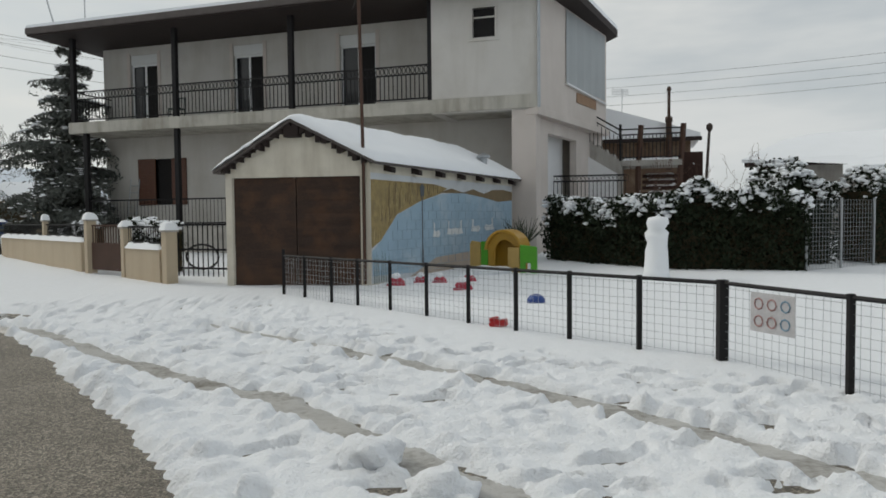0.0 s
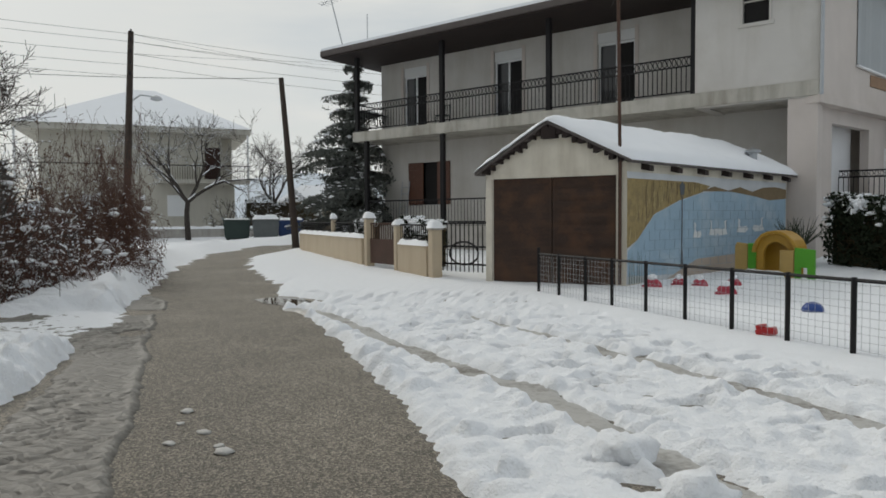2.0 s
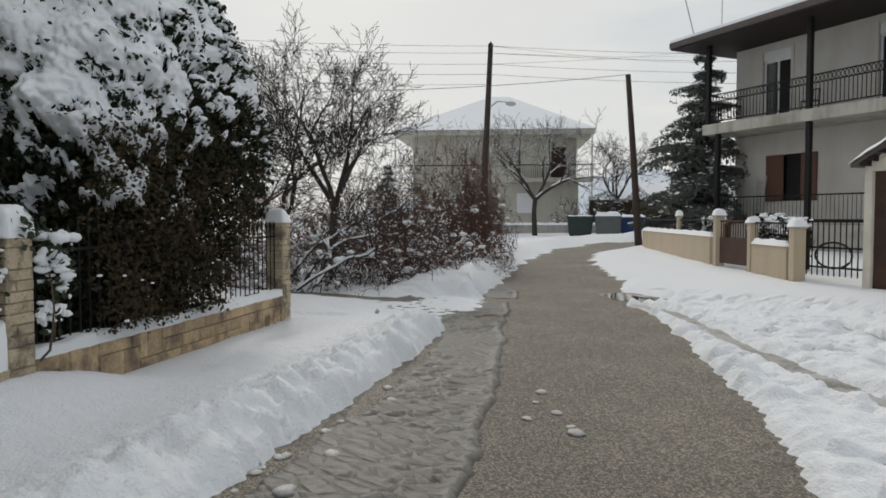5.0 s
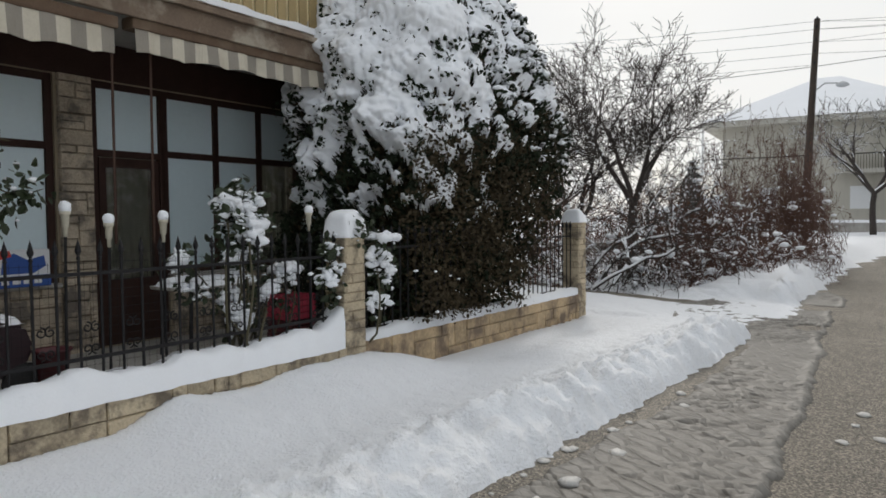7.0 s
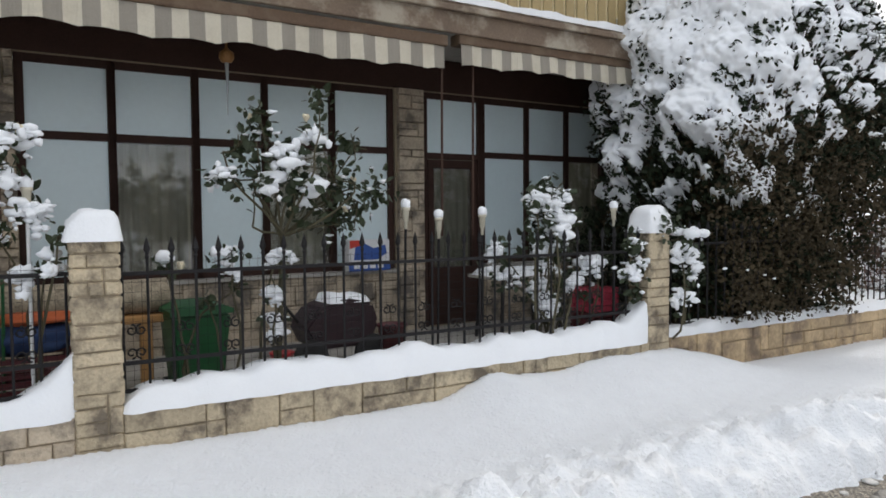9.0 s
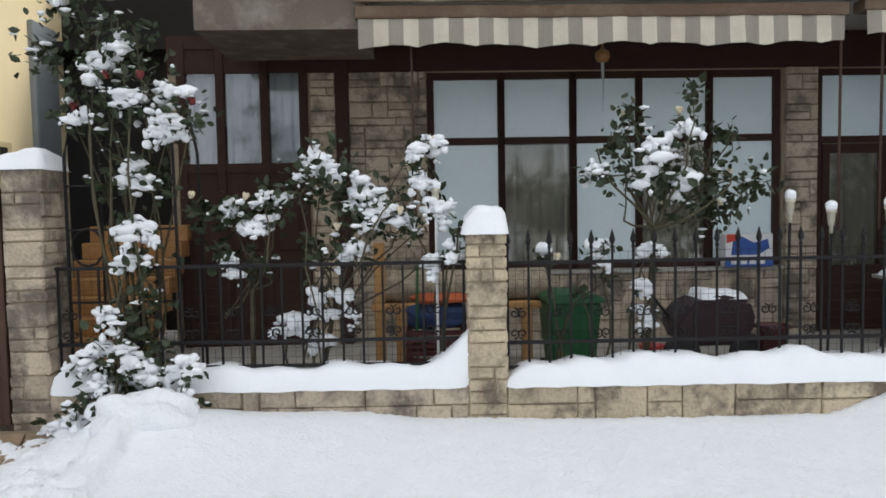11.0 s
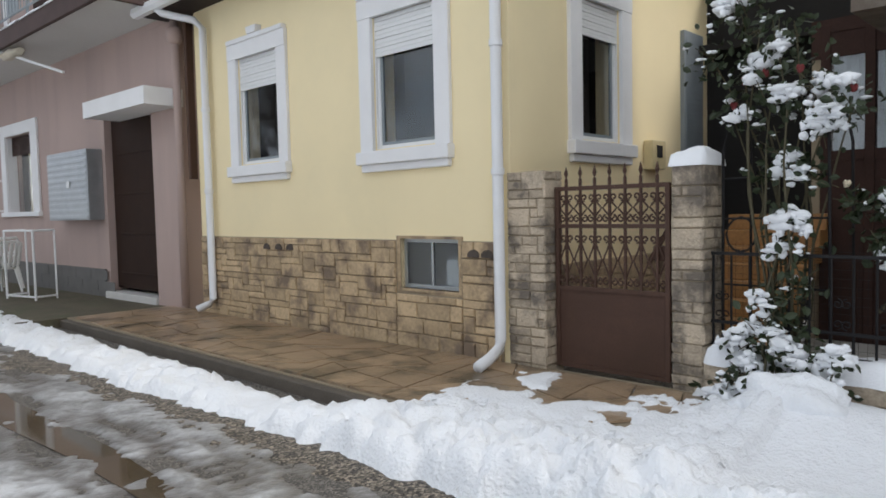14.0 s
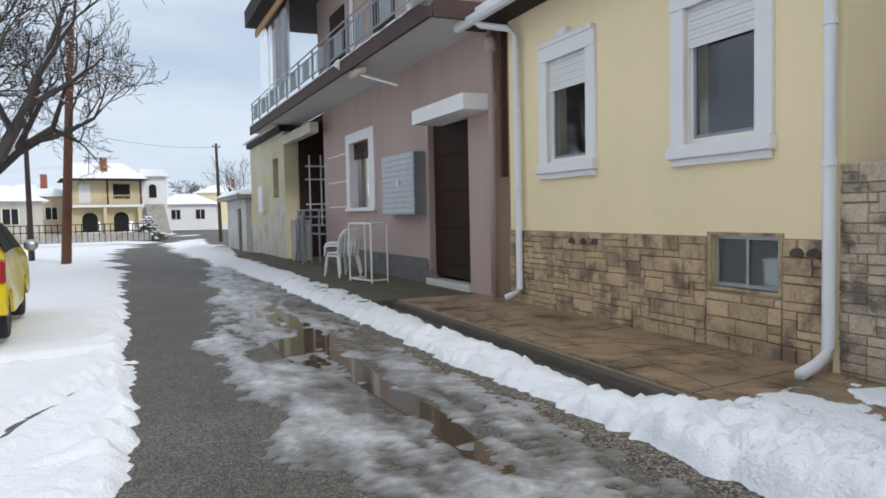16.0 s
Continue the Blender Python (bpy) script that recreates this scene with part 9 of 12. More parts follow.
for k in range(3):
    for j in range(2):
        bm = B()
        tube(bm, [(0.1 + k * 0.15 + 0.05 * math.cos(a * 0.785), -0.016, 0.1 + j * 0.16 + 0.05 * math.sin(a * 0.785)) for a in range(9)], 0.008, 4)
        part("ring", bm, PALE_BLUE_THREAD if k == 2 else PALE_RED_THREAD, t)

# ---- playground things ----
def on_snow(x, y):
    return plinth_z(x, y)


sx_, sy_ = 5.45, 13.95
t = B()
prof = [(0.30, -0.05), (0.27, 0.15), (0.21, 0.42), (0.23, 0.55), (0.19, 0.72), (0.22, 0.82), (0.24, 0.92), (0.17, 1.0), (0.21, 1.12), (0.19, 1.24), (0.0, 1.27)]
lathe(t, prof, 14)
for v in t.verts:
    v.co += Vector((noise.noise(v.co * 4), noise.noise(v.co * 4 + Vector((9, 0, 0))), 0.3 * noise.noise(v.co * 5))) * 0.06
solo("snow_figure", t, SNOW_CAP, pose(sx_, sy_, on_snow(sx_, sy_)), "plain upright pillar of packed snow in the playground", "snow pillar", smooth=True)
bx_, by_ = 2.33, 11.05
t = B()
lathe(t, [(0.16, 0.0), (0.2, 0.03), (0.19, 0.1), (0.13, 0.17), (0.05, 0.2), (0.0, 0.205)], 20)
solo("toy_tub", t, BLUE_PLASTIC, pose(bx_, by_, on_snow(bx_, by_) - 0.01) @ Matrix.Scale(0.75, 4), "upturned blue plastic tub in the snow", "toy", smooth=True)
rx_, ry_ = 1.42, 9.05
t = B()
box(t, -0.16, 0.16, -0.1, 0.1, 0, 0.13, 0.03)
box(t, -0.15, 0.02, -0.07, 0.07, 0.12, 0.2, 0.03)
solo("toy_truck", t, RED_PLASTIC, pose(rx_, ry_, on_snow(rx_, ry_) - 0.01, 0, -12, -20) @ Matrix.Scale(0.72, 4), "small red plastic toy lying in the snow", "toy")
for k, (x, y, r) in enumerate(((0.12, 13.75, 0.12), (0.62, 14.15, 0.09), (1.0, 14.1, 0.09), (1.35, 12.95, 0.12), (1.62, 14.3, 0.09))):
    z = on_snow(x, y)
    t = thing("painted_tyre", pose(x, y, z - 0.08), "half-buried tyre painted red, topped with snow", "tyre", "painted tyres")
    bm = B()
    tube(bm, [(r * 1.15 * math.cos(a * 0.314), 0, 0.06 + r * 1.15 * math.sin(a * 0.314)) for a in range(21)], 0.055, 8, close=False)
    part("tread", bm, PINK_RED, t, smooth=True)
    bm = B()
    blob(bm, (0, 0, r * 1.15 + 0.13), r * 0.8, 0.1, 0.06, seed=k, sub=2)
    part("snow_cap", bm, SNOW_CAP, t, smooth=True)
    bm = B()
    lathe(bm, [(0, -0.03), (r, -0.03), (r, 0.03), (0, 0.03)], 14)
    bmesh.ops.transform(bm, matrix=pose(0, 0, 0.06, 90, 0, 0), verts=bm.verts[:])
    part("filling", bm, PINK_RED, t)

px_, py_ = 2.62, 16.0
pz = on_snow(px_, py_) - 0.03
ph = thing("playhouse", pose(px_, py_, pz, 0, 0, -33) @ Matrix.Scale(0.82, 4), "plastic playhouse in ochre, sandy yellow and lime green", "playhouse")


def panel(name, outline, y0, y1, material, label="", turn=None):
    bm = B()
    prism(bm, outline, y0, y1)
    bmesh.ops.bevel(bm, geom=bm.edges[:], offset=0.012, segments=1, affect="EDGES")
    if turn:
        bmesh.ops.transform(bm, matrix=turn, verts=bm.verts[:])
    return part(name, bm, material, ph, label)


def arc(r, z, a0, a1, n=9):
    return [(r * math.cos(radians(a0 + (a1 - a0) * k / (n - 1))), z + r * math.sin(radians(a0 + (a1 - a0) * k / (n - 1)))) for k in range(n)]


panel("gable", [(-0.54, 0.0), (-0.30, 0.0), *arc(0.30, 0.62, 180, 0), (0.30, 0.0), (0.54, 0.0), *arc(0.54, 0.62, 0, 180)], 0.05, 0.13, YELLOW_PLASTIC, "ochre gable with an arched doorway")
panel("roof_shell", [*arc(0.50, 0.64, 0, 180, 11), *arc(0.58, 0.64, 180, 0, 11)], -0.06, 0.60, YELLOW_PLASTIC, "rounded ochre roof")
panel("side_panel", [(-1.05, 0), (-0.72, 0), (-0.72, 0.86), (-1.0, 0.9), (-1.05, 0.8)], -0.02, 0.05, SAND_PLASTIC, "sandy yellow side panel")
panel("side_panel", [(-0.71, 0.2), (-0.5, 0.2), (-0.5, 0.88), (-0.71, 0.88)], 0.0, 0.06, LIME_PLASTIC, "lime green side panel")
panel("side_panel", [(0.2, 0.0), (0.55, 0.0), (0.55, 0.72), (0.2, 0.72)], -0.18, -0.1, SAND_PLASTIC, "sandy yellow front panel")
panel("door_panel", [(0.57, 0.0), (0.72, 0.0), (0.72, 0.3), (0.88, 0.3), (0.88, 0.0), (1.06, 0.0), (1.06, 0.75), (0.57, 0.8)], -0.2, -0.12, LIME_PLASTIC, "lime green door panel")
panel("back_panel", [(-0.5, 0), (0.5, 0), (0.5, 0.62), *arc(0.5, 0.62, 0, 180)], 0.5, 0.56, YELLOW_PLASTIC)
bm = B()
blob(bm, (0.0, -0.1, 0.06), 0.5, 0.25, 0.14, seed=3, sub=3, rough=0.3)
solo("snow_heap", bm, SNOW, pose(px_ - 0.35, py_ - 0.35, pz), "heap of snow lying in front of the playhouse", "snow heap", smooth=True)

# ---- stairs, annex and low house behind the hedge ----
def at0(yaw, dist, z=None):
    a = radians(yaw)
    x, y = -math.sin(a) * dist, math.cos(a) * dist - 0.25
    return pose(x, y, plinth_z(x, y) if z is None else z)


t = thing("outdoor_stairs", pose(8.27, 24.65, 0.4, 0, 0, -21), "outdoor concrete stairs with black iron railings and a snowy landing", "stairs")
for k in range(9):
    bm = B()
    box(bm, -2.2 + k * 0.25, -1.94 + k * 0.25, 0, 1.3, 0.0, 4.5 - k * 0.17)
    part("step", bm, CONCRETE, t)
bm = B()
box(bm, 0.0, 2.1, 0, 1.6, 2.86, 3.06)
part("landing", bm, CONCRETE, t)
for x in (0.65, 2.08):
    bm = B()
    tube(bm, [(x - 0.05, 0.12, 0), (x - 0.04, 0.12, 2.7), (x + 0.06, 0.05, 4.3)], 0.11, 6)
    part("post", bm, IRON_BROWN, t, "dark slanting timber post")
bm = B()
tube(bm, [(0.0, 0.02, 3.05), (0.0, 0.02, 4.35)], 0.05, 6)
part("post", bm, IRON, t)
for z in (3.14, 3.95, 4.14):
    bm = B()
    box(bm, 0.0, 2.1, 0.0, 0.04, z, z + 0.045)
    part("rail", bm, IRON, t)
for k in range(16):
    bm = B()
    tube(bm, [(0.07 + k * 0.13, 0.02, 3.1), (0.07 + k * 0.13, 0.02, 3.97)], 0.013, 4)
    part("baluster", bm, IRON, t)
bm = B()
tube(bm, [(-2.1, 0, 5.45), (0.0, 0, 4.15)], 0.03, 5)
tube(bm, [(-2.1, 0, 5.25), (0.0, 0, 3.95)], 0.02, 5)
for k in range(15):
    tube(bm, [(-2.05 + k * 0.14, 0, 4.4 - k * 0.09), (-2.05 + k * 0.14, 0, 5.2 - k * 0.09)], 0.013, 4)
part("stair_railing", bm, IRON, t)
bm = B()
snow_lump(bm, 0.0, 2.1, 0.1, 1.55, 3.05, 0.12, seed=2, nx=14, ny=8)
part("snow_cap", bm, SNOW_CAP, t, smooth=True)
for k in range(5):
    bm = B()
    box(bm, 0.75, 2.0, 0.2 + k * 0.2, 0.45 + k * 0.2, 1.6 + k * 0.22, 1.72 + k * 0.22)
    st = part("lower_step", bm, DARK_WOOD, t, "dark timber step")
    bm = B()
    snow_lump(bm, 0.85 + 0.1 * (k % 2), 1.9, 0.2 + k * 0.2, 0.4 + k * 0.2, 1.72 + k * 0.22, 0.05, seed=k, nx=8, ny=4)
    part("snow_cap", bm, SNOW_CAP, st, smooth=True)
bm = B()
prism(bm, [(-1.3, 0), (-0.1, 0), (-0.1, 2.6), (-1.3, 3.35)], -0.15, -0.05)
part("stair_cheek", bm, WHITE_PLASTER, t, "white rendered side of the stairs")
# annex with a stove pipe
annex = thing("annex", pose(11.3, 31.6, 0.4, 0, 0, -20), "small brown annex with a snowy roof behind the stairs", "house")
bm = B()
box(bm, -2.6, 2.4, 0, 4, 0, 4.6)
part("wall", bm, BROWN_BEAM, annex)
bm = B()
prism(bm, [(-3.0, 4.5), (2.8, 4.5), (2.8, 4.75), (-1.2, 6.0), (-3.0, 5.6)], -0.4, 4.4)
part("roof", bm, ROOF_SNOW, annex, "sloping roof under snow")
bm = B()
box(bm, -3.0, 2.85, -0.45, -0.4, 4.4, 4.58)
part("eave", bm, EAVE_WOOD, annex)
bm = B()
tube(bm, [(0, 0, 5.2), (0, 0, 7.1)], 0.065, 10)
lathe(bm, [(0.08, 7.0), (0.11, 7.06), (0.06, 7.2)], 10)
lathe(bm, [(0.13, 3.5), (0.13, 5.6), (0.16, 5.65), (0.16, 5.85), (0.065, 5.9)], 10)
solo("stove_pipe", bm, RUSTY, pose(12.46, 30.56, 0.0), "tall rusty stove pipe beside the annex roof", "chimney")
bm = B()
tube(bm, [(0, 0, 0), (0, 0, 7.4)], 0.02, 5)
for k in range(4):
    tube(bm, [(-0.5, 0, 7.35 - 0.07 * k), (0.3, 0, 7.35 - 0.07 * k)], 0.012, 4)
solo("roof_antenna", bm, GREY_METAL, pose(10.89, 32.21, 0.0), "thin grey television antenna over the annex", "antenna")
bm = B()
tube(bm, [(0, 0, 0), (0.06, 0, 2.8), (0.14, -0.04, 4.5)], 0.06, 8, 0.05)
lathe(bm, [(0.07, 4.4), (0.12, 4.5), (0.12, 4.62), (0.03, 4.7)], 8, (0.14, -0.04, 0.0))
solo("post", bm, POLE_WOOD, pose(11.75, 25.4, 0.2), "old leaning wooden post behind the hedge", "post")
bm = B()
box(bm, -0.4, 0.35, 0, 0.8, 0.2, 3.8, 0.02)
solo("shed", bm, DARK_WOOD, pose(11.05, 24.9, 0.0, 0, 0, -24), "narrow brown timber shed beside the stairs", "shed")
low = thing("house", pose(15.0, 28.27, 0.4, 0, 0, -31), "low house with a broad snow-covered roof behind the hedge", "house")
# walls take the dark concrete to stand in for shade behind the hedge
bm = B()
box(bm, 0.3, 3.4, 0.5, 8, 0, 3.1)
box(bm, 3.4, 16, 0.9, 8, 0, 2.7)
part("wall", bm, CONCRETE, low)
bm = B()
prism(bm, [(-0.2, 3.08), (3.75, 3.08), (3.75, 3.24), (-0.2, 3.24)], -0.1, 0.6)
part("eave", bm, EAVE_WOOD, low, "dark roof edge")
bm = B()
ring = [(-0.3, -0.15, 3.24), (3.8, -0.15, 3.24), (4.2, -1.0, 2.78), (17, -1.0, 2.78), (17, 4.5, 4.7), (2.4, 4.5, 4.62), (1.2, 3.4, 4.3)]
up = [bm.verts.new((x, y, z + 0.14)) for x, y, z in ring]
dn = [bm.verts.new((x, y, z)) for x, y, z in ring]
bm.faces.new(up)
bm.faces.new(dn[::-1])
for k in range(len(ring)):
    bm.faces.new((dn[k], dn[(k + 1) % len(ring)], up[(k + 1) % len(ring)], up[k]))
bmesh.ops.triangulate(bm, faces=[f for f in bm.faces if len(f.verts) > 4])
bmesh.ops.recalc_face_normals(bm, faces=bm.faces[:])
part("roof", bm, ROOF_SNOW, low, "wide low roof under snow")
bm = B()
box(bm, 4.0, 16.5, -0.9, 0.9, 2.62, 2.76)
part("porch_eave", bm, DARK_WOOD, low)
bm = B()
tube(bm, [(7.0, 3.0, 4.0), (7.0, 3.0, 5.9)], 0.03, 5)
part("mast", bm, GREY_METAL, low)
t = thing("terrace_railing", pose(5.54, 23.35, 0.0, 0, 0, -16.2), "black iron railing with a ring frieze beside the stairs", "railing")
for z in (2.1, 2.66, 2.85):
    bm = B()
    box(bm, 0, 2.37, -0.02, 0.02, z - 0.02, z + 0.02)
    part("rail", bm, IRON, t)
for k in range(19):
    bm = B()
    tube(bm, [(k * 0.13, 0, 1.6), (k * 0.13, 0, 2.66)], 0.012, 4)
    part("baluster", bm, IRON, t)
    bm = B()
    tube(bm, [(k * 0.13 + 0.06 + 0.05 * math.cos(a * 0.785), 0, 2.755 + 0.08 * math.sin(a * 0.785)) for a in range(9)], 0.009, 4, close=False)
    part("ring", bm, IRON, t)
bm = B()
box(bm, -0.3, 2.6, 0.0, 0.2, 0, 2.0)
part("low_wall", bm, CONCRETE, t)
# wire gate at the end of the hedge
t = thing("wire_gate", pose(8.95, 14.45, 0.2, 0, 0, 20), "wire mesh garden gate with pale metal posts", "gate")
for x in (0, 1.1, 2.2):
    bm = B()
    tube(bm, [(x, 0, 0), (x, 0, 1.65)], 0.03, 6)
    part("post", bm, GREY_METAL, t)
bm = B()
for k in range(23):
    tube(bm, [(k * 0.1, 0, 0.1), (k * 0.1, 0, 1.6)], 0.004, 3, close=False)
for k in range(16):
    tube(bm, [(0, 0, 0.1 + k * 0.1), (2.2, 0, 0.1 + k * 0.1)], 0.004, 3, close=False)
part("wire_panel", bm, GREY_METAL, t)
bm = B()
blob(bm, (0.6, 1.6, 0.5), 0.45, 0.3, 0.7, seed=31, sub=3, rough=0.35)
solo("snowy_shrub_mound", bm, SNOW, pose(8.95, 14.45, 0.1, 0, 0, 20), "mound of snow over a low shrub behind the gate", "snow mound", smooth=True)

# ---- poles and wires ----
def pole(base, top, r, material, label, arms=()):
    t = thing("utility_pole", pose(*base), label, "pole", "utility poles")
    d = Vector(top) - Vector(base)
    bm = B()
    tube(bm, [(0, 0, -0.5), d * 0.5, d], r, 10, r * 0.65)
    part("shaft", bm, material, t)
    for k, (f, rz) in enumerate(arms):
        p = d * f
        a = radians(rz)
        bm = B()
        tube(bm, [p - Vector((math.cos(a), math.sin(a), 0)) * 0.22, p + Vector((math.cos(a), math.sin(a), 0)) * 0.22], 0.02, 5)
        for s in (-1, 1):
            lathe(bm, [(0.03, 0), (0.05, 0.05), (0.03, 0.13), (0.0, 0.15)], 8, p + s * Vector((math.cos(a), math.sin(a), 0)) * 0.2)
        part("insulator_bracket", bm, IRON, t)
    return t


P1B, P1T = (-20.1, 23.4, 0.3), (-19.78, 23.63, 9.06)
P2B, P2T = (-14.0, 26.3, 0.2), (-14.47, 26.04, 7.35)
p1 = pole(P1B, P1T, 0.17, POLE_WOOD, "tall dark wooden utility pole with insulators and a street light", [(0.99, 130), (0.955, 130), (0.90, 130), (0.85, 130), (0.80, 130)])
bm = B()
tube(bm, [(0.24, 0.16, 5.95), (0.6, 0.35, 6.25), (1.0, 0.55, 6.2)], 0.03, 6)
lathe(bm, [(0.02, 0.1), (0.2, 0.02), (0.24, -0.06), (0.1, -0.12)], 10, (1.15, 0.6, 6.15))
part("street_light", bm, GREY_METAL, p1, "grey bowl street light")
pole(P2B, P2T, 0.16, POLE_WOOD, "leaning dark wooden utility pole at the bend")
P3B, P3T = (18.6, -20.6, 0.0), (18.2, -20.92, 8.1)
pole(P3B, P3T, 0.17, POLE_RED, "reddish wooden utility pole beside the road")
P4 = at_dir(209.8, 46, 0.2)
pole(P4.translation, P4.translation + Vector((0.1, 0, 5.9)), 0.12, POLE_WOOD, "thin wooden pole by the village houses", [(0.96, 40)])
P5 = at_dir(222.7, 30, 0.1)
pole(P5.translation, P5.translation + Vector((0, 0, 5.4)), 0.11, POLE_WOOD, "dark pole behind the bare tree")


def wire(a, b, sag, r=0.007):
    a, b = Vector(a), Vector(b)
    bm = B()
    tube(bm, [a.lerp(b, k / 16) - Vector((0, 0, sag * 4 * (k / 16) * (1 - k / 16))) for k in range(17)], r, 4, close=False)
    return solo("overhead_wire", bm, CABLE, pose(0, 0, 0), "black overhead wire strung between poles", "wire", "overhead wires")


for k, f in enumerate((0.99, 0.955, 0.90, 0.85, 0.80)):
    p = Vector(P1B).lerp(Vector(P1T), f)
    wire(p, (-42, 5.5, p.z + 2.4 - 0.1 * k), 0.5)
    if k < 4:
        wire(p, (2.5 + 0.2 * k, 37.5, p.z - 0.9), 0.5)
    if k < 3:
        wire(p, (-30 + k * 0.6, 75, p.z + 9 + k * 1.2), 0.3)
wire(P2T, (-34, 6.5, 7.2), 0.7, 0.011)
for k in range(4):
    wire((3, 37, 8.2 - 0.42 * k), (42, 26, 11.0 - 0.5 * k), 0.7)
wire((-0.5, 12.9, 5.7), (-1.0, 20.9, 7.6), 0.1, 0.007)
wire(P4.translation + Vector((0.1, 0, 5.7)), P5.translation + Vector((0, 0, 5.2)), 0.4)

# ---- rubbish bins at the bend ----
def street_bin(m, material, label, snow_h=0.16):
    t = thing("street_bin", m, label, "bin", "rubbish bins")
    bm = B()
    prism(bm, [(-0.62, 0.12), (0.62, 0.12), (0.72, 1.08), (-0.72, 1.08)], -0.5, 0.5)
    bmesh.ops.bevel(bm, geom=bm.edges[:], offset=0.05, segments=2, affect="EDGES")
    part("body", bm, material, t)
    bm = B()
    tube(bm, [(-0.74, -0.02, 1.1), (0.74, -0.02, 1.1)], 0.42, 16)
    for v in bm.verts:
        v.co.z = 1.08 + max(0, v.co.z - 1.1) * 0.5
    part("lid", bm, material, t)
    for x in (-0.5, 0.5):
        for y in (-0.4, 0.4):
            bm = B()
            lathe(bm, [(0.05, -0.03), (0.09, -0.02), (0.09, 0.02), (0.05, 0.03)], 10)
            bmesh.ops.transform(bm, matrix=pose(x, y, 0.09, 90, 0, 0), verts=bm.verts[:])
            part("wheel", bm, RUBBER, t)
    bm = B()
    snow_lump(bm, -0.72, 0.72, -0.45, 0.45, 1.2, snow_h, seed=2, nx=10, ny=8, edge=0.4)
    part("snow_cap", bm, SNOW_CAP, t, smooth=True)
    return t


def at35(yaw, dist, z):
    a = radians(yaw)
    return pose(-math.sin(a) * dist, math.cos(a) * dist - 0.24, z, 0, 0, yaw)


street_bin(at35(32.4, 40.5, 0.35), BIN_DARK, "dark green wheeled rubbish container with snow on the lid", 0.06)
street_bin(at35(30.2, 40.0, 0.35), BIN_GREY, "grey steel rubbish container under a thick cap of snow", 0.24)
street_bin(at35(28.3, 41.5, 0.3), BLUE_TARP, "dark blue recycling container behind the pole", 0.15)

# ---- the long house at the bend ----
fh = thing("house", at35(37.9, 50, 0.8) @ Matrix.Translation((0, 0, 0)), "long pale house with a hipped snowy roof and balconies", "house")
bm = B()
box(bm, -7.0, 3.9, 0, 9, 0, 6.4)
box(bm, 3.9, 4.7, 1.6, 9, 0, 6.4)
box(bm, 3.9, 4.7, 0, 1.6, 0, 3.2)
part("wall", bm, FAR_HOUSE, fh)
bm = B()
box(bm, -8.2, 5.7, -1.2, 9.6, 6.4, 6.75)
part("eave", bm, SLAB_EDGE, fh)
bm = B()
lo = [bm.verts.new(p) for p in ((-8.3, -1.3, 6.75), (5.8, -1.3, 6.75), (5.8, 9.7, 6.75), (-8.3, 9.7, 6.75))]
hi = [bm.verts.new((-1.6, 4.2, 9.9)), bm.verts.new((-0.2, 4.2, 9.9))]
bm.faces.new((lo[0], lo[1], hi[1], hi[0]))
bm.faces.new((lo[1], lo[2], hi[1]))
bm.faces.new((lo[2], lo[3], hi[0], hi[1]))
bm.faces.new((lo[3], lo[0], hi[0]))
part("roof", bm, ROOF_SNOW, fh, "broad hipped roof under snow")
bm = B()
box(bm, -0.2, 5.6, -1.2, 0, 3.15, 3.4)
part("balcony_slab", bm, SLAB_EDGE, fh)
for k in range(39):
    bm = B()
    box(bm, -0.15 + k * 0.15, -0.125 + k * 0.15, -1.15, -1.12, 3.4, 4.3)
    part("baluster", bm, IRON, fh)
bm = B()
box(bm, -0.2, 5.6, -1.17, -1.1, 4.28, 4.34)
box(bm, -8.1, -2.0, -1.17, -1.1, 4.28, 4.34)
part("balcony_rail", bm, IRON, fh)
for x in (-8.1, 5.5):
    bm = B()
    box(bm, x - 0.06, x + 0.06, -1.15, -1.05, 0 if x > 0 else 3.2, 6.4)
    part("post", bm, WHITE_METAL, fh)
for x, z in ((3.3, 3.5),):
    bm = B()
    box(bm, x - 0.5, x + 0.5, -0.05, 0.02, z, z + 2.1)
    part("balcony_door", bm, DARK_WOOD, fh)
for x in (-4.2, 0.95):
    bm = B()
    box(bm, x - 0.55, x + 0.55, -0.05, 0.02, 1.0, 2.4)
    part("window", bm, SHUTTER, fh, "closed white shutter")
t = thing("garden_wall", at35(33.5, 45.5, 0.55), "low concrete wall with snow at the bend", "wall", kind="structure")
bm = B()
box(bm, -9, 3.5, -0.1, 0.1, -0.5, 0.45)
part("render", bm, CONCRETE, t)
bm = B()
snow_lump(bm, -9, 3.5, -0.16, 0.16, 0.44, 0.16, seed=7, nx=50, ny=5)
part("snow_cap", bm, SNOW_CAP, t, smooth=True)
far_house(27.5, 52, 4.5, 4, 2.2, CREAM_WALL, "small hut with a snowy roof behind the spruce", 0, z=0.6, rise=1.3, windows=1)

# ---- the yellow car ----
car_dir = Vector((0.63, -0.777, 0))
car = thing("car", pose(8.10, -7.38, 0.12, 0, 0, math.degrees(math.atan2(-0.777, 0.63)) - 90), "small yellow hatchback parked on the snowy verge", "car")
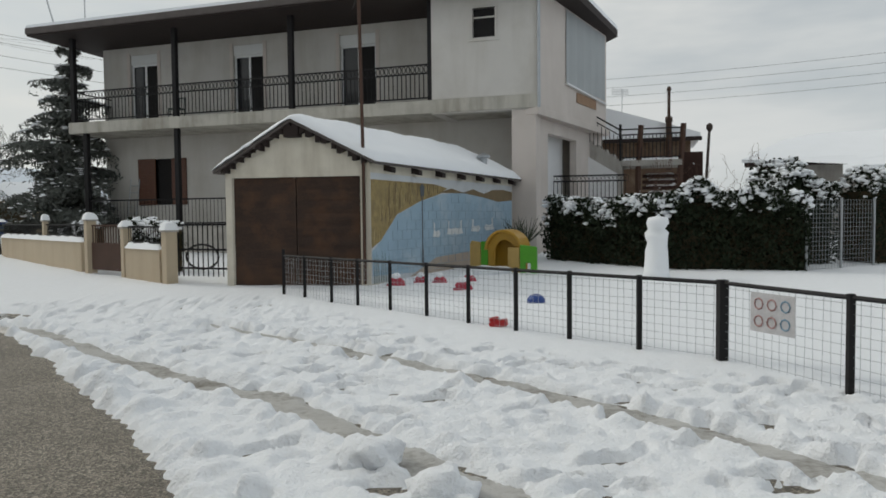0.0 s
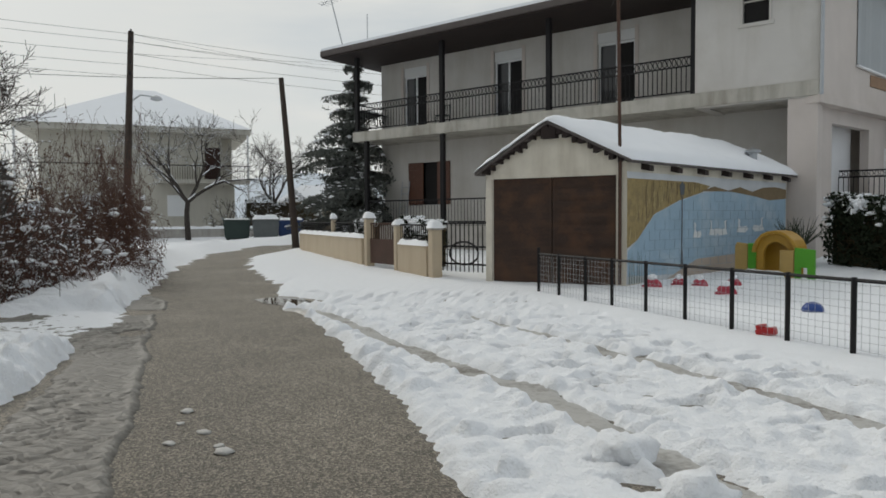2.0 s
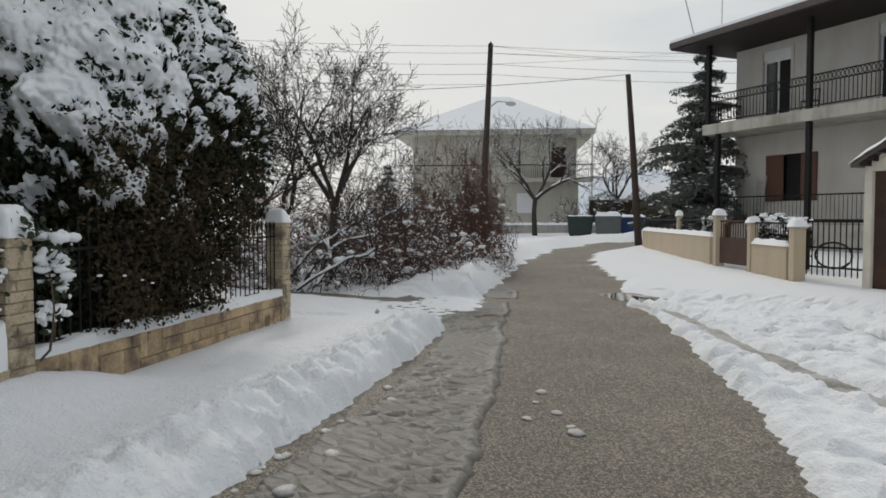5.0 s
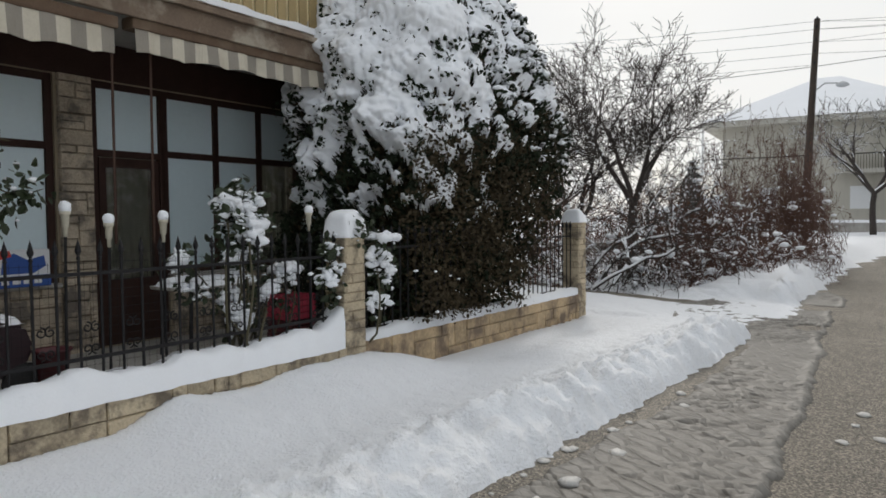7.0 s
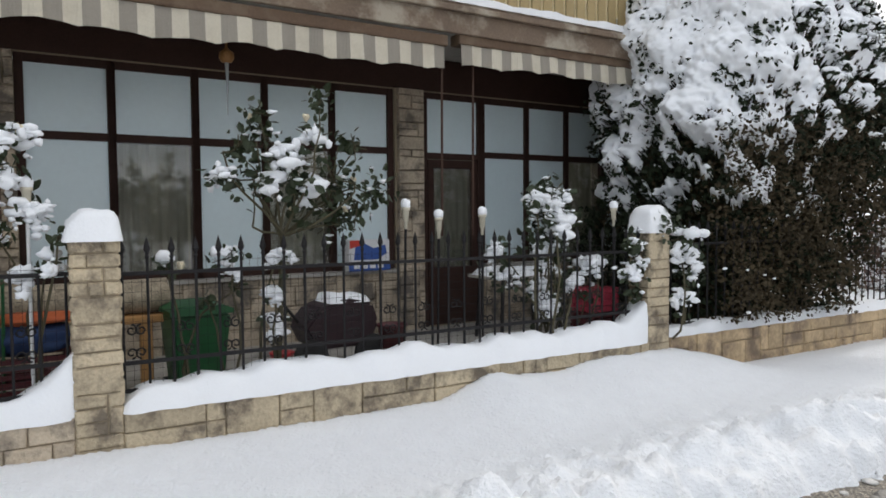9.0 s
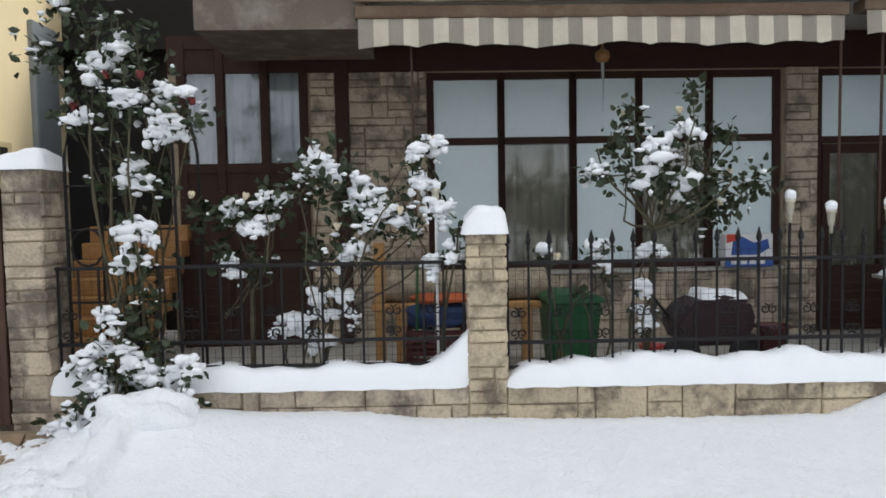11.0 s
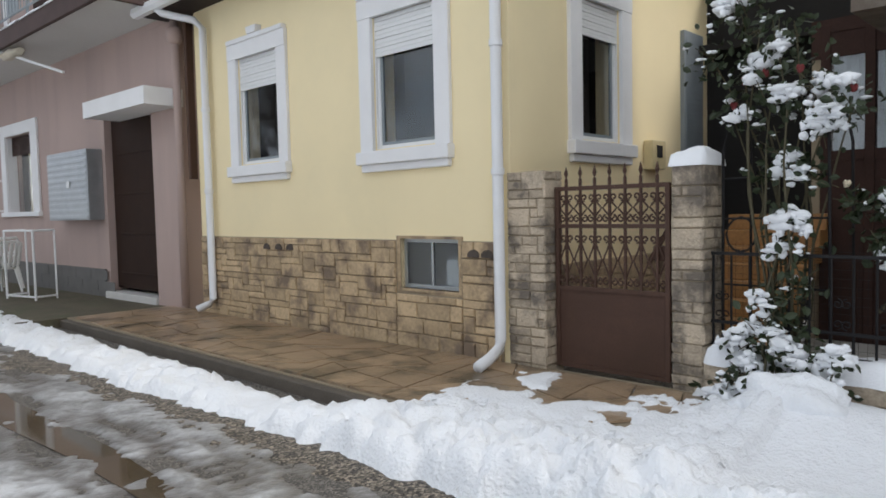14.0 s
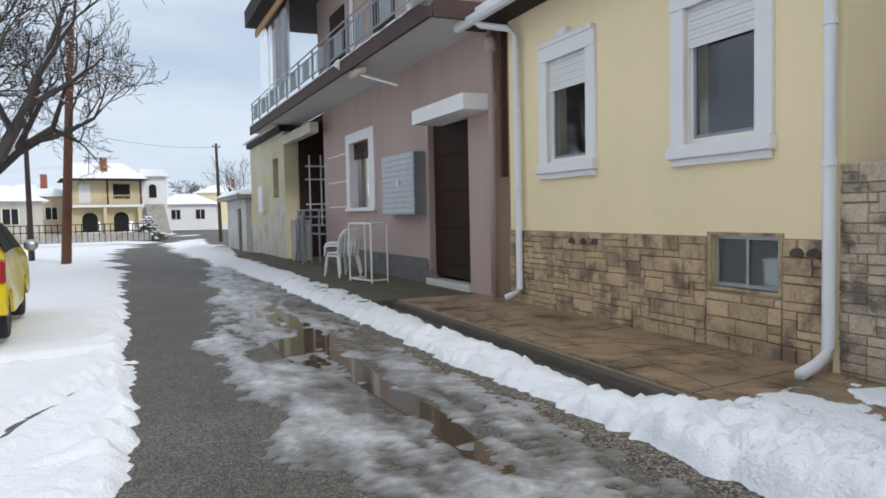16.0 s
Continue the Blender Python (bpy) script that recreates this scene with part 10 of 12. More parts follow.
# local: y ahead, x to its right; right side at x = 0
bm = B()
prof = [(-0.55, 0.35), (-0.62, 0.55), (-0.58, 0.85), (-0.42, 1.02), (-0.30, 1.38), (0.1, 1.50), (1.3, 1.50), (1.75, 1.40), (2.35, 1.02), (3.0, 0.88), (3.25, 0.65), (3.2, 0.35), (2.75, 0.30), (2.6, 0.55), (2.35, 0.64), (2.1, 0.55), (1.95, 0.28), (0.38, 0.28), (0.25, 0.55), (0.0, 0.64), (-0.25, 0.55), (-0.38, 0.32)]


def body_ring(x, inset):
    out = []
    for y, z in prof:
        k = inset * (1.0 if z < 1.0 else 1.0 + (z - 1.0) * 2.2)
        out.append(bm.verts.new((x, y, z)) if inset == 0 else bm.verts.new((x, y * (1 - 0.02 * inset) + 0.025 * inset, z)))
    return out


rings = [body_ring(x, i) for x, i in ((-1.58, 1), (-1.5, 0), (-0.06, 0), (0.0, 1))]
for r_ in (rings[0], rings[3]):
    for v in r_:
        if v.co.z > 1.0:
            v.co.x += (0.22 if v.co.x < -0.8 else -0.22) * (v.co.z - 1.0) / 0.5
for r_ in (rings[1], rings[2]):
    for v in r_:
        if v.co.z > 1.0:
            v.co.x += (0.2 if v.co.x < -0.8 else -0.2) * (v.co.z - 1.0) / 0.5
for a, b in zip(rings, rings[1:]):
    for i in range(len(prof)):
        j = (i + 1) % len(prof)
        bm.faces.new((a[i], b[i], b[j], a[j]))
bm.faces.new(rings[0])
bm.faces.new(rings[-1][::-1])
bmesh.ops.triangulate(bm, faces=[f for f in bm.faces if len(f.verts) > 4])
bmesh.ops.recalc_face_normals(bm, faces=bm.faces[:])
body = part("body", bm, CAR_YELLOW, car, smooth=True)
body.data.set_sharp_from_angle(angle=radians(40))
bm = B()
for pts in ([(-0.02, 1.06), (0.9, 1.08), (0.9, 1.42), (0.15, 1.42), (-0.12, 1.34)], [(1.0, 1.08), (2.15, 1.05), (1.65, 1.36), (1.3, 1.42), (1.0, 1.42)]):
    a = [bm.verts.new((-0.22 * (z - 1.0) / 0.5 + 0.008, y, z)) for y, z in pts]
    b = [bm.verts.new((-0.22 * (z - 1.0) / 0.5 - 0.01, y, z)) for y, z in pts]
    bm.faces.new(a)
    bm.faces.new(b[::-1])
    for i in range(len(pts)):
        j = (i + 1) % len(pts)
        bm.faces.new((a[j], a[i], b[i], b[j]))
part("side_glass", bm, DARK, body, "dark side window")
for y in (0.0, 2.35):
    for x in (-0.12, -1.46):
        bm = B()
        lathe(bm, [(0.19, -0.09), (0.28, -0.09), (0.305, -0.05), (0.305, 0.05), (0.28, 0.09), (0.19, 0.09)], 24)
        bmesh.ops.transform(bm, matrix=pose(x, y, 0.305, 0, 90, 0), verts=bm.verts[:])
        tyre = part("wheel", bm, RUBBER, car)
        bm = B()
        lathe(bm, [(0.03, 0.05), (0.06, 0.07), (0.17, 0.05), (0.19, 0.085)], 20)
        for k in range(8):
            a = k * math.pi / 4
            tube(bm, [(0.05 * math.cos(a), 0.05 * math.sin(a), 0.07), (0.18 * math.cos(a), 0.18 * math.sin(a), 0.075)], 0.018, 5)
        bmesh.ops.transform(bm, matrix=pose(x, y, 0.305, 0, 90, 0), verts=bm.verts[:])
        part("rim", bm, GREY_METAL, tyre, "grey alloy rim")
bm = B()
box(bm, -0.12, 0.012, -0.62, -0.46, 0.72, 1.0, 0.03)
part("tail_light", bm, TAIL_RED, body, "red tail light")
bm = B()
blob(bm, (0.12, 1.95, 1.08), 0.10, 0.07, 0.085, seed=1, sub=3, rough=0.05)
part("wing_mirror", bm, GREY_METAL, body, "grey wing mirror", smooth=True)
bm = B()
snow_lump(bm, -1.3, -0.3, 0.0, 1.5, 1.49, 0.07, seed=5, nx=14, ny=10)
part("snow_cap", bm, SNOW_CAP, car, "thin snow on the roof", smooth=True)

# ---- plants ----
def segs_mesh(name, segs, material, sides=4):
    """Thin tapered sticks from rows of (x0, y0, z0, r0, x1, y1, z1, r1), as one mesh."""
    s = np.asarray(segs, dtype=np.float64)
    p, q, r0, r1 = s[:, 0:3], s[:, 4:7], s[:, 3], s[:, 7]
    d = q - p
    d /= np.linalg.norm(d, axis=1)[:, None] + 1e-9
    ref = np.where(np.abs(d[:, 2:3]) < 0.9, np.array([[0, 0, 1.0]]), np.array([[1.0, 0, 0]]))
    u = np.cross(d, ref)
    u /= np.linalg.norm(u, axis=1)[:, None] + 1e-9
    w = np.cross(d, u)
    v = []
    for k in range(sides):
        a = 2 * math.pi * k / sides
        o = u * math.cos(a) + w * math.sin(a)
        v.append((p + o * r0[:, None], q + o * r1[:, None]))
    out = []
    for k in range(sides):
        j = (k + 1) % sides
        out.append(np.stack([v[k][0], v[j][0], v[j][1], v[k][1]], 1))
    return quads(name, np.concatenate(out), material)


_ico = bmesh.new()
bmesh.ops.create_icosphere(_ico, subdivisions=2, radius=1.0)
ICO_V = np.array([v.co[:] for v in _ico.verts])
ICO_F = np.array([[v.index for v in f.verts] for f in _ico.faces])
_ico.free()


def blobs_mesh(name, centres, radii, material, rng, rough=0.28):
    """Many lumpy rounded clumps in one smooth mesh."""
    c, r = np.asarray(centres, float), np.asarray(radii, float)
    n, m = len(c), len(ICO_V)
    ph = rng.random((n, 6)) * 6.28
    v = ICO_V[None]
    k = 1 + rough * (np.sin(v[..., 0] * 2.3 + ph[:, None, 0]) * np.sin(v[..., 1] * 2.1 + ph[:, None, 1]) + 0.6 * np.sin(v[..., 2] * 3.7 + ph[:, None, 2]) * np.sin(v[..., 0] * 4.1 + ph[:, None, 3]))
    co = (c[:, None] + v * k[..., None] * r[:, None]).reshape(-1, 3).astype(np.float32)
    f = (ICO_F[None] + np.arange(n)[:, None, None] * m).reshape(-1, 3)
    me = bpy.data.meshes.new(name)
    me.vertices.add(len(co))
    me.vertices.foreach_set("co", co.ravel())
    me.loops.add(f.size)
    me.loops.foreach_set("vertex_index", f.ravel().astype(np.int32))
    me.polygons.add(len(f))
    me.polygons.foreach_set("loop_start", np.arange(0, f.size, 3, dtype=np.int32))
    me.polygons.foreach_set("use_smooth", np.ones(len(f), dtype=bool))
    me.update(calc_edges=True)
    me.materials.append(material)
    return me


def leaves_mesh(name, pts, size, material, rng, long=1.7, up=0.0):
    """Small leaf blades, each folded along its midrib, at pts."""
    n = len(pts)
    a = rng.normal(size=(n, 3))
    a[:, 2] += up
    a /= np.linalg.norm(a, axis=1)[:, None]
    b = np.cross(a, rng.normal(size=(n, 3)))
    b /= np.linalg.norm(b, axis=1)[:, None]
    c = np.cross(a, b)
    s = size * (0.6 + 0.8 * rng.random((n, 1)))
    p = np.asarray(pts)
    root, tip = p - a * s * long / 2, p + a * s * long / 2
    halves = []
    for k in (1, -1):
        e1 = p - a * s * long * 0.16 + k * b * s * 0.46 + c * s * 0.14
        e2 = p + a * s * long * 0.20 + k * b * s * 0.38 + c * s * 0.12
        halves.append(np.stack([root, e1, e2, tip] if k > 0 else [root, tip, e2, e1], 1))
    return quads(name, np.concatenate(halves), material)


def child(name, me, parent, label="", kind=""):
    ob = new(name, me)
    ob.parent = parent
    return tagged(ob, label, kind=kind)


PR = np.random.default_rng(42)

# the big evergreen behind the railings
eg = thing("evergreen_tree", FR(FENCE_RZ, 7.30, 5.78, 0.1), "dense dark evergreen loaded with snow behind the garden railings", "tree")


def crown_prof(z):
    """The crown narrows upwards and closes in a rounded head."""
    body = 0.98 - 0.34 * smooth01((z - 1.5) / 3.4)
    return body * np.sqrt(np.clip(1 - (np.clip(z - 3.6, 0, None) / 1.3) ** 2, 0.0, 1))


def shoulder(c, z):
    """The head leans out at both ends over a narrower foot."""
    return 1 + 0.14 * np.clip(c, 0, 1) * np.exp(-(((z - 3.2) / 0.75) ** 2)) + np.clip(-c, 0, 1) * (0.08 * np.exp(-(((z - 3.7) / 0.5) ** 2)) - 0.16 * np.exp(-(((z - 1.7) / 0.75) ** 2)))


def crown_pts(n, rng, shell=0.55):
    """Points in the crown: a broad upright mass with a rounded, lumpy head."""
    th = rng.random(n) * 2 * math.pi
    z = 0.15 + 4.7 * rng.random(n) ** 0.95
    prof = crown_prof(z)
    prof = prof * np.where(z < 0.9, 0.86 + 0.14 * z / 0.9, 1)
    lump = 1 + 0.035 * np.sin(th * 7 + z * 3.1) + 0.03 * np.sin(th * 13 - z * 5.3) + 0.03 * np.sin(th * 3 + z * 9)
    rad = (shell + (1 - shell) * np.sqrt(rng.random(n))) * lump * prof
    c, s = np.cos(th), np.sin(th)
    rad, prof = rad * shoulder(c, z), prof * shoulder(c, z)
    q = (np.abs(c) ** 3.2 + np.abs(s) ** 3.2) ** (-1 / 3.2)
    return np.stack([2.14 * rad * c * q, 1.42 * rad * s * q, z], -1), rad / (prof * lump), th


def skirt(p):
    """Near the ground the foliage draws back from the end of the railings."""
    return p[~((p[:, 2] < 2.6) & (p[:, 0] > -0.35 + 0.80 * p[:, 2] + 0.6 * np.clip(p[:, 2] - 1.2, 0, None) + 0.10 * np.sin(9 * p[:, 2])))]


pts, rad, th = crown_pts(50000, PR, 0.6)
child("crown", leaves_mesh("crown", skirt(pts), 0.040, LEAF, PR, 1.6), eg, "dark green leafy crown", "stuff")
pts, rad, th = crown_pts(19000, PR, 0.82)
child("crown_shade", leaves_mesh("crown_shade", skirt(pts), 0.032, LEAF_BROWN, PR, 1.6), eg, "", "stuff")
inner, _, _ = crown_pts(520, PR, 0.2)
child("crown_core", blobs_mesh("crown_core", skirt(inner * np.array([0.62, 0.55, 0.90])), np.full((len(skirt(inner * np.array([0.62, 0.55, 0.90]))), 3), 0.30), LEAF_BROWN, PR), eg, "", "stuff")
# the snow is a broken mantle that swells out of the foliage where it lies
thg, zg = np.meshgrid(np.linspace(0.5 * math.pi, 2.5 * math.pi, 640), np.linspace(0.3, 4.9, 320), indexing="ij")
prof = crown_prof(zg)
lump = 1 + 0.035 * np.sin(thg * 7 + zg * 3.1) + 0.03 * np.sin(thg * 13 - zg * 5.3) + 0.03 * np.sin(thg * 3 + zg * 9)
cg, sg = np.cos(thg), np.sin(thg)
qg = (np.abs(cg) ** 3.2 + np.abs(sg) ** 3.2) ** (-1 / 3.2)
xg, yg = 2.14 * cg * qg, 1.42 * sg * qg
step = np.hypot(np.diff(xg[:, :1], axis=0, prepend=xg[:1, :1]), np.diff(yg[:, :1], axis=0, prepend=yg[:1, :1]))
arc, hg = np.cumsum(step, axis=0) + 0 * zg, zg / 4.3
white = 0.95 * (hg - 0.66) + 0.34 * np.exp(-((xg + 1.7) / 1.1) ** 2) * smooth01((hg - 0.25) / 0.15) - 0.17 * smooth01((xg - 0.2) / 0.8)
patch = 0.85 * fbm(arc * 2.6 + 3, zg * 3.0 + 8, 3) + 1.05 * fbm(arc * 6.5 + 1, zg * 7.5, 3)
cover = patch + white
mask = smooth01((cover - 0.02) / 0.10)
pillow = 0.8 * np.abs(2 * vnoise(arc * 8.0, zg * 9.0) - 1) + 1.6 * fbm(arc * 15, zg * 16, 3)
rg = (0.945 + 0.055 * mask + mask * (0.030 * pillow + 0.05 * smooth01(cover / 0.5))) * prof * lump * shoulder(cg, zg)
me = grid_mesh("snow_mantle", xg * rg, yg * rg, zg - 0.05 * (1 - mask) + 0.03 * mask, SNOW_CAP)
bm = B()
bm.from_mesh(me)
flat_mask = mask.reshape(-1)
bm.verts.ensure_lookup_table()
bmesh.ops.delete(bm, geom=[v for v in bm.verts if flat_mask[v.index] < 0.01], context="VERTS")
bm.to_mesh(me)
bm.free()
child("snow_mantle", me, eg, "thick broken drifts of snow clinging to the branches", "stuff")
hx, hz = PR.uniform(-2.2, 1.9, 19000), 0.35 + 2.6 * PR.random(19000)
dense = smooth01((hx + 2.5) / 0.6) * smooth01((1.25 - hx) / 0.8) * smooth01((2.9 - hz) / 1.6)
keep = PR.random(19000) < dense * (0.35 + 0.9 * vnoise(hx * 2.4 + 5, hz * 2.4))
hang = np.stack([hx, -1.40 + PR.normal(size=19000) * 0.11 - 0.08 * np.sin(hx * 4 + hz * 5) * (hz < 1.6), hz], -1)[keep]
hang = skirt(hang)
speck = PR.random(len(hang)) < 0.006
child("snow_specks", blobs_mesh("snow_specks", hang[speck] + [0, -0.05, 0.02], (0.006 + 0.016 * PR.random((speck.sum(), 1)) ** 2) * np.array([[1.3, 1.1, 0.7]]), SNOW_CAP, PR), eg, "", "stuff")
child("hanging_foliage", leaves_mesh("hanging_foliage", hang, 0.029, LEAF_BROWN, PR, 1.6), eg, "brownish foliage hanging over the railings", "stuff")
# tufts of leaves stand out through the snow, and small caps of snow lie on those outside it
tufts, rad, th = crown_pts(1500, PR, 0.985)
tufts = skirt(tufts * np.array([1.035, 1.045, 1.0]))
pts = np.repeat(tufts, 13, axis=0) + PR.normal(size=(13 * len(tufts), 3)) * [0.040, 0.040, 0.034]
child("sprig_mass", leaves_mesh("sprig_mass", pts, 0.036, LEAF, PR, 1.9), eg, "", "stuff")
capped = tufts[(tufts[:, 0] > -0.6) & (tufts[:, 1] < 0.9) & (tufts[:, 2] > 2.1) & (PR.random(len(tufts)) < smooth01((tufts[:, 2] - 1.6) / 1.2) * 0.8)]
capped = np.repeat(capped, 3, axis=0) + PR.normal(size=(3 * len(capped), 3)) * [0.030, 0.030, 0.016] + [0, 0, 0.03]
child("tuft_snow", blobs_mesh("tuft_snow", capped, (0.018 + 0.030 * PR.random((len(capped), 1)) ** 1.5) * np.array([[1.2, 1.1, 0.75]]), SNOW_CAP, PR, 0.35), eg, "small caps of snow on the sprigs", "stuff")
bm = B()
tube(bm, [(-0.6, 0, 0), (-0.5, 0, 1.2), (-0.2, 0.1, 2.6)], 0.12, 8, 0.05)
tube(bm, [(0.9, 0, 0), (0.8, 0.1, 1.4), (0.7, 0, 2.8)], 0.11, 8, 0.05)
part("trunk", bm, BARK, eg)


def rose_bush(m, base, clusters, label, seed, snow=1.0, leaf_n=70, flowers=4, spread=0.15, red=False, leaf=0.046, stem=None):
    """Stems from the base to each leaf cluster (x, y, z, size); snow on top; a few faded flowers."""
    rng = np.random.default_rng(seed)
    t = thing("rose_bush", m, label, "rose bush", "rose bushes")
    segs, lp, sc, sr, fl = [], [], [np.array([[clusters[0][0], clusters[0][1], clusters[0][2] + 0.06]])], [np.array([[0.06, 0.05, 0.04]])], []
    for cx, cy, cz, cs in clusters:
        p, n = np.array(stem or base, float) + rng.normal(size=3) * [0.05, 0.03, 0] * (0.3 if stem else 1), 7
        end, r = np.array([cx, cy, cz]), 0.010 if stem else 0.014
        bend = rng.normal(size=3) * 0.12
        last = p
        for k in range(1, n + 1):
            f = k / n
            q = p + (end - p) * f + bend * math.sin(f * math.pi) + rng.normal(size=3) * 0.012
            segs.append((*last, r * (1 - 0.6 * (k - 1) / n), *q, r * (1 - 0.6 * f)))
            last = q
        for j in range(5):
            q = end + rng.normal(size=3) * spread * cs * 0.9
            segs.append((*end, 0.006, *q, 0.003))
        lp.append(end + rng.normal(size=(int(1.7 * leaf_n * cs), 3)) * spread * cs * np.array([1, 0.8, 0.85]))
        for _ in range(int(rng.poisson(0.95 * snow * cs + 0.2))):
            # each heap is a lumpy drift draped over the twigs
            c0 = end + rng.normal(size=3) * spread * cs * np.array([0.7, 0.4, 0.4]) + np.array([0, -0.03, 0.06 * cs])
            along = rng.normal(size=3) * np.array([1, 0.5, 0.45])
            along /= np.linalg.norm(along)
            # a few larger lumps with many ragged small ones round and under them
            k, j = int(rng.integers(2, 5)), int(rng.integers(12, 20))
            f, g = np.linspace(-1, 1, k)[:, None], rng.uniform(-1.3, 1.3, (j, 1))
            ln = (0.05 + 0.06 * rng.random()) * (0.5 + 0.5 * cs)
            sc.append(c0 + along * f * ln + rng.normal(size=(k, 3)) * 0.012 - np.array([[0, 0, 0.05]]) * f * f)
            sr.append((0.036 + 0.026 * rng.random((k, 1))) * (0.55 + 0.5 * cs) * np.array([[1.45, 1.05, 0.66]]) * (0.7 + 0.6 * rng.random((k, 3))))
            sc.append(c0 + along * g * ln + rng.normal(size=(j, 3)) * np.array([0.034, 0.03, 0.030]) * (0.5 + 0.5 * cs) - np.array([[0, 0, 0.06]]) * g * g)
            sr.append((0.010 + 0.018 * rng.random((j, 1))) * np.array([[1.1, 1.0, 1.0]]) * (0.6 + 0.9 * rng.random((j, 3))))
        # flakes caught on single leaves
        few = lp[-1][rng.random(len(lp[-1])) < 0.075 * snow] + [0, -0.01, 0.015]
        sc.append(few)
        sr.append((0.009 + 0.020 * rng.random((len(few), 1)) ** 1.5) * np.array([[1.3, 1.2, 0.6]]) * (0.7 + 0.6 * rng.random((len(few), 3))))
        if rng.random() < flowers / max(len(clusters), 1):
            fl.append(end + rng.normal(size=3) * spread * cs + np.array([0, -0.03, 0.08]))
    if stem:
        segs.append((*base, 0.024, *stem, 0.018))
    child("stem_mass", segs_mesh("stems", segs, STEM, 5), t)
    child("leaves", leaves_mesh("leaves", np.concatenate(lp), leaf, LEAF_ROSE, rng, 1.5), t, "green rose leaves", "stuff")
    child("snow_clumps", blobs_mesh("snow_clumps", np.concatenate(sc), np.concatenate(sr), SNOW_CAP, rng, 0.36), t, "clumps of snow", "stuff")
    for f in fl:
        child("flower", blobs_mesh("flower", [f, f + [0.012, 0, 0.014], f + [-0.01, -0.01, 0.018]], [[0.019, 0.019, 0.022], [0.016, 0.016, 0.019], [0.014, 0.014, 0.017]], ROSE_RED if red else ROSE_PALE, rng), t, "dried red rose" if red else "faded cream rose")
    return t


FZ = FR(FENCE_RZ)
rose_bush(FZ, (0.88, 4.8, 0.12), [(1.0, 4.75, 1.88, 1.1), (0.78, 4.75, 1.80, 0.9), (1.28, 4.7, 1.78, 1.0), (1.5, 4.75, 1.62, 0.8), (1.66, 4.75, 1.68, 0.55), (0.55, 4.75, 1.78, 0.5), (0.62, 4.7, 1.98, 0.4), (0.8, 4.8, 2.1, 0.5), (1.2, 4.8, 2.08, 0.55), (1.23, 4.8, 2.32, 0.4), (1.48, 4.75, 2.02, 0.35), (0.75, 4.72, 2.22, 0.3), (1.1, 4.75, 1.6, 0.8), (1.35, 4.75, 1.5, 0.7)], "standard rose with faded cream blooms and snow behind the railings", 1, flowers=7, leaf_n=48, spread=0.125, stem=(0.93, 4.76, 1.38), snow=0.7, leaf=0.046)
rose_bush(FZ, (0.85, 4.84, 0.12), [(0.85, 4.74, 0.75, 0.5), (0.87, 4.74, 1.0, 0.45), (0.9, 4.74, 1.22, 0.4)], "snow-plastered rose stem behind the railings", 22, snow=2.2, leaf_n=8, flowers=0, spread=0.10)
rose_bush(FZ, (-1.5, 4.8, 0.12), [(-1.42, 4.75, 1.86, 0.9), (-1.3, 4.7, 1.70, 0.9), (-1.15, 4.7, 1.55, 0.9), (-1.0, 4.75, 1.58, 0.9), (-0.85, 4.72, 1.45, 0.7), (-0.72, 4.75, 1.78, 0.55), (-0.69, 4.75, 2.0, 0.4), (-1.55, 4.7, 1.68, 0.8), (-1.2, 4.7, 1.28, 0.8), (-1.45, 4.72, 1.25, 0.6), (-0.6, 4.75, 1.55, 0.4)], "rose bush bowed under snow with a few pale blooms", 3, flowers=6, leaf_n=48, spread=0.13, snow=1.35, stem=(-1.36, 4.76, 0.8))
rose_bush(FZ, (-1.55, 4.75, 0.12), [(-1.5, 4.72, 0.62, 0.55), (-1.45, 4.72, 0.85, 0.55), (-1.4, 4.7, 1.0, 0.5), (-1.62, 4.72, 0.75, 0.4), (-1.25, 4.7, 0.95, 0.4)], "snow-plastered rose stems behind the railings", 4, snow=2.4, leaf_n=6, flowers=0, spread=0.12)
rose_bush(FZ, (-1.95, 4.8, 0.12), [(-2.05, 4.75, 1.52, 0.7), (-1.9, 4.75, 1.50, 0.6), (-1.80, 4.75, 1.68, 0.55), (-1.78, 4.75, 1.55, 0.5), (-2.1, 4.7, 1.25, 0.6), (-1.85, 4.7, 1.2, 0.5), (-2.25, 4.75, 1.55, 0.6)], "small rose bush with drooping snowy shoots", 5, flowers=3, leaf_n=50, spread=0.11, stem=(-1.93, 4.78, 1.0))
rose_bush(FZ, (-2.7, 4.72, 0.12), [(-3.0, 4.65, 3.0, 0.9), (-2.85, 4.62, 2.82, 0.8), (-3.25, 4.65, 2.68, 0.7), (-2.75, 4.62, 2.62, 1.0), (-2.95, 4.6, 2.48, 0.9), (-2.6, 4.6, 2.72, 0.6), (-2.5, 4.62, 2.35, 0.9), (-2.8, 4.6, 2.25, 0.8), (-2.25, 4.6, 2.18, 0.6), (-2.45, 4.62, 2.08, 0.7), (-2.7, 4.6, 1.9, 0.8), (-2.55, 4.6, 1.75, 0.6), (-3.05, 4.62, 2.2, 0.5), (-2.85, 4.62, 1.75, 0.4)], "climbing rose on an arch, laden with snow and dried red hips", 6, flowers=5, leaf_n=40, spread=0.14, red=True, snow=1.8)
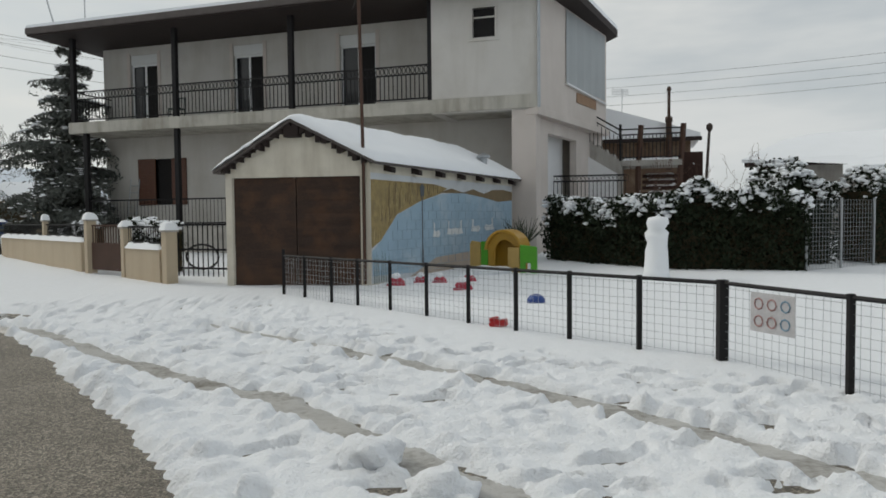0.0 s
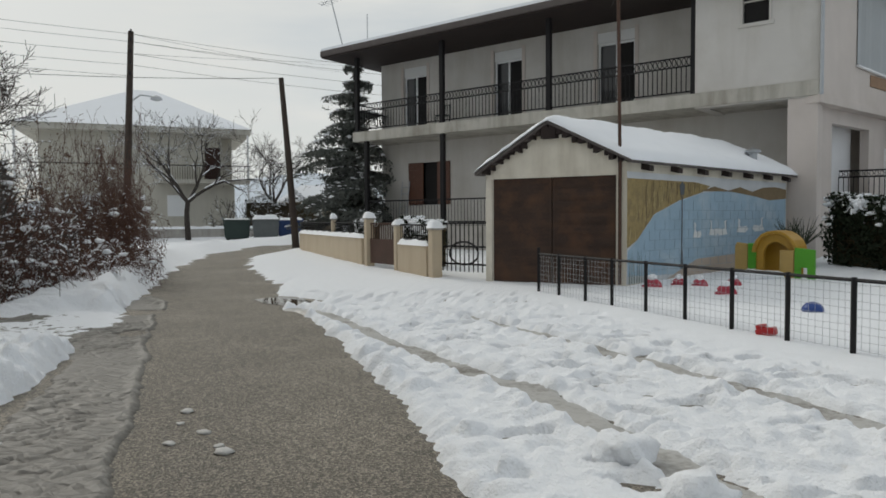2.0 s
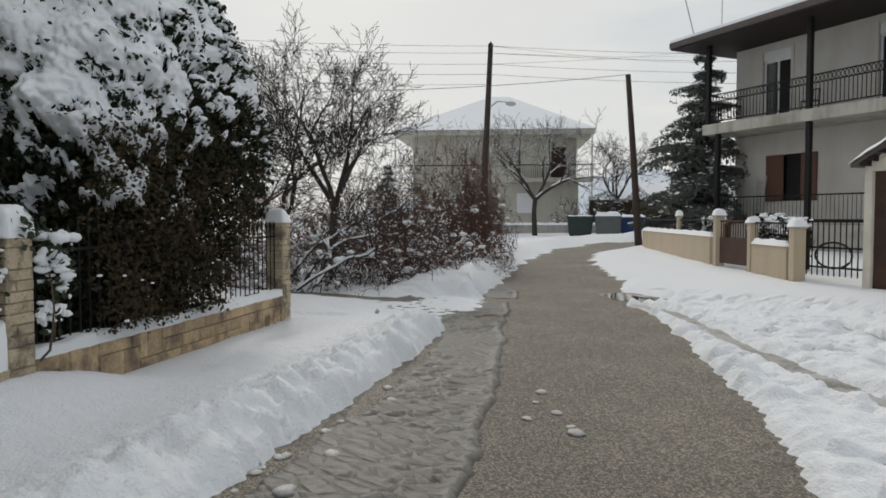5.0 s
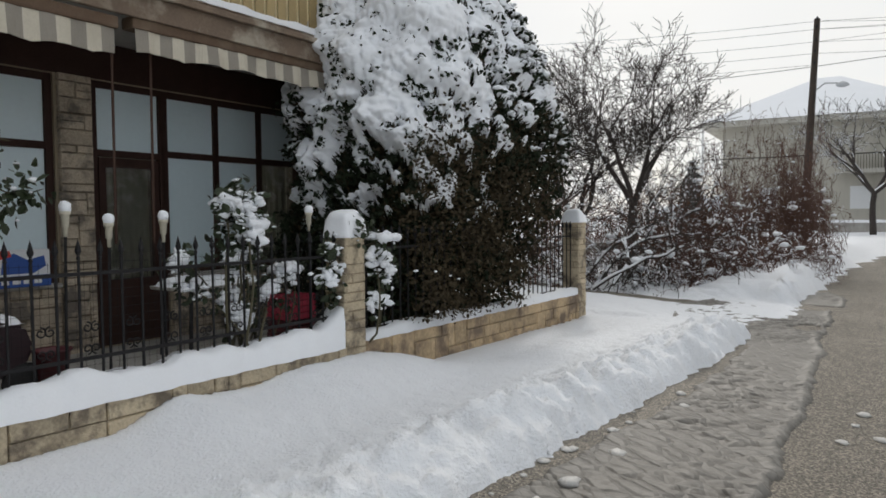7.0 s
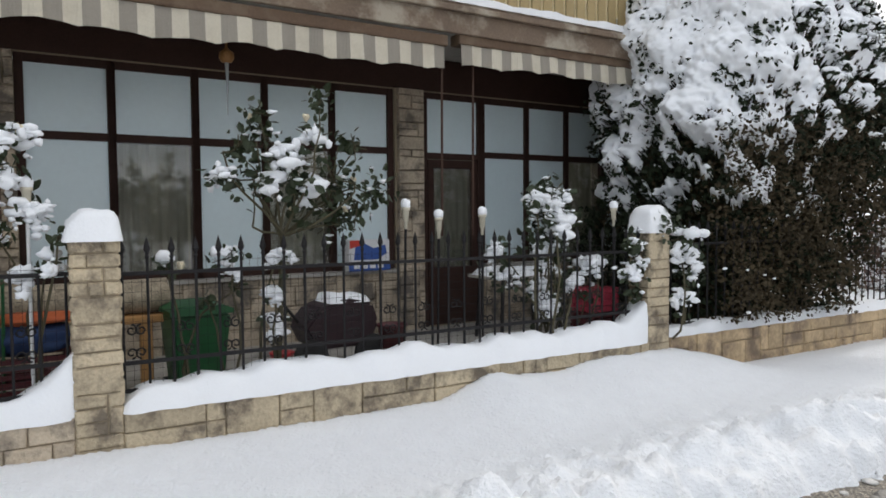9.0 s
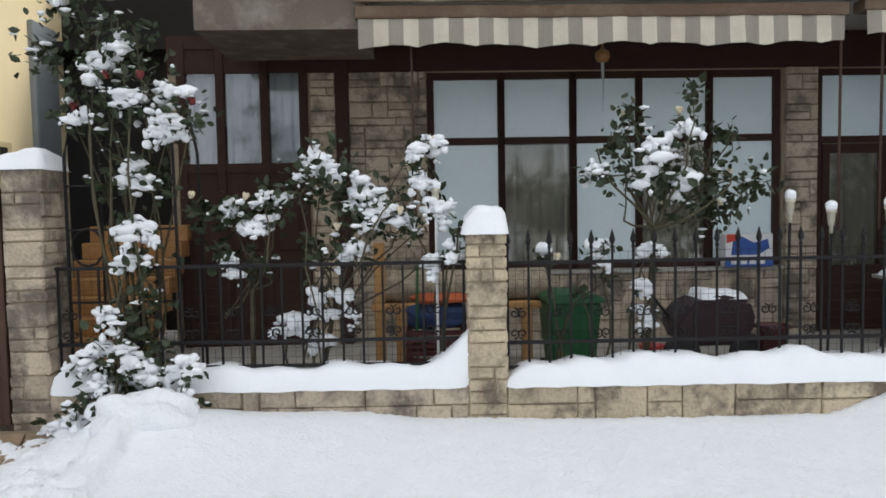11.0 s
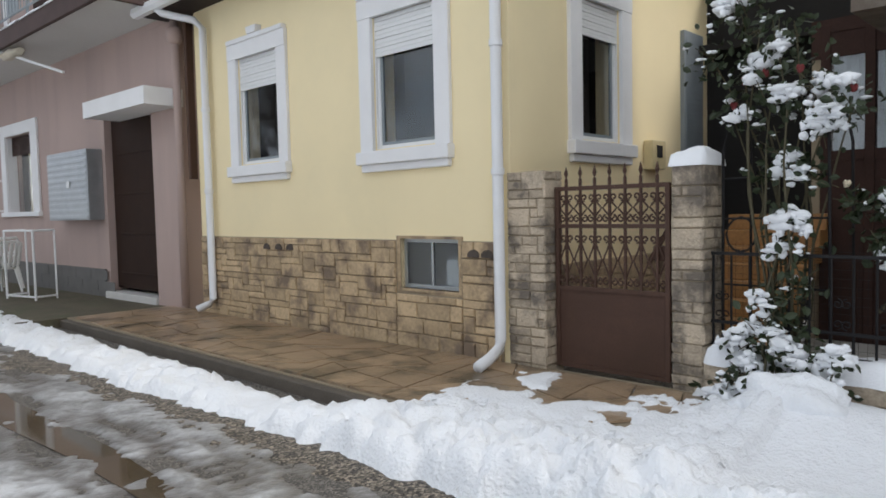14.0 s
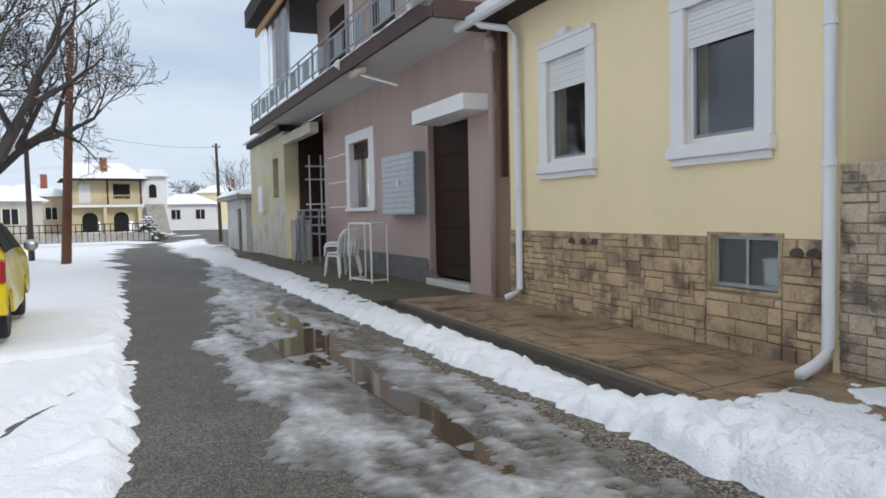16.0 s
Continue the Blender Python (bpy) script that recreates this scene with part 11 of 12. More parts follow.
rose_bush(FZ, (-2.6, 4.28, 0.05), [(-2.62, 4.5, 1.45, 0.6), (-2.6, 4.5, 1.22, 0.7), (-2.55, 4.5, 1.0, 0.5), (-2.66, 4.4, 0.82, 0.7), (-2.75, 4.35, 0.62, 0.8), (-2.55, 4.3, 0.55, 0.9), (-2.8, 4.25, 0.35, 0.8), (-2.45, 4.25, 0.42, 0.8), (-2.6, 4.2, 0.28, 1.0), (-2.95, 4.25, 0.22, 0.6), (-2.3, 4.25, 0.3, 0.6), (-2.25, 4.3, 0.55, 0.4)], "rose growing over the garden wall, heaped with snow", 7, flowers=0, leaf_n=42, spread=0.14, snow=2.4)
rose_bush(FZ, (3.22, 4.8, 0.12), [(3.3, 4.75, 1.66, 0.8), (3.15, 4.72, 1.62, 0.6), (3.38, 4.75, 1.52, 0.8), (3.25, 4.72, 1.4, 0.9), (3.32, 4.7, 1.22, 0.7), (3.15, 4.72, 1.18, 0.5)], "upright rose thickly coated with snow", 8, flowers=0, leaf_n=60, spread=0.12, snow=3.6, leaf=0.055)
rose_bush(FZ, (3.35, 4.75, 0.12), [(3.1, 4.72, 0.85, 0.6), (3.5, 4.72, 0.9, 0.6), (3.65, 4.72, 1.05, 0.5), (3.72, 4.72, 0.8, 0.5), (3.3, 4.72, 0.7, 0.6), (3.85, 4.72, 1.1, 0.4), (2.75, 4.72, 1.2, 0.5), (2.8, 4.7, 0.98, 0.5)], "tangle of low rose stems dusted with snow", 9, flowers=1, leaf_n=28, spread=0.13, snow=1.5)
rose_bush(FZ, (0.35, 4.8, 0.12), [(0.15, 4.72, 1.2, 0.45), (0.55, 4.75, 1.24, 0.5), (0.6, 4.75, 1.05, 0.3), (0.4, 4.75, 0.95, 0.3)], "thin rose shoots with pale buds behind the railings", 10, flowers=2, leaf_n=24, spread=0.10)
rose_bush(FZ, (-0.55, 4.75, 0.12), [(-0.5, 4.6, 1.25, 0.4), (-0.46, 4.55, 1.4, 0.4), (-0.62, 4.65, 1.2, 0.4)], "snowy shoots beside the stone pillar", 11, flowers=0, leaf_n=20, spread=0.09, snow=2.4)
rose_bush(FZ, (4.5, 4.7, 0.12), [(4.52, 4.42, 1.28, 0.8), (4.62, 4.45, 1.12, 0.8), (4.7, 4.45, 0.95, 0.7), (4.58, 4.45, 0.72, 0.6), (4.05, 4.5, 1.22, 0.6), (4.02, 4.5, 1.0, 0.5), (4.05, 4.5, 0.8, 0.4), (4.35, 4.4, 1.42, 0.5)], "snow-laden creeper hanging over the stone pillar", 12, flowers=0, leaf_n=46, spread=0.13, snow=1.9)


def grow(segs, p, d, length, r, depth, rng, droop=0.0, split=3, wiggle=0.22, ratio=0.72, lift=0.1):
    """Adds a branch and its boughs to segs."""
    n = 4
    for k in range(n):
        d = d + rng.normal(size=3) * wiggle * 0.5
        d[2] += lift * 0.3 - droop * 0.3
        d = d / np.linalg.norm(d)
        q = p + d * length / n
        r2 = r * (1 - 0.11)
        segs.append((*p, r, *q, r2))
        p, r = q, r2
        if depth > 0 and k >= 1:
            for _ in range(1 if k < n - 1 else split - 1):
                side = rng.normal(size=3)
                side -= d * (side @ d)
                side /= np.linalg.norm(side)
                a = rng.uniform(0.45, 0.95)
                nd = d * math.cos(a) + side * math.sin(a)
                grow(segs, p.copy(), nd, length * ratio * rng.uniform(0.7, 1.1), r * 0.66, depth - 1, rng, droop, split, wiggle, ratio, lift)


def bare_tree(m, height, r, label, seed, depth=5, trunk=0.3, split=3, snow=0.8, material=BARK, spread=0.25, min_r=0.006, lift=0.12):
    rng = np.random.default_rng(seed)
    t = thing("bare_tree", m, label, "tree", "bare trees")
    segs = []
    p = np.zeros(3)
    d = np.array([rng.normal() * 0.06, rng.normal() * 0.06, 1.0])
    tl = height * trunk
    for k in range(4):
        q = p + d / np.linalg.norm(d) * tl / 4
        segs.append((*p, r * (1 - 0.06 * k), *q, r * (1 - 0.06 * (k + 1))))
        p, d = q, d + rng.normal(size=3) * 0.07
    for k in range(4):
        a = k * 1.57 + rng.uniform(-0.4, 0.4)
        nd = np.array([math.cos(a) * spread, math.sin(a) * spread, 1.0]) * 1.0
        nd[:2] *= rng.uniform(0.7, 2.2)
        grow(segs, p.copy(), nd / np.linalg.norm(nd), height * 0.30 * rng.uniform(0.8, 1.15), r * 0.6, depth, rng, 0.0, split, 0.20, 0.70, lift)
    s = np.array(segs)
    s[:, 3] = np.maximum(s[:, 3], min_r)
    s[:, 7] = np.maximum(s[:, 7], min_r * 0.8)
    # some twigs are shed with all that grows on them
    keep, ends = np.zeros(len(s), bool), {(0.0, 0.0, 0.0)}
    luck = rng.random(len(s))
    for k, row in enumerate(np.round(s, 4).tolist()):
        if (row[0], row[1], row[2]) in ends and (row[3] > min_r * 1.5 or luck[k] < 0.985):
            keep[k] = True
            ends.add((row[4], row[5], row[6]))
    s = s[keep]
    thick = s[:, 3] > r * 0.22
    child("trunk", segs_mesh("trunk", s[thick], material, 7), t)
    child("twig_mass", segs_mesh("boughs", s[~thick], material, 3), t, "bare twiggy boughs", "stuff")
    dd = s[:, 4:7] - s[:, 0:3]
    flat = np.abs(dd[:, 2]) / (np.linalg.norm(dd, axis=1) + 1e-9) < 0.75
    sel = s[flat & (rng.random(len(s)) < snow) & (s[:, 3] < r * 0.7)].copy()
    if len(sel):
        sel[:, 2] += sel[:, 3] * 0.9
        sel[:, 6] += sel[:, 7] * 0.9
        sel[:, 3] = sel[:, 3] * 0.75 + 0.004
        sel[:, 7] = sel[:, 7] * 0.75 + 0.004
        child("branch_snow", segs_mesh("branch_snow", sel, SNOW_CAP, 4), t, "snow lying along the branches", "stuff")
    return t


bare_tree(at0(52.6, 18.0), 6.3, 0.12, "bare walnut tree with a dense crown and a little snow", 109, depth=5, trunk=0.26, spread=0.30, min_r=0.0066, snow=0.05, lift=0.18)
bare_tree(at0(56.6, 18.6), 5.9, 0.11, "bare garden tree dusted with snow", 15, depth=5, trunk=0.20, spread=0.45, min_r=0.0066, snow=0.06)
bare_tree(at0(60.5, 18.0), 5.6, 0.10, "bare garden tree leaning over the side street", 17, depth=4, trunk=0.16, spread=0.55, min_r=0.0066, snow=0.08)
bare_tree(at0(66.0, 19.0), 5.0, 0.10, "small bare garden tree dusted with snow", 16, depth=4, trunk=0.2, spread=0.6, min_r=0.005, snow=0.1)
bare_tree(at0(50.5, 36.0), 4.6, 0.10, "far bare tree behind the garden", 18, depth=4, trunk=0.15, spread=0.8, min_r=0.009, snow=0.1)
bare_tree(at0(57.0, 40.0), 5.2, 0.10, "far bare tree behind the garden", 19, depth=4, trunk=0.15, spread=0.8, min_r=0.010, snow=0.1)
bare_tree(at0(63.0, 40.0), 4.8, 0.10, "far bare tree behind the garden", 20, depth=4, trunk=0.15, spread=0.8, min_r=0.010, snow=0.1)
bare_tree(at0(36.0, 42.0), 7.6, 0.17, "bare roadside tree with snow along its limbs", 121, depth=4, trunk=0.28, spread=0.75, min_r=0.010, snow=0.45)
bare_tree(at0(29.7, 47.0), 7.9, 0.15, "bare tree behind the rubbish bins", 130, depth=4, trunk=0.25, spread=0.4, min_r=0.010, snow=0.2)
BARK_TREE = mat("greyish_tree_bark", (0.075, 0.065, 0.06), 0.95, var=0.3, scale=8, fine=60, bump=0.5)
bare_tree(pose(*at_dir(225.6, 21.0, 0.0).translation), 9.8, 0.30, "large bare tree with dense twigs beside the road", 50, depth=5, trunk=0.26, spread=0.50, min_r=0.008, snow=0.3, material=BARK_TREE)
bare_tree(pose(*at_dir(227.4, 22.5, 0.0).translation), 10.0, 0.28, "large bare tree with dense twigs beside the road", 57, depth=5, trunk=0.24, spread=0.55, min_r=0.010, snow=0.3, material=BARK_TREE)
# haze is put into the bark colour of the next two trees
bare_tree(at_dir(208.4, 60.0, 0.2), 7.2, 0.12, "slim bare tree beyond the shed", 35, depth=3, trunk=0.2, spread=0.3, min_r=0.011, snow=0.1, material=BARK_PALE, lift=0.3)
bare_tree(at_dir(211.8, 150.0, 0.2), 11.0, 0.25, "rounded bare tree far behind the houses", 36, depth=4, trunk=0.25, spread=0.8, min_r=0.035, snow=0.1, material=BARK_PALE)


def shrub(m, w, d, h, label, seed, stems=46, material=BARK_RED, snow=0.7, depth=3, r=0.014, min_r=0.005, arch=0.75, frost=0.15, dry=0):
    """A thicket of thin stems."""
    rng = np.random.default_rng(seed)
    t = thing("shrub", m, label, "shrub", "roadside shrubs")
    segs = []
    for _ in range(int(stems * 0.36)):
        p = np.array([rng.uniform(-w / 2, w / 2), rng.uniform(-d / 2, d / 2), -0.1])
        nd = np.array([rng.normal() * arch, rng.normal() * arch, 1.0])
        grow(segs, p, nd / np.linalg.norm(nd), h * 0.55 * rng.uniform(0.6, 1.15), r, depth, rng, 0.30, 3, 0.55, 0.66, 0.0)
    s = np.array(segs)
    k = h / np.percentile(s[:, 6], 99)
    wide = min(1.0, 0.62 * w / np.percentile(np.abs(s[:, 4]), 97))
    for a, b in ((0, wide), (1, wide), (2, k)):
        s[:, a] *= b
        s[:, a + 4] *= b
    s[:, 3], s[:, 7] = np.maximum(s[:, 3], min_r), np.maximum(s[:, 7], min_r * 0.8)
    child("stem_mass", segs_mesh("stems", s, material, 3), t, "", "stuff")
    dd = s[:, 4:7] - s[:, 0:3]
    flat = np.abs(dd[:, 2]) / (np.linalg.norm(dd, axis=1) + 1e-9) < 0.8
    sel = s[flat & (rng.random(len(s)) < snow * np.where(s[:, 3] > 1.25 * min_r, 2.2, frost))].copy()
    sel[:, 2] += sel[:, 3] * 1.2
    sel[:, 6] += sel[:, 7] * 1.2
    sel[:, 3] += 0.010 * np.where(sel[:, 3] > 1.25 * min_r, 1, 0.4)
    sel[:, 7] += 0.006
    if dry:
        at = s[rng.integers(0, len(s), dry)]
        child("dry_leaves", leaves_mesh("dry_leaves", at[:, 4:7] + rng.normal(size=(dry, 3)) * 0.03, 0.034, LEAF_DRY, rng, 1.5), t, "withered brown leaves", "stuff")
    child("stem_snow", segs_mesh("stem_snow", sel, SNOW_CAP, 4), t, "snow lying on the stems", "stuff")
    k = int(240 * snow) + 4
    at = s[rng.integers(0, len(s), k)]
    c = at[:, 4:7] * np.array([1, 1, 0.9])
    child("snow_clumps", blobs_mesh("snow_clumps", c, (0.02 + 0.055 * rng.random((k, 1)) ** 2) * np.array([[1.6, 1.3, 0.75]]), SNOW_CAP, rng), t, "clumps of snow", "stuff")
    return t


shrub(at0(55.5, 15.0), 2.6, 1.4, 1.1, "low shrub bowed under snow", 51, 60, BARK, 0.24, arch=1.2, min_r=0.004, frost=0.12)
shrub(at0(51.3, 14.8), 2.4, 1.6, 1.3, "roadside shrub bowed under snow", 52, 80, BARK, 0.24, arch=1.2, min_r=0.004, frost=0.15, dry=200)
shrub(at0(48.2, 15.0), 2.4, 1.6, 1.75, "dense roadside shrub frosted with snow", 53, 120, BARK_RED, 0.25, arch=1.1, min_r=0.004, frost=0.22, dry=500)
shrub(at0(45.2, 16.0), 2.4, 1.7, 1.85, "dense roadside shrub frosted with snow", 54, 120, BARK_RED, 0.24, arch=1.1, min_r=0.004, frost=0.24, dry=600)
shrub(at0(42.6, 17.6), 2.0, 1.6, 1.7, "roadside shrub with snow in its twigs", 64, 80, BARK_RED, 0.2, arch=0.9, min_r=0.004, frost=0.2, dry=800)
shrub(at0(41.2, 20.0), 1.7, 1.6, 3.0, "reddish roadside thicket beside the pole", 55, 80, BARK_RED, 0.10, r=0.014, min_r=0.0045, arch=0.45, dry=900)
shrub(at0(44.0, 19.4), 3.0, 2.0, 3.4, "tall reddish thicket behind the shrubs", 56, 110, BARK_RED, 0.12, r=0.015, min_r=0.0045, arch=0.5, dry=1800)
shrub(at0(46.8, 19.6), 2.6, 2.0, 2.7, "reddish thicket behind the shrubs", 65, 90, BARK_RED, 0.15, r=0.015, min_r=0.0045, arch=0.6, dry=1400)
shrub(at0(40.7, 23.5), 1.8, 1.8, 3.4, "tall reddish thicket behind the pole", 57, 70, BARK_RED, 0.08, r=0.016, min_r=0.005, arch=0.45, dry=700)
shrub(at0(50.5, 20.5), 4.0, 2.0, 2.3, "tangled thicket behind the roadside shrubs", 58, 90, BARK_RED, 0.12, r=0.014, min_r=0.0045, frost=0.12, dry=1600)
shrub(at0(57.5, 17.0), 3.4, 1.6, 1.9, "snowy tangle beyond the side street", 59, 80, BARK_RED, 0.2, min_r=0.004, frost=0.14, dry=500)
shrub(at0(63.0, 15.5), 3.4, 1.6, 1.8, "snowy tangle beyond the side street", 60, 70, BARK_RED, 0.2, min_r=0.004, frost=0.14, dry=400)
shrub(at0(56.0, 26.0), 8.0, 2.0, 2.2, "dark far thicket behind the garden trees", 66, 90, BARK_RED, 0.15, r=0.016, min_r=0.007, frost=0.1, dry=1800)


def bent_boughs(m, limbs, label, seed):
    """Broken, bowed boughs with thick snow on their backs: limbs of (x, y, z, yaw, rise, length)."""
    rng = np.random.default_rng(seed)
    t = thing("bent_tree", m, label, "tree", "bare trees")
    segs = []
    for x, y, z, yaw, up, length in limbs:
        a = math.radians(yaw)
        d = np.array([math.cos(a), math.sin(a), up])
        grow(segs, np.array([x, y, z]), d / np.linalg.norm(d), length, 0.028, 3, rng, 0.08, 3, 0.40, 0.60, 0.0)
    s = np.array(segs)
    # each length is cut in three and the whole is bent, so that no bough runs straight
    a, b = s[:, None, 0:4], s[:, None, 4:8]
    f = np.array([0, 1, 2])[None, :, None] / 3
    s = np.concatenate([a + (b - a) * f, a + (b - a) * (f + 1 / 3)], -1).reshape(-1, 8)
    for k in (0, 4):
        x, y, z = s[:, k].copy(), s[:, k + 1].copy(), s[:, k + 2].copy()
        s[:, k] += 0.13 * np.sin(2.9 * z + 1.7 * y) + 0.05 * np.sin(7.3 * z + 3 * x)
        s[:, k + 2] += (0.15 * np.sin(2.3 * x + 1.1 * y) + 0.05 * np.sin(6.1 * x)) * np.clip(z, 0, 1)
    s[:, 3], s[:, 7] = np.maximum(s[:, 3], 0.006), np.maximum(s[:, 7], 0.005)
    thick = s[:, 3] > 0.014
    child("trunk", segs_mesh("trunk", s[thick], BARK, 7), t)
    child("twig_mass", segs_mesh("boughs", s[~thick], BARK, 3), t, "bare twiggy boughs", "stuff")
    dd = s[:, 4:7] - s[:, 0:3]
    sel = s[(np.abs(dd[:, 2]) / (np.linalg.norm(dd, axis=1) + 1e-9) < 0.85) & (rng.random(len(s)) < np.where(thick, 0.85, 0.08))].copy()
    sel[:, 2] += sel[:, 3] * 0.9 + 0.008
    sel[:, 6] += sel[:, 7] * 0.9 + 0.008
    sel[:, 3], sel[:, 7] = sel[:, 3] * 0.9 + 0.008, sel[:, 7] * 0.9 + 0.008
    child("branch_snow", segs_mesh("branch_snow", sel, SNOW_CAP, 6), t, "thick snow lying along the boughs", "stuff")
    return t


bent_boughs(at0(56.5, 14.6), [(-0.6, 0, 0.1, 20, 0.8, 2.4), (-0.3, 0.2, 0.2, 150, 1.0, 1.9), (0.2, 0.1, 0.1, 10, 1.5, 2.1), (0.5, -0.1, 0.1, 35, 1.1, 2.0), (0.9, 0.1, 0.2, 70, 1.8, 1.7)], "bowed bare tree with thick snow along its boughs", 68)
bent_boughs(at0(51.5, 15.6), [(-0.5, 0, 0.1, 30, 1.2, 1.9), (0.1, 0.2, 0.1, 100, 1.6, 1.7), (0.3, 0, 0.1, -10, 0.9, 1.8)], "bowed bare sapling with snow along its boughs", 69)
shrub(at0(31.8, 46.0), 4.0, 2.0, 2.2, "snow-dusted shrubs behind the rubbish bins", 61, 46, BARK, 0.5, r=0.02, min_r=0.012)
shrub(at0(-20.6, 24.0), 1.8, 1.2, 2.9, "twiggy shrub behind the hedge", 62, 34, BARK_RED, 0.1)
shrub(at0(-26.5, 24.0), 1.6, 1.2, 2.9, "thin twiggy shrub behind the hedge", 63, 14, BARK_RED, 0.05)
bm = B()
box(bm, -6, 3, -0.05, 0.05, 0, 0.35)
bmesh.ops.bevel(bm, geom=bm.edges[:], offset=0.02, segments=1, affect="EDGES")
solo("field_wall", bm, CONCRETE, at0(56.0, 24.0) @ pose(0, 0, 0.2, 0, 0, 55), "low grey wall beyond the side street", "wall", kind="structure")


# cedar beside the house
def conifer(m, h, w, label, seed, layers=24, snow=0.5, trunk=0.2, name="cedar_tree", lean=0.0):
    """Uneven tiers of long limbs that dip at their ends and carry flat hanging sprays."""
    rng = np.random.default_rng(seed)
    t = thing(name, m, label, "tree", "conifers")
    bm = B()
    tube(bm, [(0, 0, -0.2), (0.02, 0, h * 0.5), (lean, 0, h)], trunk, 8, 0.015)
    part("trunk", bm, BARK, t)
    segs, needles, sc, sr = [], [], [], []
    for L in range(layers):
        f = (L + 0.5) / layers
        z0 = h * (0.08 + 0.90 * f)
        reach = w * (1 - f) ** 0.85 * rng.uniform(0.8, 1.1) + 0.12
        a0 = rng.uniform(0, 6.28)
        cnt_b = max(4, int(round(8 * (1 - 0.45 * f))))
        for b in range(cnt_b):
            a = a0 + b * 6.283 / cnt_b + rng.normal() * 0.25
            ln = reach * rng.uniform(0.5, 1.2)
            z = z0 + rng.normal() * 0.030 * h * (1 - f)
            ax, lat = np.array([math.cos(a), math.sin(a), 0]), np.array([-math.sin(a), math.cos(a), 0])
            dip, up = rng.uniform(0.30, 0.62), rng.uniform(0.12, 0.34)
            p = np.array([lean * f * f, 0, z])
            n = 8
            for k in range(n):
                g = (k + 1) / n
                q = np.array([lean * f * f, 0, z + ln * (up * g - dip * g * g)]) + ax * ln * g + lat * ln * 0.05 * math.sin(3 * g + a0)
                segs.append((*p, 0.03 * (1 - g) * ln / 2 + 0.006, *q, 0.03 * (1 - g) * ln / 2 + 0.004))
                hw = 0.30 * ln * math.sin(math.pi * min(1, 0.25 + 0.75 * g)) + 0.05
                cnt = int(95 * hw * ln / n * 4 + 6)
                v = rng.uniform(-1, 1, (cnt, 1))
                # the spray breaks up into hanging fingers
                finger = 0.5 + 0.5 * np.sin(v * 9 + k * 2.1 + b)
                nn = p + (q - p) * rng.random((cnt, 1)) + lat * v * hw + rng.normal(size=(cnt, 3)) * 0.02
                nn[:, 2] -= (0.20 * hw * v[:, 0] ** 2 + np.abs(rng.normal(size=cnt)) * (0.06 + 0.26 * finger[:, 0]) * min(1.0, ln))
                needles.append(nn)
                if g > 0.2 and rng.random() < snow:
                    j = int(rng.integers(2, 5))
                    v = rng.uniform(-0.8, 0.8, (j, 1))
                    sc.append(p + (q - p) * rng.random((j, 1)) + lat * v * hw + [0, 0, 0.02] - np.array([[0, 0, 0.2 * hw]]) * v * v)
                    sr.append((0.025 + 0.05 * rng.random((j, 1)) ** 2) * np.array([[1.7, 1.7, 0.45]]))
                p = q
    child("limb_mass", segs_mesh("limbs", segs, BARK, 4), t)
    child("needles", leaves_mesh("needles", np.concatenate(needles), 0.062, NEEDLE, rng, 3.4), t, "drooping grey-green needles", "stuff")
    child("branch_snow", blobs_mesh("branch_snow", np.concatenate(sc), np.concatenate(sr), SNOW_CAP, rng, 0.35), t, "snow lying on the sprays", "stuff")
    return t


conifer(at0(23.3, 31.5), 9.0, 3.7, "tall drooping grey-green cedar dusted with snow beside the house", 71, layers=13, snow=0.9, lean=0.15)
conifer(at0(48.0, 38.0), 4.3, 1.3, "dark conifer behind the thicket", 72, layers=13, snow=0.3, trunk=0.1)
conifer(at_dir(215.0, 52.0, 0.2), 1.6, 1.2, "small snow-covered conifer by the village fence", 73, layers=8, snow=0.9, trunk=0.06, name="conifer")

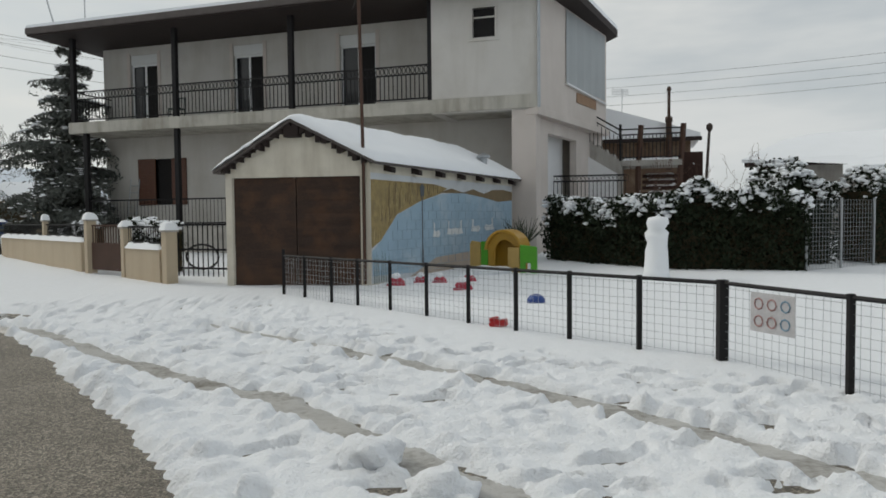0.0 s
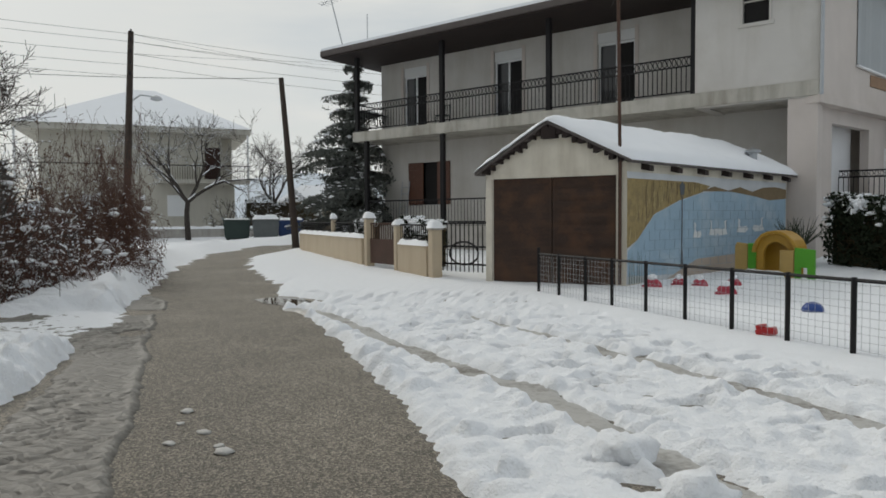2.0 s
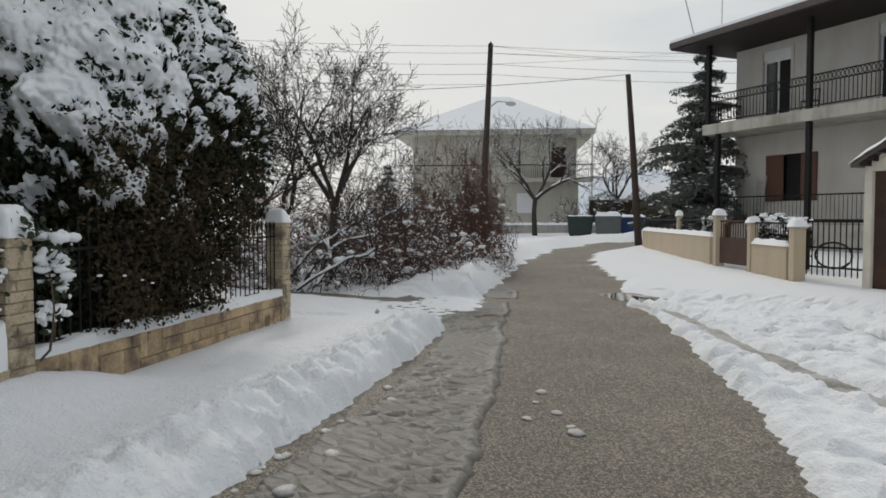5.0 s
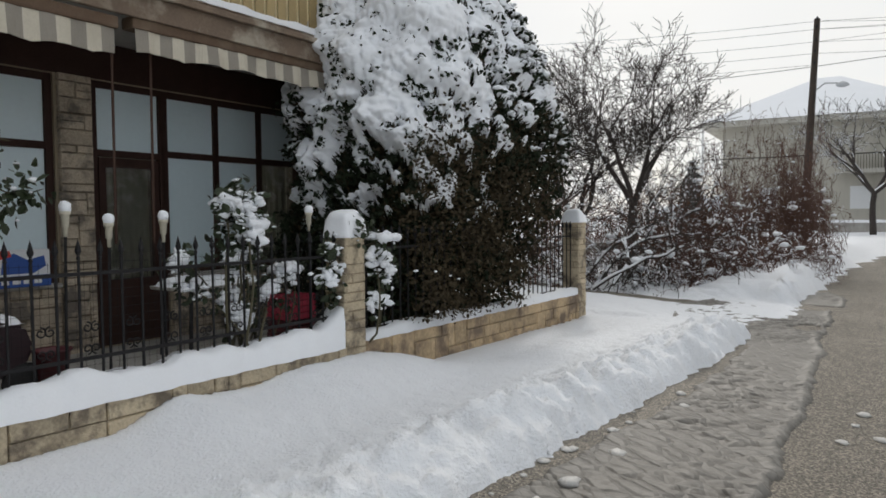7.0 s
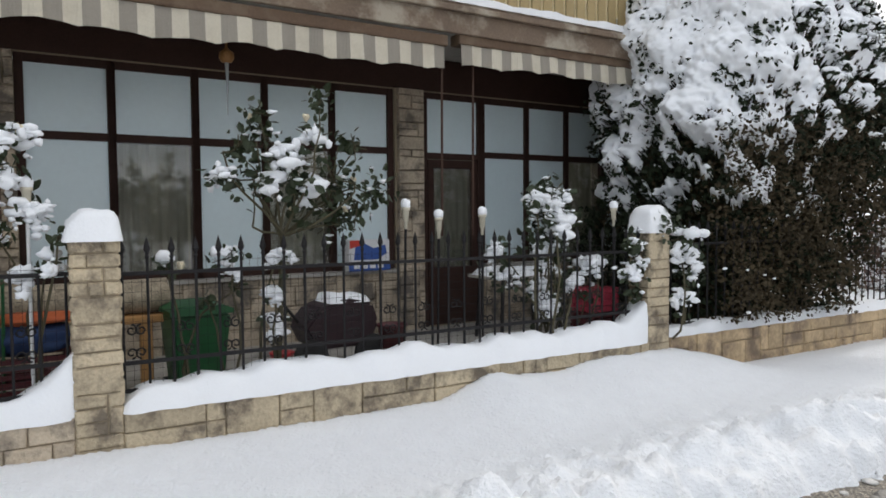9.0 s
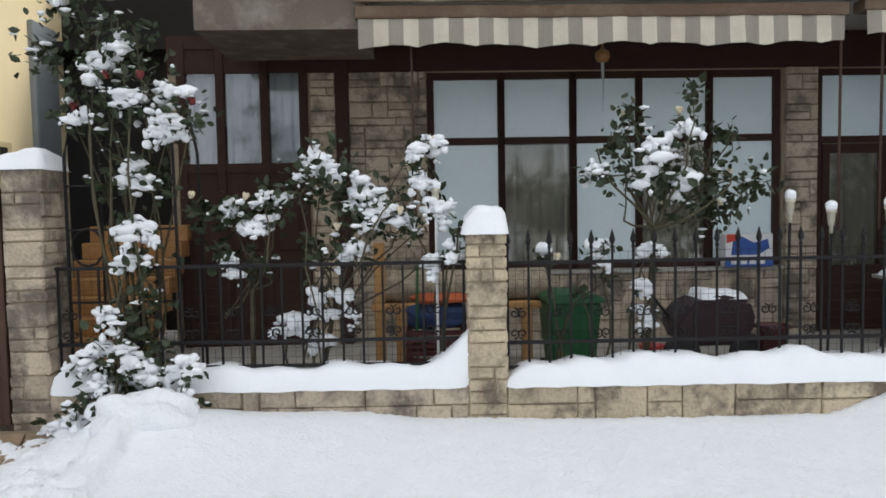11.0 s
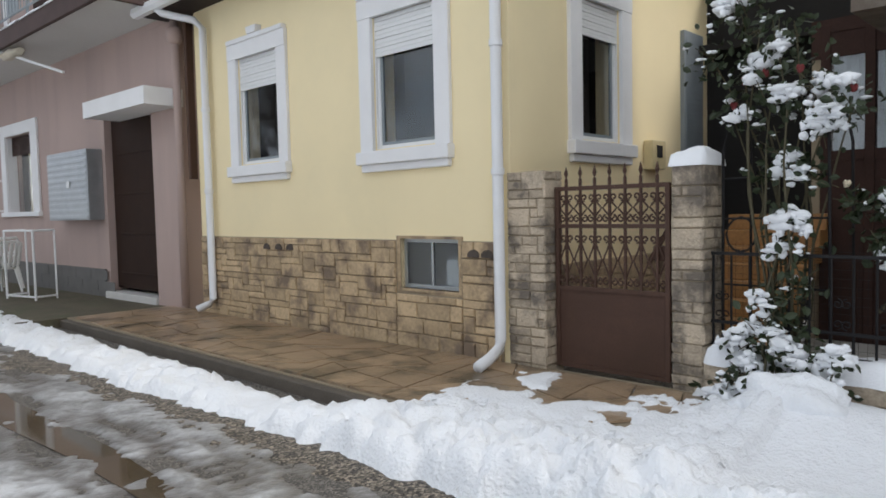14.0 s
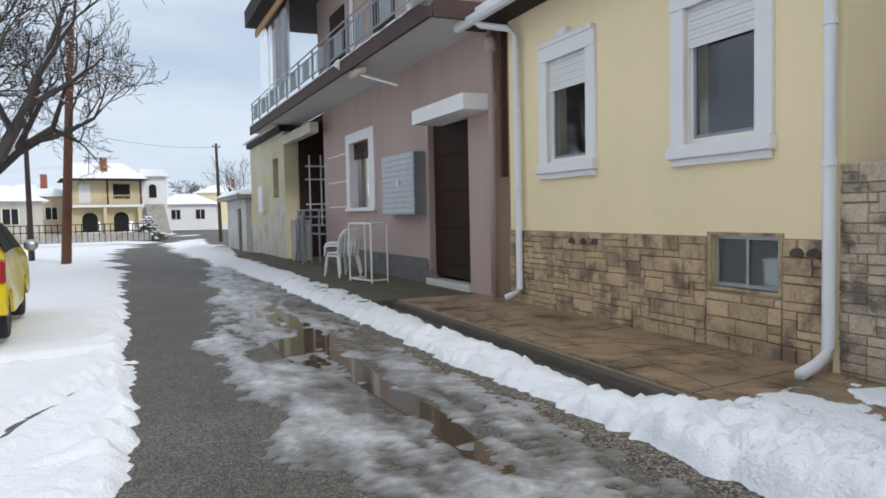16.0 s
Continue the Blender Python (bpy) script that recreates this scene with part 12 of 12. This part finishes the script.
# clipped hedge round the playground
def hedge(a, b, depth, h, label, seed, n=9000, snow_n=420, tall=()):
    rng = np.random.default_rng(seed)
    d = Vector((b[0] - a[0], b[1] - a[1], 0))
    L, rz = d.length, math.degrees(math.atan2(d.y, d.x))
    z0 = plinth_z((a[0] + b[0]) / 2, (a[1] + b[1]) / 2) - 0.1
    t = thing("hedge", pose(a[0], a[1], z0, 0, 0, rz), label, "hedge", "hedges")
    n = int(n * 1.5)
    x = rng.uniform(0, L, n)
    top = h + 0.10 * np.sin(x * 2.3) + 0.07 * np.sin(x * 5.1)
    for tx, tw, th_ in tall:
        top = top + th_ * np.exp(-((x - tx) / tw) ** 2)
    z = top * rng.random(n) ** 0.75
    y = depth * rng.random(n) ** 1.4 + 0.08 * np.sin(x * 6 + z * 5)
    child("foliage", leaves_mesh("foliage", np.stack([x, y, z], -1), 0.056, LEAF, rng, 1.6), t, "dark glossy foliage", "stuff")
    bm = B()
    box(bm, 0.1, L - 0.1, 0.22, depth, 0, h - 0.12)
    part("core", bm, LEAF_BROWN, t, "dense shaded inner twigs")
    k = int(snow_n * 2.5)
    sx2 = rng.uniform(0, L, k)
    tp = h + 0.10 * np.sin(sx2 * 2.3) + 0.07 * np.sin(sx2 * 5.1)
    for tx, tw, th_ in tall:
        tp = tp + th_ * np.exp(-((sx2 - tx) / tw) ** 2)
    dropz = np.abs(rng.normal(size=k)) * 0.17
    c = np.stack([sx2, rng.uniform(0.0, depth, k) * np.where(dropz > 0.1, 0.3, 1), tp - dropz * 1.2], -1)
    child("snow_clumps", blobs_mesh("snow_clumps", c, (0.018 + 0.046 * rng.random((k, 1)) ** 1.8) * np.array([[1.35, 1.25, 0.75]]) * (0.7 + 0.6 * rng.random((k, 3))), SNOW_CAP, rng, 0.4), t, "snow heaped on the hedge", "stuff")
    return t


hedge((4.15, 18.9), (6.1, 15.6), 0.9, 1.72, "thick dark clipped hedge with snow on top", 81, 9000, 330)
hedge((6.1, 15.6), (8.95, 14.3), 0.9, 1.72, "thick dark clipped hedge with snow on top", 82, 10000, 380, tall=((0.9, 0.35, 0.45), (2.1, 0.4, 0.5)))
hedge((11.2, 15.4), (14.5, 16.0), 1.2, 1.9, "overgrown dark hedge under heavy snow beyond the gate", 83, 8000, 330, tall=((0.6, 0.4, 0.4),))
hedge((9.0, 15.6), (10.4, 15.5), 0.9, 1.95, "rounded dark shrub under snow behind the wire gate", 85, 4500, 160, tall=((0.5, 0.4, 0.4),))
hedge((9.3, 16.2), (11.0, 17.2), 0.9, 2.1, "rounded dark shrub under snow behind the gate", 84, 4500, 160, tall=((0.8, 0.4, 0.5),))
# snowy shrubs in the garden of the big house
hedge((-6.9, 18.7), (-5.6, 17.5), 0.7, 1.35, "snow-plastered evergreen shrub behind the cream wall", 92, 2500, 330)
hedge((-24.6, 39.4), (-20.3, 41.6), 1.6, 2.3, "dark snowy evergreen bushes behind the rubbish bins", 94, 3000, 200, tall=((1.2, 0.6, 0.5), (3.2, 0.5, 0.7)))
hedge((-9.7, 22.3), (-8.9, 21.2), 0.6, 1.2, "snowy evergreen shrub behind the cream wall", 93, 1600, 120)
for k, (x, y) in enumerate(((3.35, 18.55), (3.6, 18.2))):
    rng = np.random.default_rng(100 + k)
    t = thing("yucca", pose(x, y, plinth_z(x, y)), "spiky grey-green yucca beside the house corner", "plant", "yuccas")
    segs = []
    for j in range(40):
        a, e = rng.uniform(0, 6.28), rng.uniform(0.3, 1.3)
        ln = rng.uniform(0.5, 0.8)
        segs.append((0, 0, 0.5, 0.02, ln * math.cos(a) * math.cos(e), ln * math.sin(a) * math.cos(e), 0.5 + ln * math.sin(e), 0.003))
    child("blade_mass", segs_mesh("blades", segs, LEAF_ROSE, 3), t, "", "stuff")
    bm = B()
    tube(bm, [(0, 0, -0.1), (0, 0, 0.55)], 0.06, 7)
    part("stem", bm, BARK, t)
